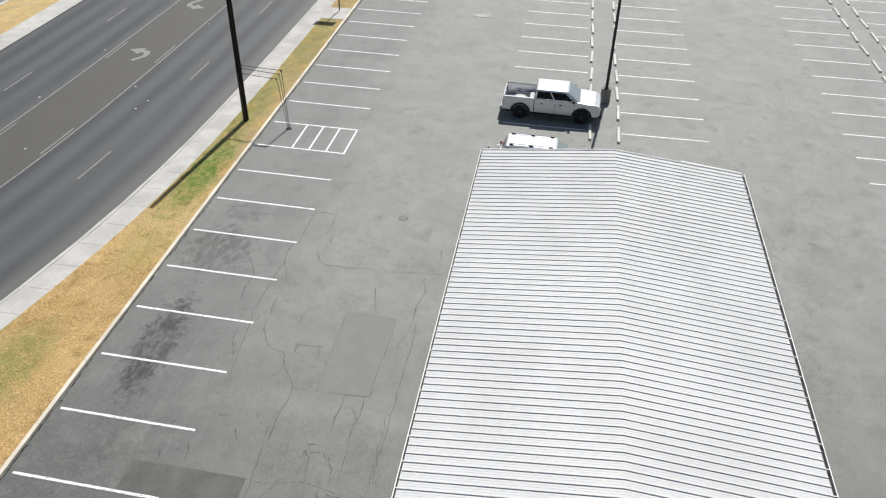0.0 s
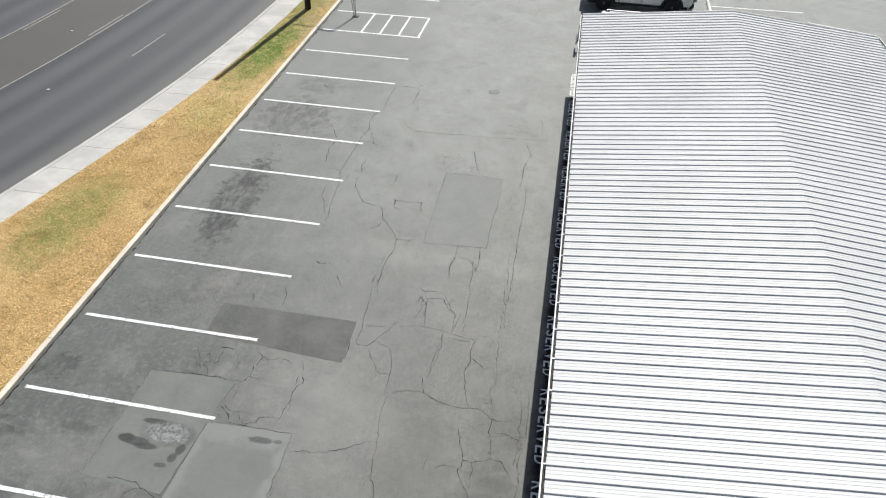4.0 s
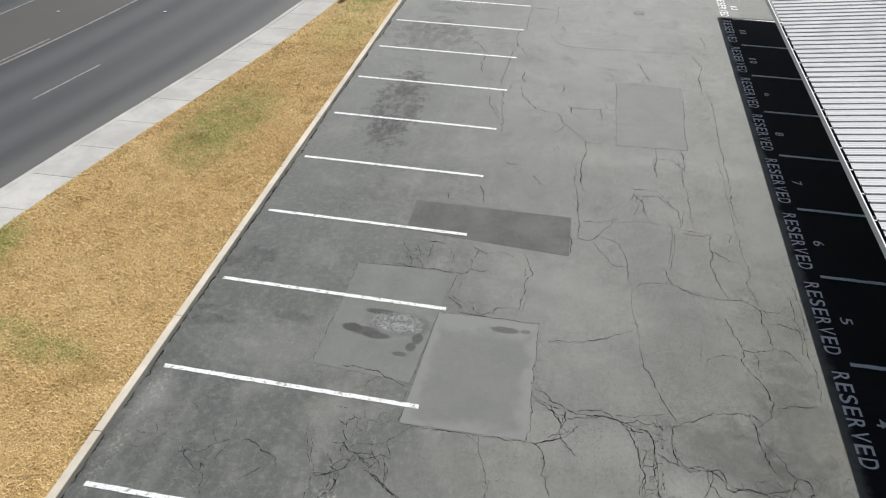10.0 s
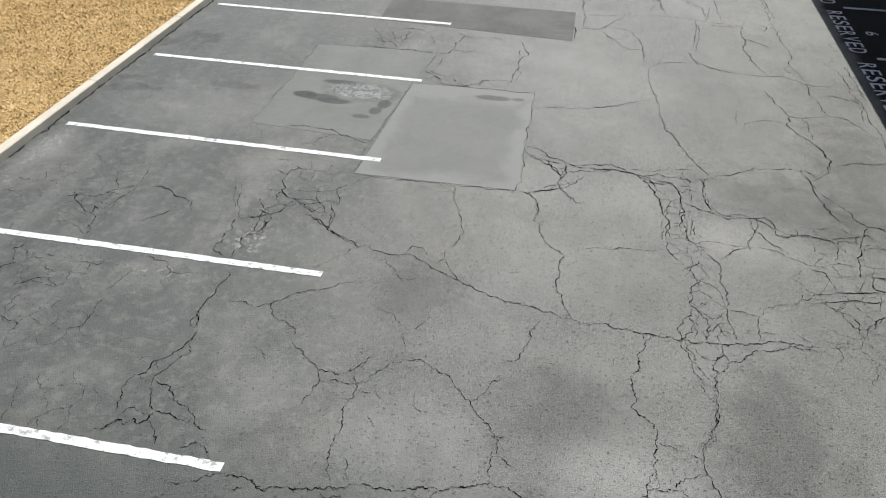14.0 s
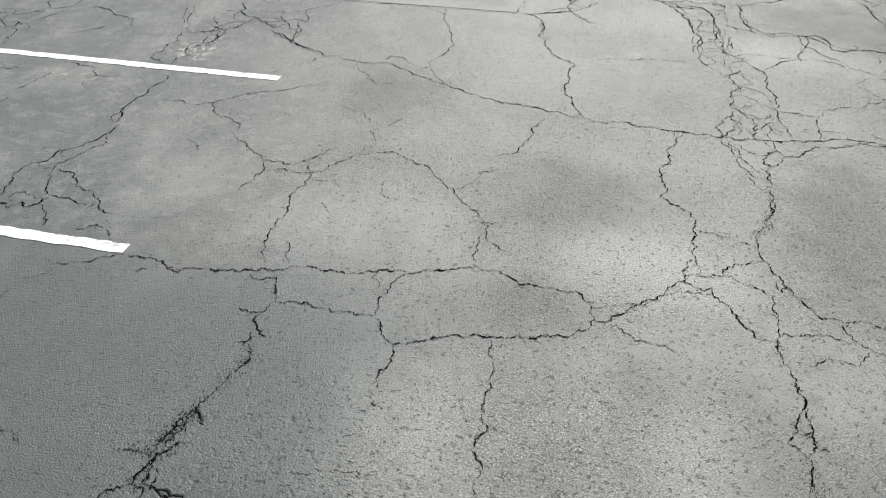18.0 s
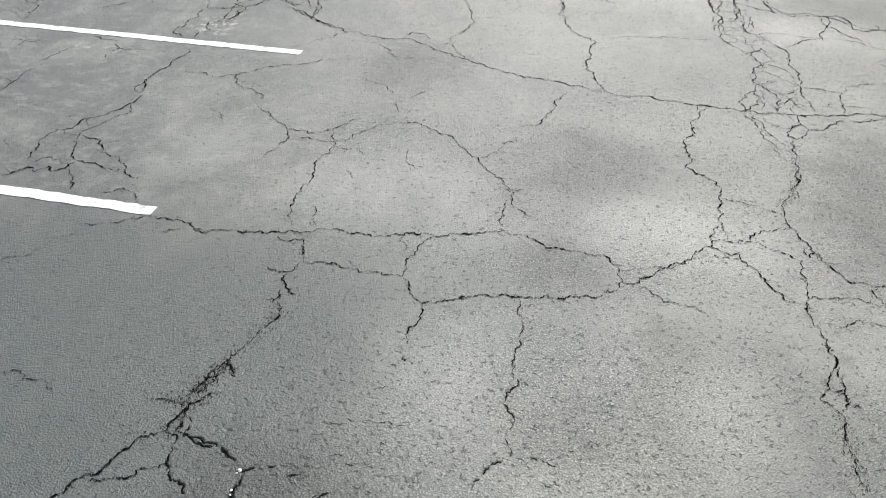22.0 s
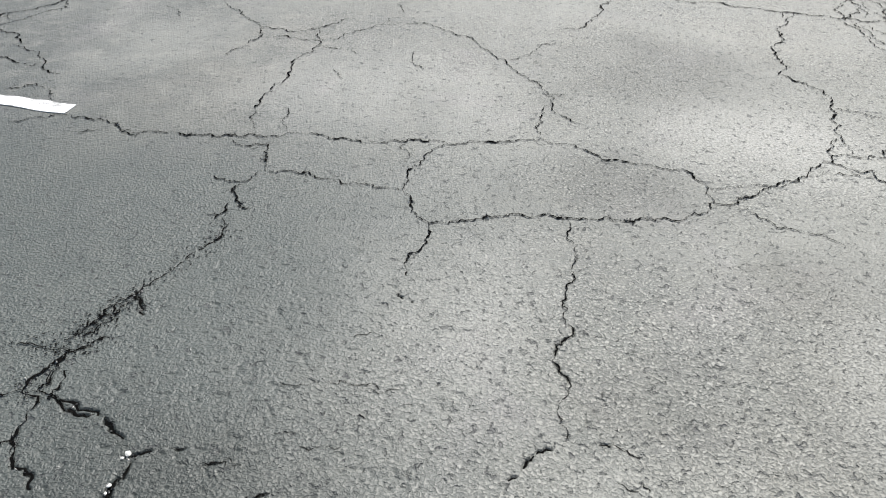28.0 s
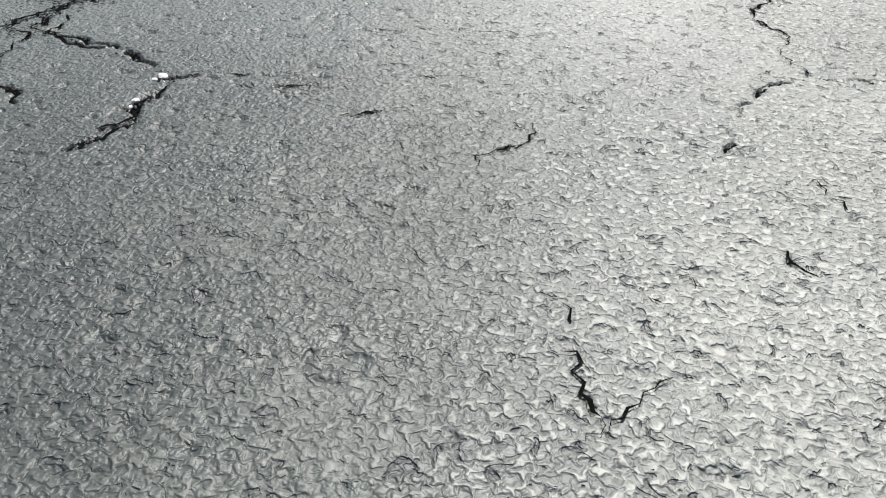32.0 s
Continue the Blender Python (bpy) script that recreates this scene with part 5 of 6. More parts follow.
crack(7, (10.00, -0.56), (9.97, -0.84), (9.90, -0.96), (9.84, -1.27))
crack(8, (10.79, 0.71), (10.83, 0.44), (10.92, 0.22), (11.05, -0.01))
crack(8, (9.45, -1.61), (9.55, -1.48), (9.67, -1.35), (9.79, -1.28))
crack(7, (9.06, -1.86), (9.12, -1.79), (9.21, -1.67), (9.25, -1.75))
crack(9, (9.12, -1.79), (9.14, -1.95), (9.14, -2.11), (9.09, -2.18), (9.09, -2.39), (9.07, -2.51), (9.12, -2.55), (9.16, -2.63), (9.21, -2.70), (9.21, -2.91), (9.20, -3.06))
crack(7, (9.15, -2.01), (9.20, -2.06), (9.18, -2.16), (9.12, -2.14))
crack(6, (9.20, -2.03), (9.29, -2.08), (9.38, -2.17), (9.42, -2.29), (9.44, -2.46))
crack(9, (9.46, -1.74), (9.44, -1.94), (9.44, -2.07), (9.47, -2.24), (9.44, -2.48), (9.44, -2.65), (9.47, -2.78), (9.48, -2.90), (9.51, -2.99))
crack(7, (9.44, -2.48), (9.56, -2.51), (9.67, -2.54), (9.76, -2.55), (9.78, -2.55))
crack(8, (9.78, -2.55), (9.86, -2.42), (9.96, -2.36), (10.09, -2.29), (10.26, -2.18), (10.54, -2.11))
crack(5, (10.31, -2.01), (10.27, -2.18))
crack(8, (9.80, -2.54), (9.75, -2.76), (9.73, -2.95))
crack(8, (9.07, -2.56), (9.06, -2.68), (8.97, -2.81), (8.92, -2.97), (8.92, -3.10))
crack(8, (9.07, -2.67), (9.07, -2.84), (8.98, -3.01), (8.92, -3.10))
crack(6, (9.07, -2.87), (9.11, -2.93), (9.07, -3.04), (9.02, -3.05))
crack(7, (9.20, -2.89), (9.27, -2.90), (9.33, -2.78), (9.41, -2.73))
crack(5, (9.32, -2.71), (9.37, -2.64), (9.43, -2.54))
crack(6, (9.33, -2.78), (9.32, -3.04))
crack(6, (9.34, -2.88), (9.41, -2.86), (9.45, -2.91))
crack(11, (7.85, -3.01), (8.05, -3.02), (8.24, -3.05), (8.42, -3.05), (8.59, -3.07), (8.77, -3.09), (8.91, -3.11), (9.02, -3.10), (9.16, -3.08), (9.29, -3.08), (9.43, -3.07), (9.61, -3.03), (9.80, -2.97), (9.94, -2.93), (10.08, -2.92), (10.33, -2.93))
crack(6, (8.53, -3.09), (8.55, -3.21), (8.62, -3.09))
crack(9, (8.57, -3.20), (8.52, -3.36), (8.51, -3.50), (8.50, -3.63), (8.45, -3.67), (8.43, -3.79), (8.44, -3.91), (8.46, -3.99), (8.46, -4.07), (8.42, -4.14), (8.48, -4.20), (8.56, -4.27), (8.63, -4.32), (8.66, -4.39), (8.65, -4.48), (8.65, -4.58), (8.65, -4.72), (8.61, -4.78), (8.64, -4.84), (8.65, -4.94), (8.63, -5.04))
crack(6, (8.65, -4.52), (8.72, -4.54), (8.81, -4.56), (8.90, -4.58), (8.97, -4.60), (9.04, -4.65))
crack(7, (8.93, -3.12), (8.96, -3.24), (9.00, -3.35), (9.02, -3.48), (9.06, -3.59), (9.09, -3.73), (9.14, -3.83), (9.19, -3.90))
crack(6, (8.97, -3.13), (9.05, -3.29), (9.05, -3.48))
crack(6, (8.98, -3.40), (9.06, -3.43), (9.13, -3.55), (9.20, -3.64))
crack(7, (9.07, -3.19), (9.13, -3.32), (9.24, -3.34), (9.35, -3.25), (9.39, -3.34))
crack(9, (9.36, -3.08), (9.35, -3.24), (9.26, -3.36), (9.23, -3.48), (9.27, -3.52), (9.36, -3.43), (9.40, -3.33), (9.48, -3.31), (9.58, -3.20), (9.67, -3.11), (9.78, -3.10), (9.92, -3.03), (10.01, -3.00), (10.31, -3.03))
crack(12, (9.25, -3.52), (9.24, -3.63), (9.22, -3.70), (9.24, -3.80), (9.21, -3.91), (9.21, -4.03), (9.23, -4.08), (9.19, -4.18), (9.15, -4.26), (9.13, -4.38), (9.07, -4.46), (9.05, -4.56))
crack(7, (9.23, -4.02), (9.21, -4.14), (9.16, -4.26))
crack(7, (9.17, -4.30), (9.18, -4.40), (9.14, -4.41))
crack(8, (9.05, -4.56), (9.05, -4.70), (9.07, -4.79), (9.10, -4.86), (9.13, -4.93), (9.16, -4.98), (9.18, -5.06), (9.20, -5.11), (9.25, -5.16), (9.28, -5.22), (9.31, -5.28), (9.35, -5.31), (9.43, -5.30), (9.51, -5.30), (9.60, -5.28), (9.71, -5.33))
crack(6, (9.12, -4.99), (9.12, -5.07), (9.14, -5.10), (9.19, -5.04), (9.18, -5.12))
crack(8, (8.63, -5.04), (8.70, -5.04), (8.80, -5.00), (8.87, -5.04), (8.96, -5.07), (9.02, -5.11), (9.09, -5.15))
crack(7, (8.80, -5.00), (8.84, -4.90), (8.93, -4.85), (9.02, -4.81), (9.06, -4.80))
crack(9, (8.62, -4.85), (8.58, -4.96), (8.56, -5.05), (8.55, -5.12), (8.48, -5.17), (8.44, -5.22), (8.42, -5.28), (8.36, -5.34), (8.29, -5.37), (8.24, -5.43), (8.19, -5.50), (8.14, -5.53), (8.10, -5.59), (8.05, -5.61), (8.01, -5.60), (7.98, -5.54))
crack(6, (8.56, -5.05), (8.63, -5.02))
crack(6, (8.55, -5.13), (8.62, -5.17), (8.71, -5.15))
crack(5, (8.43, -5.25), (8.51, -5.22), (8.62, -5.21), (8.70, -5.21), (8.73, -5.24))
crack(9, (8.71, -5.15), (8.72, -5.22), (8.75, -5.27), (8.80, -5.30), (8.84, -5.38), (8.88, -5.48), (8.92, -5.54), (8.96, -5.57), (9.02, -5.58))
crack(5, (8.00, -5.49), (8.07, -5.46), (8.17, -5.42), (8.27, -5.41), (8.34, -5.36))
crack(7, (9.08, -5.15), (9.09, -5.22), (9.06, -5.28), (9.08, -5.38), (9.07, -5.46), (9.05, -5.54), (9.04, -5.61), (9.05, -5.68), (9.06, -5.75), (9.09, -5.77))
crack(6, (9.06, -5.51), (9.15, -5.50), (9.24, -5.47), (9.32, -5.46), (9.40, -5.48), (9.45, -5.51))
crack(7, (9.44, -5.33), (9.45, -5.40), (9.48, -5.47), (9.52, -5.51), (9.56, -5.53), (9.68, -5.59))
crack(5, (9.44, -5.36), (9.48, -5.33))
crack(5, (9.20, -5.74), (9.28, -5.69), (9.34, -5.65), (9.39, -5.66), (9.47, -5.67), (9.51, -5.60), (9.55, -5.55))
crack(9, (9.09, -5.77), (9.09, -5.83), (9.10, -5.89), (9.10, -5.96), (9.13, -5.99), (9.12, -6.05), (9.08, -6.12), (9.07, -6.17), (9.06, -6.24), (9.02, -6.29), (9.00, -6.33), (9.03, -6.34), (9.05, -6.37), (9.09, -6.41))
crack(9, (9.13, -5.99), (9.13, -6.07), (9.13, -6.15), (9.13, -6.23), (9.13, -6.30), (9.10, -6.38))
crack(6, (9.06, -6.25), (9.12, -6.23))
crack(6, (9.13, -6.32), (9.15, -6.34), (9.20, -6.34))
crack(12, (9.09, -6.41), (9.09, -6.47), (9.08, -6.54), (9.08, -6.59), (9.09, -6.64), (9.11, -6.85))
crack(5, (8.14, -5.60), (8.19, -5.68), (8.25, -5.73), (8.33, -5.73), (8.40, -5.74), (8.49, -5.80))
crack(9, (4.96, -5.58), (5.05, -5.59), (5.11, -5.60), (5.19, -5.59), (5.24, -5.61), (5.30, -5.65), (5.38, -5.69))
crack(9, (5.37, -5.68), (5.45, -5.63), (5.54, -5.62), (5.62, -5.63), (5.71, -5.60), (5.81, -5.57), (5.89, -5.57), (5.98, -5.55), (6.05, -5.53), (6.09, -5.48))
crack(6, (5.30, -5.66), (5.40, -5.69), (5.43, -5.64))
crack(5, (5.09, -5.74), (5.19, -5.70), (5.27, -5.67))
crack(6, (4.56, -5.77), (4.66, -5.76), (4.73, -5.72), (4.81, -5.68), (4.89, -5.64), (4.97, -5.59))
crack(6, (5.85, -5.62), (5.94, -5.65), (6.02, -5.62), (6.05, -5.58))
crack(6, (5.96, -5.24), (6.00, -5.36), (6.05, -5.45))
crack(9, (6.09, -5.48), (6.15, -5.48), (6.22, -5.47), (6.32, -5.48), (6.40, -5.48), (6.45, -5.49), (6.54, -5.46), (6.63, -5.43), (6.69, -5.39), (6.77, -5.38), (6.83, -5.40), (6.88, -5.38), (6.98, -5.34), (7.09, -5.30), (7.19, -5.26), (7.26, -5.24))
crack(8, (7.26, -5.24), (7.34, -5.26), (7.42, -5.28), (7.51, -5.33), (7.60, -5.35), (7.71, -5.35), (7.80, -5.37), (7.87, -5.36), (7.93, -5.38), (7.96, -5.44), (7.99, -5.49), (7.98, -5.54))
crack(6, (7.26, -5.24), (7.21, -5.16), (7.23, -5.06), (7.21, -4.93), (7.25, -4.84))
crack(8, (6.02, -5.61), (6.05, -5.69), (6.08, -5.76), (6.13, -5.84), (6.16, -5.84), (6.23, -5.81), (6.30, -5.80), (6.34, -5.83), (6.43, -5.83), (6.49, -5.85), (6.56, -5.83), (6.62, -5.85), (6.72, -5.84))
crack(7, (6.82, -5.41), (6.77, -5.46), (6.75, -5.53), (6.75, -5.62), (6.72, -5.72), (6.73, -5.79), (6.72, -5.84))
crack(4, (6.62, -5.41), (6.67, -5.52), (6.72, -5.56))
crack(8, (6.74, -5.84), (6.79, -5.90), (6.81, -5.97), (6.87, -6.03))
crack(9, (6.87, -6.03), (6.94, -6.03), (7.02, -6.00), (7.08, -5.97), (7.14, -5.94), (7.23, -5.90), (7.30, -5.90), (7.36, -5.87), (7.43, -5.87), (7.49, -5.86), (7.57, -5.83), (7.65, -5.84), (7.73, -5.80), (7.81, -5.77), (7.89, -5.76), (7.94, -5.71), (7.99, -5.66), (8.00, -5.61))
crack(8, (6.87, -6.03), (6.91, -6.10), (6.92, -6.17), (6.91, -6.24), (6.88, -6.28), (6.89, -6.35), (6.92, -6.43))
crack(7, (6.90, -6.48), (6.92, -6.51), (6.97, -6.53))
crack(4, (4.27, -6.24), (4.35, -6.18), (4.42, -6.17), (4.45, -6.14), (4.47, -6.05), (4.49, -6.00), (4.51, -5.94), (4.55, -5.91), (4.66, -5.89))
crack(5, (4.92, -7.05), (5.07, -7.05), (5.14, -7.06), (5.21, -7.06), (5.29, -7.13))
crack(7, (5.92, -5.93), (5.97, -5.94), (6.04, -5.95), (6.08, -5.93), (6.09, -5.88), (6.10, -5.83))
crack(9, (6.05, -5.96), (6.07, -6.04), (6.09, -6.08), (6.14, -6.13), (6.18, -6.13))
crack(6, (6.10, -6.17), (6.07, -6.20), (6.04, -6.21))
crack(6, (7.437, -5.887), (7.440, -5.991), (7.475, -6.081), (7.487, -6.154), (7.473, -6.212), (7.492, -6.277), (7.470, -6.350), (7.492, -6.425), (7.482, -6.474), (7.493, -6.501), (7.518, -6.518), (7.521, -6.552), (7.493, -6.594), (7.469, -6.650), (7.479, -6.700), (7.508, -6.744), (7.529, -6.764), (7.527, -6.813), (7.511, -6.864), (7.513, -6.909), (7.527, -6.949), (7.544, -6.998))
crack(7, (7.544, -7.004), (7.584, -7.009), (7.634, -6.990), (7.677, -6.985))
crack(4, (7.663, -6.989), (7.706, -6.999), (7.749, -7.018))
crack(4, (7.695, -7.116), (7.723, -7.128), (7.756, -7.128))
crack(4, (7.817, -7.095), (7.843, -7.116))
crack(3, (7.941, -7.037), (7.966, -7.058), (7.999, -7.068))
crack(3, (8.194, -7.099), (8.223, -7.108), (8.244, -7.128))
crack(8, (7.544, -7.004), (7.521, -7.035), (7.487, -7.053), (7.455, -7.087), (7.445, -7.122), (7.435, -7.153), (7.404, -7.183), (7.400, -7.226), (7.390, -7.263), (7.389, -7.297), (7.405, -7.310), (7.383, -7.339), (7.374, -7.381))
crack(9, (6.074, -6.114), (6.089, -6.177), (6.072, -6.225))
crack(12, (6.103, -6.217), (6.140, -6.292), (6.139, -6.353), (6.118, -6.417), (6.088, -6.463), (6.078, -6.539), (6.065, -6.588), (6.041, -6.636))
crack(16, (6.041, -6.636), (6.023, -6.691), (6.009, -6.750), (5.984, -6.788), (5.973, -6.876), (5.958, -6.923), (5.938, -6.963))
crack(9, (6.023, -6.707), (6.066, -6.776))
crack(12, (6.040, -6.751), (6.015, -6.820), (5.990, -6.901), (5.975, -6.961))
crack(14, (6.056, -6.941), (6.016, -6.992), (5.968, -7.031), (5.902, -7.043), (5.793, -7.049))
crack(10, (5.968, -7.031), (5.985, -7.105), (5.994, -7.164), (5.982, -7.196))
crack(9, (5.982, -7.196), (6.039, -7.212), (6.086, -7.216), (6.143, -7.235), (6.198, -7.228), (6.232, -7.242), (6.287, -7.285), (6.329, -7.312), (6.382, -7.352))
crack(9, (6.377, -7.344), (6.410, -7.326), (6.454, -7.295), (6.482, -7.294), (6.496, -7.270))
crack(4, (6.482, -7.294), (6.508, -7.291))
crack(9, (6.394, -7.370), (6.396, -7.402), (6.386, -7.423), (6.384, -7.454), (6.396, -7.483), (6.407, -7.506))
crack(9, (6.407, -7.506), (6.398, -7.550), (6.393, -7.583), (6.381, -7.617), (6.367, -7.636))
crack(6, (6.407, -7.506), (6.394, -7.534), (6.379, -7.554))
crack(3, (6.573, -7.339), (6.609, -7.321), (6.652, -7.314), (6.691, -7.300))
crack(4, (6.733, -7.417), (6.768, -7.399), (6.798, -7.369), (6.813, -7.371))
crack(3, (6.818, -7.210), (6.874, -7.196), (6.931, -7.186))
crack(3, (6.735, -7.180), (6.762, -7.169), (6.794, -7.171))
crack(3, (6.816, -6.961), (6.856, -6.934), (6.880, -6.952))
crack(4, (6.947, -6.955), (6.992, -6.943), (7.022, -6.933))
crack(3, (6.825, -6.744), (6.866, -6.705), (6.912, -6.708))
crack(4, (7.015, -7.454), (7.037, -7.441), (7.054, -7.433))
crack(3, (7.055, -7.354), (7.072, -7.342))
crack(10, (1.20, -1.73), (1.35, -1.95), (1.59, -2.15), (1.69, -2.18))
crack(10, (1.17, -1.86), (1.31, -1.78), (1.51, -1.82), (1.64, -1.71), (1.76, -1.58), (1.94, -1.46))
crack(8, (1.69, -2.18), (1.65, -2.01), (1.79, -2.11))
crack(8, (1.47, -1.16), (1.60, -1.40), (1.75, -1.56))
crack(7, (1.86, -0.87), (1.91, -1.20), (1.94, -1.46))
crack(7, (1.94, -1.46), (1.86, -1.79), (1.80, -2.04))
crack(9, (1.69, -2.18), (1.83, -2.33), (1.89, -2.54), (1.86, -2.61))
crack(8, (1.60, -2.43), (1.79, -2.56), (1.86, -2.61))
crack(7, (1.29, -2.44), (1.45, -2.40), (1.60, -2.43))
crack(9, (2.15, -1.42), (2.38, -1.44), (2.58, -1.59), (2.79, -1.67), (2.92, -1.55))
crack(6, (2.83, -1.66), (2.92, -1.89))
crack(7, (2.41, -2.22), (2.52, -2.08), (2.67, -1.91))
crack(7, (3.20, -1.08), (3.37, -1.31), (3.45, -1.66), (3.56, -1.88), (3.77, -1.86))
crack(6, (0.99, -1.52), (1.16, -1.48), (1.20, -1.38))
crack(6, (1.72, -0.97), (1.82, -0.88))
crack(8, (1.20, -3.05), (1.28, -2.97), (1.32, -2.87))
crack(7, (1.36, -3.03), (1.50, -3.20), (1.67, -3.14))
crack(7, (1.29, -3.49), (1.36, -3.33), (1.42, -3.22))
crack(9, (1.63, -3.67), (1.77, -3.55), (1.96, -3.46), (2.10, -3.58))
crack(7, (1.76, -3.30), (1.95, -3.36))
crack(7, (2.08, -3.14), (2.28, -3.12), (2.45, -3.07))
crack(8, (2.73, -2.86), (2.96, -2.92), (3.21, -2.94))
crack(7, (3.15, -2.98), (3.24, -3.11), (3.24, -3.31))
crack(6, (3.23, -3.10), (3.50, -3.06))
crack(8, (2.79, -3.10), (2.75, -3.35), (2.70, -3.51))
crack(8, (2.74, -3.68), (2.75, -3.95), (2.71, -4.17))
crack(8, (1.83, -4.08), (1.81, -3.77))
crack(8, (1.81, -4.13), (2.11, -4.24))
crack(8, (1.45, -4.29), (1.57, -4.36), (1.75, -4.35))
crack(15, (3.32, 0.62), (3.62, 0.63), (3.97, 0.62), (4.15, 0.49), (4.36, 0.43), (4.53, 0.34), (4.60, 0.32))
crack(9, (3.87, 0.10), (3.94, 0.35), (4.11, 0.46))
crack(9, (3.67, 0.11), (3.92, 0.08))
crack(9, (3.54, -0.40), (3.72, -0.39))
crack(12, (3.90, -0.54), (3.79, -0.77), (3.63, -0.69))
crack(10, (3.79, -0.77), (3.80, -0.96), (3.90, -1.14), (3.64, -1.19))
crack(10, (3.86, -1.15), (4.04, -1.33), (4.26, -1.32), (4.43, -1.31))
crack(12, (3.75, -1.66), (3.91, -1.75), (4.01, -1.67), (4.13, -1.34))
crack(9, (3.52, -1.88), (3.76, -1.84), (3.87, -1.76))
crack(9, (3.66, -1.38), (3.77, -1.60), (3.89, -1.69))
crack(13, (3.95, -1.74), (3.96, -1.91), (3.91, -2.15))
crack(10, (3.81, -1.83), (3.87, -2.16))
crack(9, (4.34, -0.99), (4.37, -1.24), (4.50, -1.40), (4.58, -1.56))
crack(9, (4.51, -1.29), (4.70, -1.36), (4.57, -1.01), (4.67, -0.86), (4.85, -0.69), (4.93, -0.61))
crack(9, (4.13, -1.34), (4.36, -1.54), (4.42, -1.59), (4.51, -1.45))
crack(13, (4.35, -1.66), (4.54, -1.74), (4.71, -1.88), (4.86, -1.99), (5.05, -2.09), (5.21, -2.19))
crack(9, (4.63, -1.43), (4.73, -1.65), (4.71, -1.88))
crack(9, (5.85, -0.56), (6.05, -0.72), (6.15, -0.79))
crack(15, (3.59, 3.97), (3.83, 3.90), (4.01, 3.89), (4.18, 3.90), (4.41, 3.91), (4.71, 3.85), (4.92, 3.85))
crack(13, (3.79, 4.36), (3.89, 4.15), (3.99, 4.24), (4.14, 4.08), (4.19, 3.86))
crack(10, (3.72, 4.11), (3.85, 4.07))
crack(10, (3.88, 4.75), (4.04, 4.42), (3.97, 4.16))
crack(10, (3.56, 4.81), (3.76, 4.48), (3.81, 4.13))
crack(9, (4.24, 4.82), (4.25, 4.46), (4.18, 4.21))
crack(9, (4.65, 4.78), (4.79, 4.45), (4.79, 4.21))
crack(14, (4.15, 4.93), (4.40, 4.93), (4.53, 4.88))
crack(14, (5.20, 4.90), (5.34, 4.73), (5.21, 4.41), (5.26, 4.08), (5.17, 3.90), (4.95, 3.86))
crack(14, (5.20, 4.90), (5.47, 4.70), (5.75, 4.81), (5.93, 4.80), (6.12, 4.67))
crack(9, (5.22, 4.07), (5.50, 4.01), (5.66, 4.09))
crack(13, (6.38, 4.84), (6.49, 4.44), (6.61, 4.12), (6.48, 3.88), (6.49, 3.56), (6.52, 3.36))
crack(10, (6.44, 4.38), (6.45, 3.98))
crack(12, (6.51, 3.56), (6.44, 3.14), (6.41, 2.83))
crack(10, (6.56, 3.36), (6.49, 2.85))
crack(10, (4.96, 3.79), (4.94, 3.35), (4.90, 3.13))
crack(10, (5.09, 3.71), (5.13, 3.29))
crack(12, (4.92, 3.03), (5.11, 2.87), (5.23, 2.79), (5.31, 2.61))
crack(10, (5.02, 3.06), (5.27, 2.90), (5.43, 2.93))
crack(10, (5.43, 2.93), (5.52, 2.66), (5.69, 2.59), (5.89, 2.67), (5.98, 2.85), (5.91, 2.54))
crack(9, (5.93, 2.80), (6.19, 2.89), (6.40, 2.93))
crack(13, (5.21, 2.59), (5.48, 2.55), (5.81, 2.52), (6.17, 2.54), (6.44, 2.51), (6.85, 2.54))
crack(10, (6.94, 1.98), (7.09, 2.04), (7.29, 2.10), (7.49, 2.07), (7.89, 2.20), (8.19, 2.31), (8.49, 2.50), (8.75, 2.68))
crack(9, (6.94, 1.98), (7.05, 1.86))
crack(14, (6.93, 0.56), (7.05, 0.44), (7.28, 0.34), (7.46, 0.30))
crack(9, (6.94, 0.71), (7.17, 0.61), (7.32, 0.42))
crack(13, (6.96, 0.42), (7.19, 0.32), (7.33, 0.21), (7.48, -0.04), (7.56, 0.18))
crack(12, (7.28, 0.34), (7.40, 0.15), (7.48, -0.11), (7.61, -0.21))
crack(14, (7.07, -0.58), (7.24, -0.48), (7.49, -0.37), (7.66, -0.21), (7.78, -0.02))
crack(12, (6.94, -0.57), (7.07, -0.58), (7.21, -0.74), (7.26, -0.91), (7.23, -1.10))
crack(9, (7.49, -0.37), (7.58, -0.54), (7.80, -0.72))
crack(16, (7.18, 0.49), (7.41, 0.43), (7.51, 0.34), (7.64, 0.27), (8.00, 0.24), (8.26, 0.25), (8.48, 0.20), (8.61, 0.12), (8.70, -0.13), (8.80, -0.37), (8.83, -0.67), (8.90, -0.89), (8.87, -1.29))
crack(10, (7.64, 0.27), (7.95, 0.37), (8.18, 0.42), (8.44, 0.24))
crack(10, (7.42, 0.15), (7.65, 0.09), (8.00, 0.20), (8.35, 0.31))
crack(10, (7.28, 0.27), (7.43, 0.02), (7.52, -0.10))
crack(12, (7.51, 0.34), (7.56, 0.04), (7.44, -0.25), (7.23, -0.42))
crack(14, (8.48, 0.20), (8.65, 0.16), (8.82, 0.09), (8.99, 0.06), (9.07, -0.12), (9.10, -0.55), (9.06, -0.80), (9.08, -1.14), (9.15, -1.29))
crack(12, (8.61, 0.12), (8.73, 0.01), (8.95, 0.05))
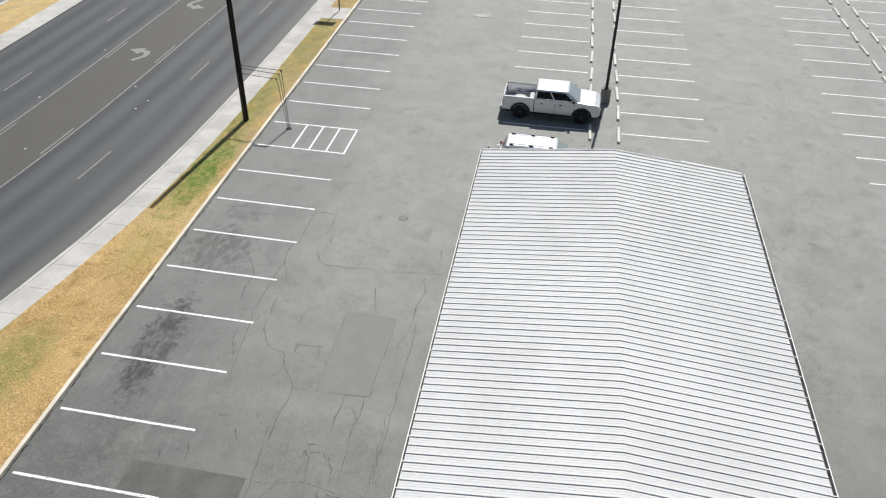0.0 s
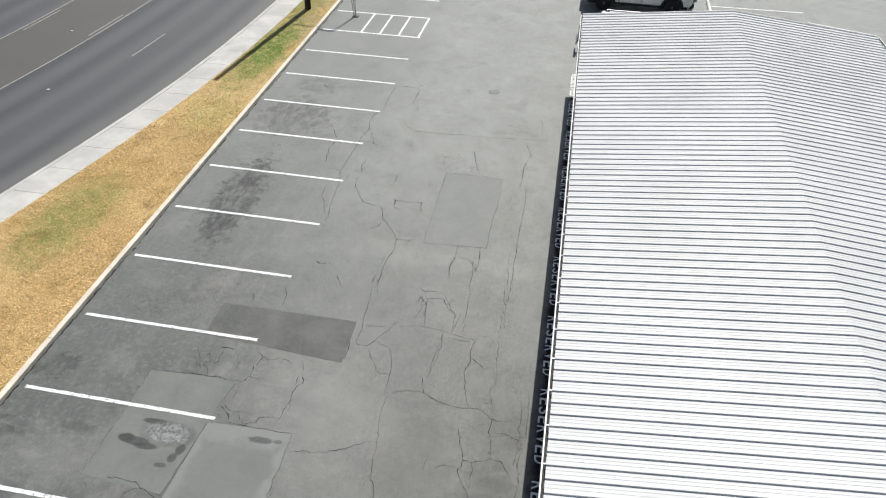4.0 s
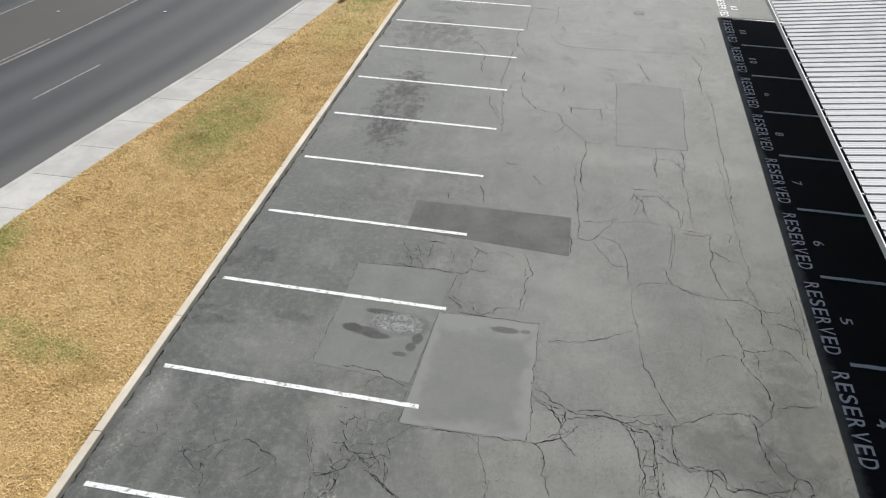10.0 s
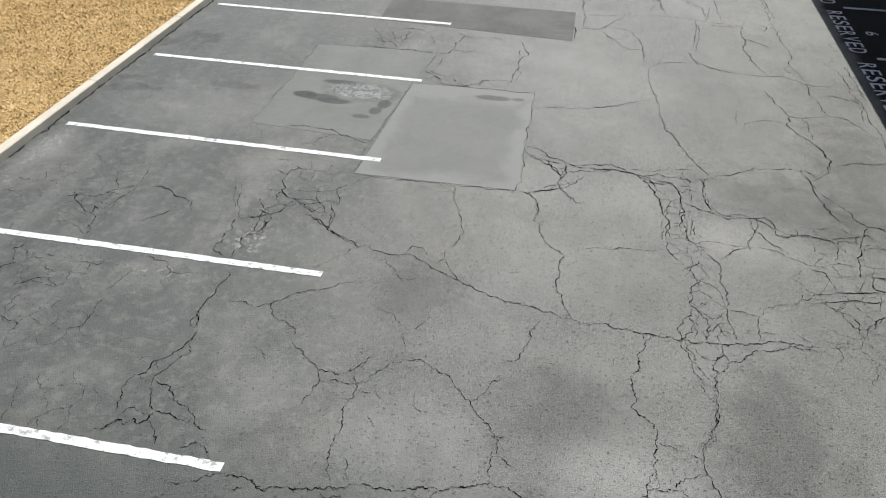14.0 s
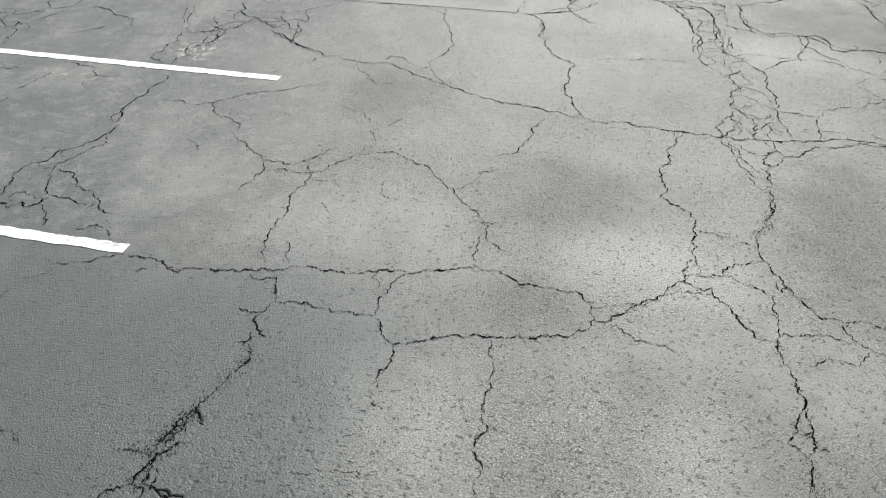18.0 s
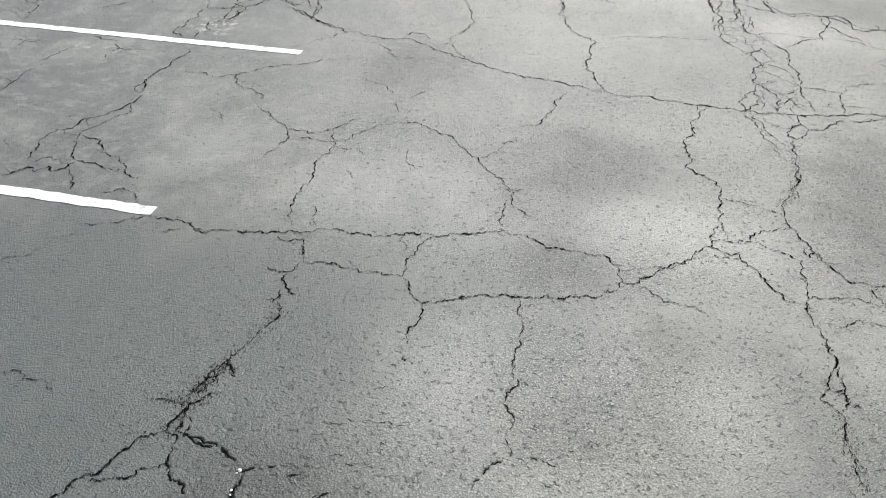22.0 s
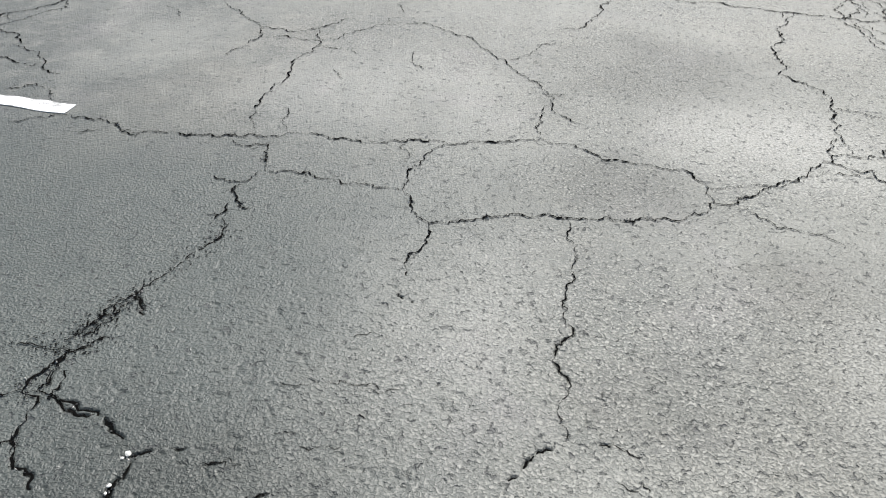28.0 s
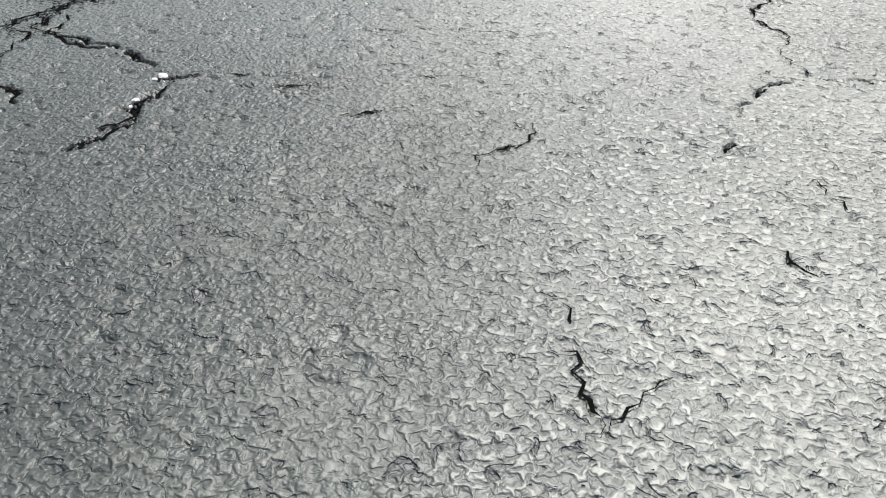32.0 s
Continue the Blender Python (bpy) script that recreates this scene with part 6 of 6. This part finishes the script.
crack(9, (8.44, 0.33), (8.66, 0.33), (8.88, 0.41), (9.10, 0.46), (9.28, 0.52))
crack(10, (8.52, 0.17), (8.79, 0.29), (8.96, 0.21), (9.09, 0.28), (9.17, 0.20), (9.31, 0.25))
crack(9, (9.11, 0.49), (9.14, 0.29), (9.23, 0.17), (9.19, 0.03), (9.05, 0.04))
crack(10, (8.80, -0.37), (9.05, -0.38), (9.21, -0.47), (9.32, -0.57))
crack(10, (8.83, -0.67), (9.03, -0.69), (9.20, -0.59))
crack(9, (8.86, -0.84), (8.97, -0.93), (9.10, -0.85))
crack(9, (8.84, -1.13), (8.96, -1.16), (9.08, -1.14))
crack(8, (9.23, -0.77), (9.20, -1.11))
crack(9, (7.31, 8.14), (7.34, 9.14), (7.42, 9.51))
crack(12, (7.31, 8.14), (7.46, 7.54), (7.49, 6.68), (7.54, 5.75))
crack(9, (8.80, 4.07), (8.73, 3.60), (8.76, 3.21), (8.85, 2.85), (8.85, 2.66), (8.88, 2.22))
crack(13, (8.88, 2.22), (8.93, 1.65), (9.07, 1.44), (9.19, 1.08), (9.34, 0.67), (9.52, 0.30))
crack(12, (9.52, 0.30), (9.41, 0.25), (9.38, -0.06), (9.40, -0.37), (9.52, -0.57), (9.72, -0.61), (9.92, -0.61), (10.09, -0.54), (10.19, -0.63))
crack(9, (9.05, -0.38), (9.29, -0.52), (9.48, -0.60), (9.63, -0.69), (9.80, -0.65))
crack(7, (9.28, -0.08), (9.16, -0.04), (9.06, -0.19))
crack(10, (9.52, 0.30), (9.84, 0.49), (10.13, 0.73), (10.57, 0.80), (10.83, 0.79), (10.93, 0.64), (11.10, 0.85))
crack(10, (10.77, 0.81), (10.76, 0.61), (10.85, 0.49), (11.02, 0.66), (11.15, 0.89), (11.25, 1.19))
crack(14, (10.85, 0.49), (10.85, 0.16), (10.91, -0.14), (10.96, -0.31), (11.05, -0.47))
crack(10, (11.09, -0.04), (11.22, -0.20), (11.25, -0.43), (11.35, -0.52))
crack(9, (9.92, -0.61), (9.94, -0.91), (10.03, -0.95), (10.12, -1.15), (10.29, -1.28))
crack(9, (9.96, -0.91), (9.82, -1.21), (9.83, -1.32))
crack(12, (10.09, -0.54), (10.19, -0.69), (10.19, -0.92), (10.34, -0.95), (10.51, -0.86), (10.69, -0.90), (10.85, -0.90), (11.10, -0.80), (11.31, -0.70))
crack(10, (10.50, -1.57), (10.64, -1.62), (10.67, -1.81), (10.72, -1.95), (10.79, -1.93))
crack(8, (10.66, -1.31), (10.55, -1.49))
crack(9, (10.66, -1.47), (10.83, -1.38), (10.96, -1.43))
crack(9, (10.85, -0.90), (10.88, -1.11), (10.80, -1.34))
crack(10, (11.35, -0.52), (11.27, -0.71), (11.19, -0.89))
crack(10, (11.35, -0.52), (11.53, -0.54), (11.56, -0.76), (11.58, -0.98), (11.71, -1.00))
crack(10, (11.11, -1.07), (11.28, -0.98), (11.48, -0.94), (11.56, -0.76))
crack(10, (11.16, -0.84), (11.15, -1.06), (11.06, -1.34), (11.05, -1.69), (10.97, -1.90))
crack(10, (11.06, -1.34), (11.26, -1.40), (11.46, -1.31), (11.65, -1.22))
crack(10, (11.15, -1.57), (11.36, -1.58), (11.56, -1.59))
crack(10, (11.15, -1.57), (11.13, -1.82), (11.30, -1.83), (11.51, -1.77))
crack(10, (10.28, -2.03), (10.41, -2.07), (10.60, -2.02), (10.72, -1.95), (11.01, -1.89), (11.22, -1.87))
crack(10, (10.32, -2.21), (10.54, -2.15), (10.80, -2.07), (10.97, -2.08), (11.19, -1.99))
crack(9, (10.53, -2.17), (10.61, -2.29), (10.69, -2.41), (10.74, -2.53), (10.87, -2.55), (11.05, -2.34), (11.22, -2.30))
crack(9, (7.59, 6.48), (7.84, 6.47), (8.08, 6.52), (8.46, 6.74))
crack(9, (8.21, 6.28), (8.33, 6.57), (8.58, 6.62), (8.95, 6.70), (9.32, 6.69), (9.92, 6.57), (10.39, 6.46), (10.75, 6.48))
crack(13, (7.43, 5.55), (7.54, 5.72), (7.79, 5.67), (7.96, 5.83), (8.06, 6.11), (8.27, 6.48))
crack(12, (7.91, 5.57), (8.08, 5.24), (8.26, 4.91), (8.43, 4.76), (8.60, 4.80))
crack(9, (8.08, 5.78), (8.32, 5.78), (8.44, 5.68))
crack(12, (8.44, 5.68), (8.59, 5.34), (8.66, 4.88), (8.66, 4.32), (8.74, 4.12))
crack(12, (8.80, 4.07), (8.97, 4.27), (9.30, 4.34), (9.68, 4.35), (9.83, 4.19), (10.03, 4.10), (10.24, 4.06), (10.66, 4.02), (11.08, 4.07), (11.26, 3.90), (11.35, 3.82), (11.49, 3.75), (11.75, 3.81))
crack(12, (9.50, 4.82), (9.58, 4.44), (9.62, 4.30))
crack(9, (9.70, 6.58), (9.68, 5.81), (9.57, 5.06))
crack(10, (9.78, 6.33), (9.73, 5.69), (9.61, 4.84))
crack(10, (10.05, 10.13), (10.14, 9.21), (10.18, 8.10), (10.21, 7.09), (10.23, 6.69))
crack(9, (11.10, 10.46), (11.18, 9.43), (11.16, 8.31), (11.20, 7.16), (11.25, 6.25), (11.27, 5.64), (11.31, 5.19), (11.22, 4.62), (11.29, 4.42), (11.37, 3.97))
crack(9, (9.39, 9.92), (9.40, 9.40), (9.44, 8.84))
crack(9, (8.73, 7.66), (8.87, 7.99), (8.98, 7.41), (8.84, 6.95))
crack(9, (8.88, 8.14), (9.06, 7.88), (9.10, 7.15), (9.20, 6.75))
crack(10, (9.47, 8.11), (9.64, 7.84), (9.75, 7.57), (9.92, 7.32), (9.94, 6.76))
crack(9, (10.06, 7.49), (9.93, 6.63))
crack(15, (10.51, 6.48), (10.62, 6.37), (10.55, 5.98), (10.59, 5.62), (10.49, 5.25), (10.56, 4.92), (10.65, 4.40), (10.77, 4.11))
crack(15, (10.60, 5.75), (10.76, 5.61), (10.86, 5.56), (11.01, 5.40))
crack(10, (9.91, 6.41), (10.26, 6.38), (10.50, 6.35))
crack(10, (10.65, 6.64), (10.88, 6.61), (11.05, 6.54), (11.01, 6.20))
crack(8, (11.08, 4.38), (11.22, 4.62))
crack(8, (11.22, 4.26), (11.09, 4.28))
crack(13, (11.35, 3.82), (11.37, 3.35), (11.44, 3.18), (11.42, 2.82), (11.48, 2.66))
crack(10, (11.47, 3.37), (11.73, 3.42), (12.05, 3.30), (12.07, 2.95), (12.02, 2.51))
crack(12, (10.62, 3.39), (10.72, 3.04), (10.82, 2.70), (10.89, 2.50), (11.12, 2.48), (11.44, 2.65), (11.71, 2.62), (11.85, 2.39), (11.99, 2.18))
crack(14, (10.89, 2.50), (10.79, 2.18), (10.89, 1.96), (11.04, 1.75), (11.11, 1.61), (11.19, 1.33), (11.24, 1.12), (11.18, 0.90))
crack(9, (11.07, 2.46), (11.11, 2.17), (11.11, 1.77))
crack(8, (10.09, 1.88), (10.22, 2.15), (10.47, 2.29), (10.75, 2.26))
crack(7, (10.07, 2.55), (10.04, 2.03))
crack(10, (11.97, 4.66), (12.05, 4.26), (12.03, 3.67), (12.11, 3.13), (12.09, 2.61), (12.16, 2.13), (12.14, 1.66), (12.09, 1.29))
crack(9, (12.16, 4.81), (12.22, 4.10), (12.20, 3.33))
crack(9, (11.27, 1.05), (11.59, 1.15), (11.85, 1.17), (12.14, 1.30))
crack(17, (5.04, 21.66), (5.02, 20.31), (5.03, 19.17), (4.84, 18.85), (4.76, 18.19), (4.88, 17.54), (4.76, 16.76), (4.75, 16.04), (4.72, 15.11), (4.68, 14.23))
crack(16, (5.04, 21.66), (5.48, 21.63), (5.97, 21.54), (6.18, 21.96), (6.49, 21.97))
crack(16, (6.06, 21.87), (6.12, 21.14), (6.08, 20.24), (5.95, 19.76))
crack(16, (6.34, 19.84), (6.49, 19.31))
crack(17, (5.97, 18.82), (6.25, 18.08), (6.61, 17.74), (7.00, 17.72))
crack(14, (4.88, 17.54), (5.18, 16.85), (5.34, 16.40), (5.77, 16.25), (6.10, 16.08))
crack(17, (3.41, 17.49), (3.64, 17.03), (3.88, 16.58), (3.82, 15.85), (3.96, 14.73))
crack(13, (3.88, 16.58), (4.16, 16.15))
crack(14, (4.26, 14.36), (4.68, 14.23), (4.86, 13.23), (4.97, 12.10), (5.13, 10.70))
crack(16, (5.36, 15.24), (5.34, 14.58), (5.48, 14.18))
crack(17, (5.35, 13.95), (5.48, 13.36), (5.73, 12.82), (5.97, 12.41), (6.35, 12.30), (6.64, 12.24), (6.75, 12.01), (6.87, 11.57), (7.18, 11.11), (7.56, 10.58))
crack(13, (5.00, 13.59), (5.06, 14.09))
crack(13, (6.75, 14.44), (6.70, 13.81))
crack(16, (6.96, 12.87), (7.05, 12.33), (7.29, 12.19))
crack(14, (6.87, 11.57), (6.82, 11.11), (6.57, 10.92))
crack(16, (4.44, 13.15), (4.49, 12.57), (4.75, 12.05), (4.92, 11.53))
crack(13, (4.70, 12.42), (4.85, 11.89))
crack(17, (1.89, 21.18), (2.33, 20.77))
crack(13, (6.72, 17.67), (7.47, 17.72), (8.54, 17.79), (9.60, 17.76), (10.66, 17.88), (12.12, 17.99))
crack(14, (9.08, 16.69), (9.28, 16.05), (9.48, 15.21))
crack(19, (10.97, 17.80), (11.14, 17.12), (11.26, 16.68), (11.07, 15.75), (11.07, 14.49))
crack(13, (8.07, 16.02), (8.38, 15.86))
crack(13, (11.41, 20.23), (11.52, 18.41))
crack(13, (11.22, 14.93), (11.32, 13.38), (11.29, 11.59), (11.29, 10.31), (11.29, 9.13), (11.27, 7.77), (11.29, 7.03))
crack(13, (6.97, 12.69), (7.53, 12.69), (7.90, 12.76), (7.97, 12.15))
crack(17, (7.56, 10.58), (7.57, 9.88), (7.47, 9.25), (7.48, 8.38), (7.61, 7.85))
crack(12, (7.57, 10.52), (8.00, 10.54))
crack(17, (9.46, 10.57), (9.49, 9.95), (9.40, 9.48), (9.50, 8.91))
crack(14, (9.45, 9.94), (9.87, 9.97), (10.11, 9.62), (10.21, 9.35))
crack(14, (10.19, 10.56), (10.21, 9.35))
crack(14, (8.73, 8.34), (8.89, 8.18), (9.44, 8.21))
crack(13, (8.90, 7.83), (9.44, 7.99), (9.67, 7.59), (9.89, 7.38))
crack(13, (8.82, 7.95), (9.06, 7.60), (9.09, 7.09))
crack(14, (5.40, 8.99), (5.59, 8.87), (6.08, 8.91))
crack(13, (6.22, 8.41), (6.43, 8.03), (6.60, 7.92))
crack(17, (4.95, 7.60), (5.09, 7.22), (5.11, 6.82))
crack(13, (4.14, 7.16), (4.26, 6.79))
crack(12, (5.99, -6.79), (5.98, -6.87), (5.95, -6.95), (5.93, -6.99))
crack(10, (6.04, -6.73), (6.08, -6.78), (6.10, -6.81))
crack(12, (6.03, -6.99), (5.99, -7.02), (5.94, -7.03), (5.89, -7.04))
crack(9, (5.97, -7.04), (5.96, -7.09), (5.95, -7.13), (5.93, -7.17), (5.94, -7.21))
crack(8, (6.01, -7.11), (6.03, -7.16), (6.03, -7.20))
crack(13, (5.84, -7.27), (5.88, -7.24), (5.93, -7.21), (5.99, -7.20), (6.03, -7.20))
crack(9, (6.03, -7.20), (6.07, -7.22), (6.12, -7.24), (6.17, -7.25), (6.22, -7.24))
crack(10, (5.94, -7.21), (6.00, -7.22), (6.01, -7.28), (6.02, -7.34), (6.03, -7.38), (6.06, -7.42), (6.11, -7.46), (6.14, -7.47), (6.17, -7.50), (6.20, -7.52))
crack(11, (5.84, -7.27), (5.83, -7.33), (5.80, -7.37), (5.78, -7.42), (5.77, -7.45), (5.77, -7.48), (5.75, -7.51), (5.71, -7.51))
crack(9, (5.71, -7.51), (5.69, -7.54), (5.68, -7.58), (5.66, -7.63), (5.63, -7.67), (5.59, -7.71))
crack(9, (6.03, -7.38), (6.01, -7.41), (5.98, -7.42), (5.93, -7.44), (5.91, -7.48), (5.89, -7.50), (5.82, -7.52), (5.75, -7.54))
crack(4, (6.753, -7.410), (6.775, -7.389), (6.799, -7.369))
crack(3, (6.669, -6.994), (6.722, -6.995), (6.767, -6.975))
crack(4, (6.811, -6.952), (6.887, -6.946), (6.976, -6.943))
crack(4, (6.943, -7.055), (6.969, -7.063))
crack(4, (6.995, -7.517), (7.015, -7.458), (7.047, -7.436), (7.059, -7.407), (7.060, -7.353))
crack(3, (6.579, -7.329), (6.617, -7.313), (6.680, -7.301))
crack(5, (7.492, -7.417), (7.508, -7.461), (7.535, -7.500))
crack(5, (7.439, -7.629), (7.455, -7.669), (7.466, -7.678))
crack(4, (7.302, -7.715), (7.319, -7.734), (7.330, -7.736))
crack(3, (7.259, -7.772), (7.278, -7.778))
crack(4, (7.607, -7.724), (7.617, -7.747), (7.615, -7.791), (7.611, -7.828))
crack(3, (7.561, -7.795), (7.579, -7.805), (7.611, -7.796))
crack(4, (6.958, -7.750), (6.990, -7.779))
crack(4, (7.015, -7.813), (7.050, -7.802))
crack(3, (7.061, -7.812), (7.082, -7.807))
crack(4, (7.160, -7.808), (7.170, -7.832), (7.177, -7.845))
crack(4, (7.173, -7.895), (7.181, -7.888), (7.183, -7.919), (7.198, -7.950), (7.207, -7.972), (7.224, -7.991))
crack(4, (7.224, -7.991), (7.238, -7.972), (7.252, -7.948), (7.273, -7.927), (7.288, -7.901))
crack(5, (7.224, -7.991), (7.209, -8.002), (7.204, -8.018))
crack(3, (7.597, -7.446), (7.605, -7.489), (7.597, -7.534))
crack(3, (7.453, -7.468), (7.470, -7.480))
crack(3, (7.751, -7.099), (7.783, -7.118))
# behind the carport
crack(6, (28.27, 29.62), (28.11, 27.37), (26.52, 22.27), (26.77, 21.06))
crack(6, (30.31, 31.22), (30.48, 30.05))
crack(6, (26.75, 29.92), (26.61, 28.16), (26.76, 25.07))
# joints round the patches
crack(9, (4.66, 0.4), (4.69, -0.55), (5.8, -0.58), (6.92, -0.54), (6.9, 1.1), (6.88, 2.53))
crack(7, (6.88, 2.53), (4.83, 2.49), (4.66, 0.4))
crack(7, (4.9, 3.9), (2.74, 3.82), (2.72, 0.6))
crack(9, (8.4, 10.51), (10.37, 10.6), (10.43, 14.8), (8.37, 14.88), (8.4, 10.51))
crack(20, (7.38, 5.1), (7.36, 5.75))
for net in ((9.15, -1.6, 0.2, 1.1, 0.14, 4, 2), (9.0, -0.35, 0.18, 0.4, 0.14, 4, 6), (11.2, -2.9, 0.9, 0.6, 0.2, 5, 0), (10.2, -2.85, 0.6, 0.22, 0.17, 4, 0), (9.3, -2.7, 0.2, 0.5, 0.14, 4, 0),
            (0.9, -4.0, 0.7, 0.5, 0.16, 5, 0), (2.3, -4.2, 0.6, 0.45, 0.17, 5, 0), (1.9, -3.3, 0.5, 0.4, 0.15, 4, 0), (0.7, -1.6, 0.45, 0.5, 0.17, 4, 0), (3.1, -5.2, 0.7, 0.4, 0.18, 4, 0), (10.9, -0.95, 0.6, 0.42, 0.19, 5, 0), (10.8, -1.9, 0.6, 0.5, 0.2, 5, 0),
            (11.3, -2.6, 0.7, 0.8, 0.24, 6, -8), (11.9, -1.4, 0.6, 1.1, 0.22, 6, 0), (1.5, -1.95, 0.35, 0.6, 0.18, 4, 0), (1.3, -0.6, 0.5, 0.4, 0.2, 4, 0), (1.0, -3.1, 0.5, 0.6, 0.22, 4, 0),
            (4.2, -0.6, 0.4, 0.3, 0.16, 5, 0), (4.0, 4.4, 0.35, 0.35, 0.14, 6, 0), (5.2, 2.75, 0.3, 0.18, 0.12, 6, 0), (1.5, 6.3, 0.8, 0.6, 0.16, 4, 0), (12.1, 4.6, 0.25, 1.8, 0.2, 5, 0),
            (4.1, 17.2, 0.35, 1.6, 0.3, 7, 0), (8.8, 15.4, 0.8, 0.5, 0.26, 6, 0), (10.95, 12.6, 0.3, 1.6, 0.22, 7, 0), (8.1, 12.4, 0.25, 0.6, 0.22, 6, 0), (3.0, 8.0, 1.6, 0.7, 0.24, 4, 0),
            (26.6, 21.5, 1.6, 3.5, 0.4, 8, 0), (28.4, 25.5, 1.2, 3.0, 0.45, 8, 0), (26.3, 15.0, 1.2, 3.0, 0.4, 8, 0), (1.7, 18.6, 0.9, 0.8, 0.26, 5, 0), (2.0, 21.0, 1.5, 0.8, 0.3, 5, 0)):
    crack_net(*net)
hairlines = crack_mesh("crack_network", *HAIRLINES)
hairlines["kind"] = "stuff"


# ---- the lot's surface: one sheet, with real pits and clefts where the flight ends ----
def lot_sheet(mesh, step=0.0042):
    fine_x, fine_y = np.arange(FINE[0], FINE[1], step), np.arange(FINE[2], FINE[3], step)
    xs = np.r_[KERB, 1.5, 3.5, 5.0, 5.4, 5.8, fine_x, np.linspace(8.5, 10, 5), 14, 20, 30, 60]
    ys = np.r_[-40, -20, -12, -10, -9, -8.6, fine_y, np.linspace(-6.1, -5, 4), 0, 6, 12, 20, 30, 45, 60, 110]
    gx, gy = np.meshgrid(xs, ys, indexing="ij")
    near = nearness(gx, gy)
    spots = (gx + 100, gy + 100)
    soft = swell(151, 0.12, 4, spots)
    crust = np.clip((swell(257, 0.015, 1, spots) * 0.5 + swell(257, 0.0098, 2, spots) * 0.4 - 0.2) / 0.3, 0, 1)
    lumps = swell(211, 0.031, 5, spots)
    pits = np.clip(swell(199, 0.02, 3, spots) + 0.25 * soft - 0.86, 0, 1) * 4.5
    gz = -near * (0.0001 * (1 - crust) * (0.3 + soft) + 0.0045 * np.clip(pits, 0, 1) + 0.0016 * soft + 0.0008 * lumps)
    # clefts
    i0, j0 = int(np.searchsorted(xs, FINE[0])), int(np.searchsorted(ys, FINE[2]))
    cut = np.zeros_like(gz)
    for a, b in zip(CLEFTS, CLEFTS[1:]):
        if a is None or b is None or not (FINE[0] < a[0] < FINE[1] and FINE[2] < a[1] < FINE[3]):
            continue
        w = max(a[2], b[2]) + 0.0015
        lo_x, hi_x = min(a[0], b[0]) - w, max(a[0], b[0]) + w
        lo_y, hi_y = min(a[1], b[1]) - w, max(a[1], b[1]) + w
        i1, i2 = np.searchsorted(xs, (lo_x, hi_x))
        j1, j2 = np.searchsorted(ys, (lo_y, hi_y))
        if i2 <= i1 or j2 <= j1:
            continue
        px, py = gx[i1:i2, j1:j2], gy[i1:i2, j1:j2]
        dx, dy = b[0] - a[0], b[1] - a[1]
        t = np.clip(((px - a[0]) * dx + (py - a[1]) * dy) / (dx * dx + dy * dy + 1e-9), 0, 1)
        d = np.hypot(px - a[0] - t * dx, py - a[1] - t * dy)
        depth = np.clip((w - d) / 0.004, 0, 1) * (0.0035 if max(a[2], b[2]) < 0.003 else 0.014)
        cut[i1:i2, j1:j2] = np.maximum(cut[i1:i2, j1:j2], depth)
    gz -= cut * near
    n, m = gx.shape
    at = np.arange(n * m).reshape(n, m)
    quads = np.stack([at[:-1, :-1], at[1:, :-1], at[1:, 1:], at[:-1, 1:]], -1).reshape(-1, 4)
    mesh.from_pydata(np.stack([gx, gy, gz], -1).reshape(-1, 3), [], quads)
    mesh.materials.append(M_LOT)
    mesh.shade_smooth()


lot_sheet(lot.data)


# ---- grit lying in the wide clefts ----
def grit(count, seed):
    rng = np.random.default_rng(seed)
    clefts = [c for c in CLEFTS if c is not None and c[1] < -5.5 and c[2] > 0.006]
    verts, faces = [], []
    for _ in range(count):
        x, y, w = clefts[rng.integers(len(clefts))]
        x, y = x + rng.normal(0, w * 1.6), y + rng.normal(0, w * 1.6)
        r = rng.uniform(0.0018, 0.0055)
        z = 0.003 - 0.006 * float(nearness(x, y))
        k = len(verts)
        for dx, dy, dz in ((1, 0, 0), (-1, 0, 0), (0, 1, 0), (0, -1, 0), (0, 0, 1), (0, 0, -1)):
            s = r * rng.uniform(0.6, 1.25)
            verts.append((x + dx * s, y + dy * s, z + dz * s))
        faces += [(k + a, k + b, k + c) for a, b, c in ((0, 2, 4), (2, 1, 4), (1, 3, 4), (3, 0, 4), (2, 0, 5), (1, 2, 5), (3, 1, 5), (0, 3, 5))]
    mesh = bpy.data.meshes.new("grit")
    mesh.from_pydata(verts, [], faces)
    mesh.materials.append(M_GRIT)
    return tagged(new("grit", mesh), "loose dark and pale grit in the open cracks", "grit", kind="stuff")


grit(2600, 5)


# ---- white stone chips caught in a crack ----
def chip(x, y, size, seed):
    rng = random.Random(seed)
    bm = bmesh.new()
    bmesh.ops.create_icosphere(bm, subdivisions=2, radius=size)
    for v in bm.verts:
        v.co = Vector((v.co.x * 1.3, v.co.y, v.co.z * 0.6)) * rng.uniform(0.8, 1.15)
    ob = tagged(link("stone_chip", bm, M_CHIP), "small white stone chip caught in a crack", "stone", "stone chips")
    ob.matrix_basis = pose(x, y, size * 0.25, 0, 0, rng.uniform(0, 180))


M_CHIP = concrete("white_stone_chip", (0.66, 0.65, 0.61))
for i, (x, y, size) in enumerate(((6.372, -7.345, 0.008), (6.364, -7.362, 0.0045), (6.38, -7.452, 0.006), (6.385, -7.475, 0.004))):
    chip(x, y, size, i)
